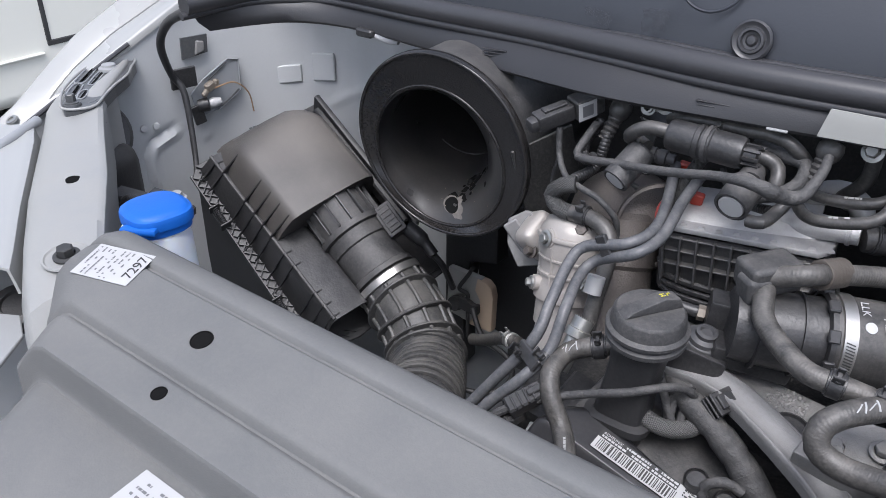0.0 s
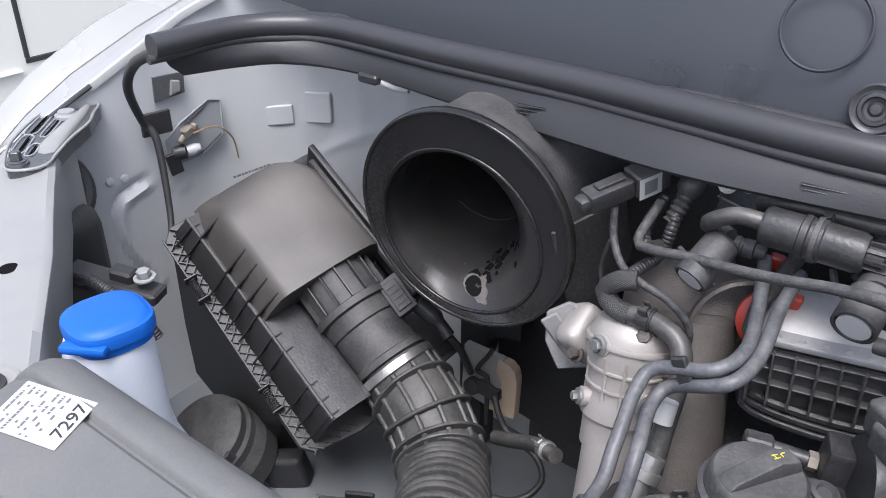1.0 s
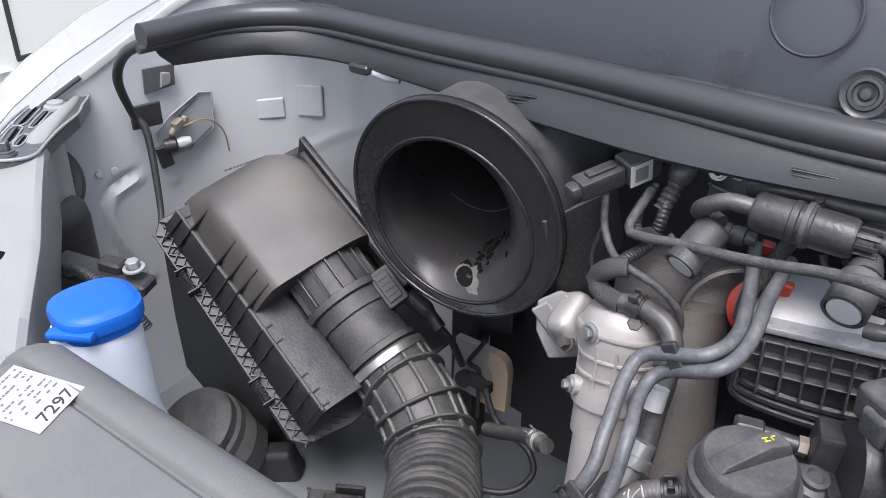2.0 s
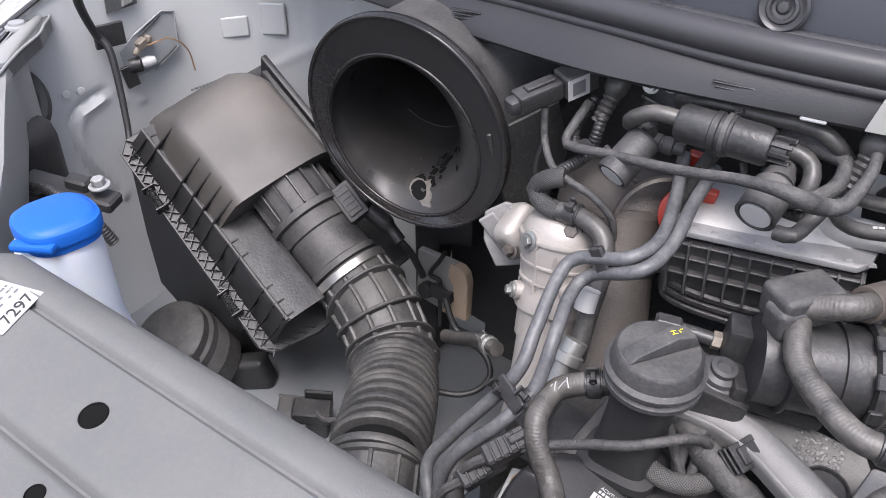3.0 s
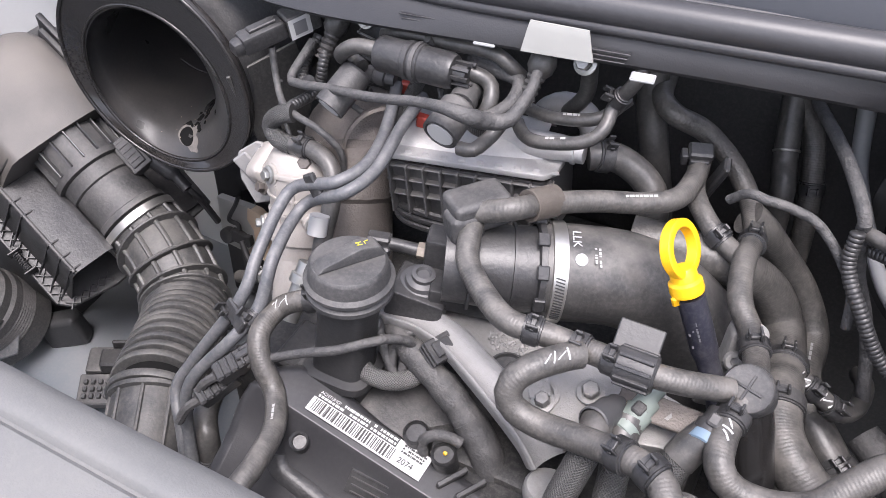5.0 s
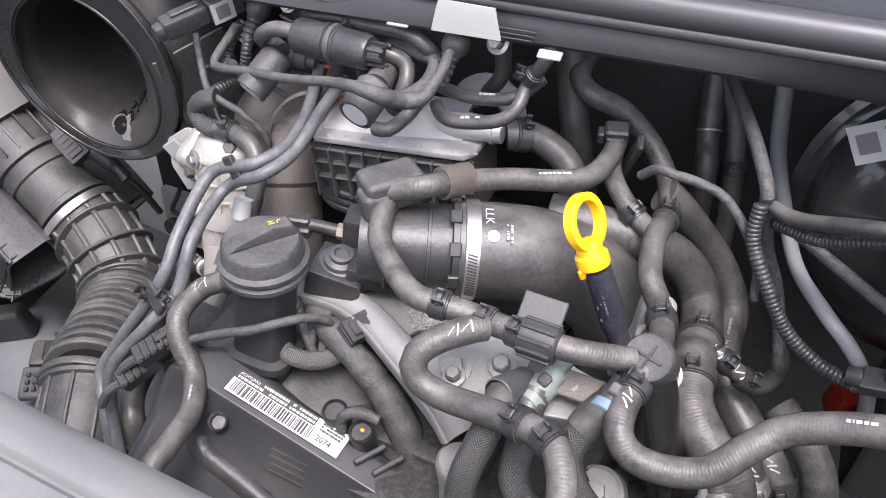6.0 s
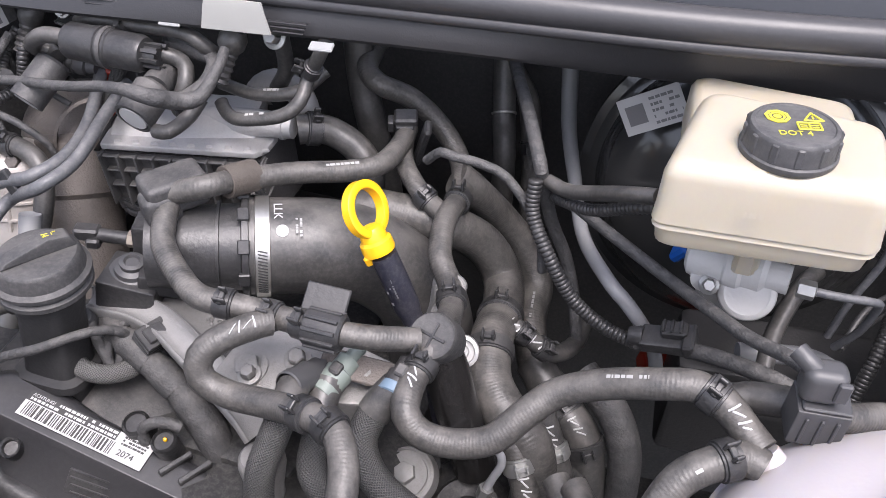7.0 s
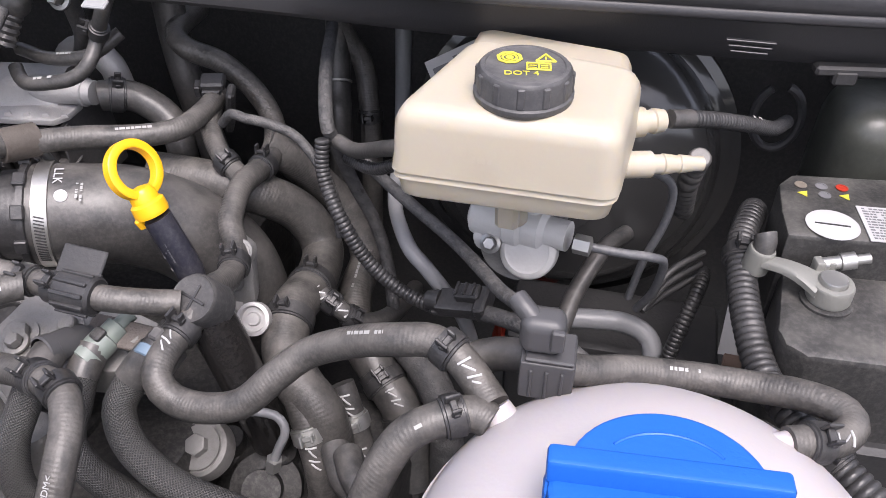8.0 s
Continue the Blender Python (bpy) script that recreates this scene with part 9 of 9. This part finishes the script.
for a in (-0.35, 0.15, 1.2):
    o = (TF * math.cos(a) + TS * math.sin(a)).normalized()
    part("cast_web", tube(B(), [TB0 + TD * 0.034 + o * 0.0395, TB0 + TD * 0.055 + o * 0.0355, TB0 + TD * 0.080 + o * 0.0345], 0.0022, 8), STAINED, tb)
part("cast_mark", print_bars(B(), frame_of(TB0 + TD * 0.066 + TF * 0.0375, TS, TD) @ pose(-0.008, 0.002, 0.0), 2, 0.016, 0.004, 0.0022, 17), STAINED, tb)
# wires hanging beside the bell duct
hose("thin_cable", [(-0.452, 0.800, 1.20), (-0.462, 0.806, 1.165), (-0.455, 0.805, 1.140), (-0.437, 0.790, 1.125), (-0.425, 0.775, 1.11)], 0.0024, "thin black wire hanging beside the bell duct", "cable", mat=TAPE)

# plugs lying between the grey pipes and the engine cover
for p, turn in (((-0.326, 0.548, 1.066), 52), ((-0.342, 0.536, 1.040), 58)):
    ob = thing("loom_connector", p, "black ribbed plastic loom connector beside the pipes", "connector", "loom connectors")
    m = pose(*p, 18, -24, turn)
    part("shell", box(B(), m, (0.040, 0.019, 0.016), 0.002, 1), BLACKMATT, ob)
    for k in range(4):
        part("rib", box(B(), m @ pose(-0.012 + 0.007 * k, -0.0015, 0.0085), (0.0022, 0.017, 0.004), 0.0006, 1), PLASTIC, ob)
    part("latch", box(B(), m @ pose(0.012, 0, 0.0095), (0.016, 0.007, 0.004), 0.001, 1), PLASTIC, ob)
    part("wire", tube(B(), [m @ V((-0.019, 0, 0)), m @ V((-0.034, 0.003, -0.004)), m @ V((-0.05, 0.004, -0.018))], 0.0045, 8), TAPE, ob)
nt = thing("copper_nut", (-0.312, 0.552, 1.028), "copper-coloured nut on a pale bracket", "bolt")
part("plate", prism(B(), pose(-0.312, 0.552, 1.024, 10, -8, 30), [(-0.022, -0.016), (0.018, -0.020), (0.026, 0.006), (-0.008, 0.018)], -0.002, 0.001, 0.001, 1), PALEGREY, nt)
part("nut", bolt(B(), (-0.312, 0.552, 1.026), (0, -0.3, 1), 0.006, 0.006), COPPER, nt)
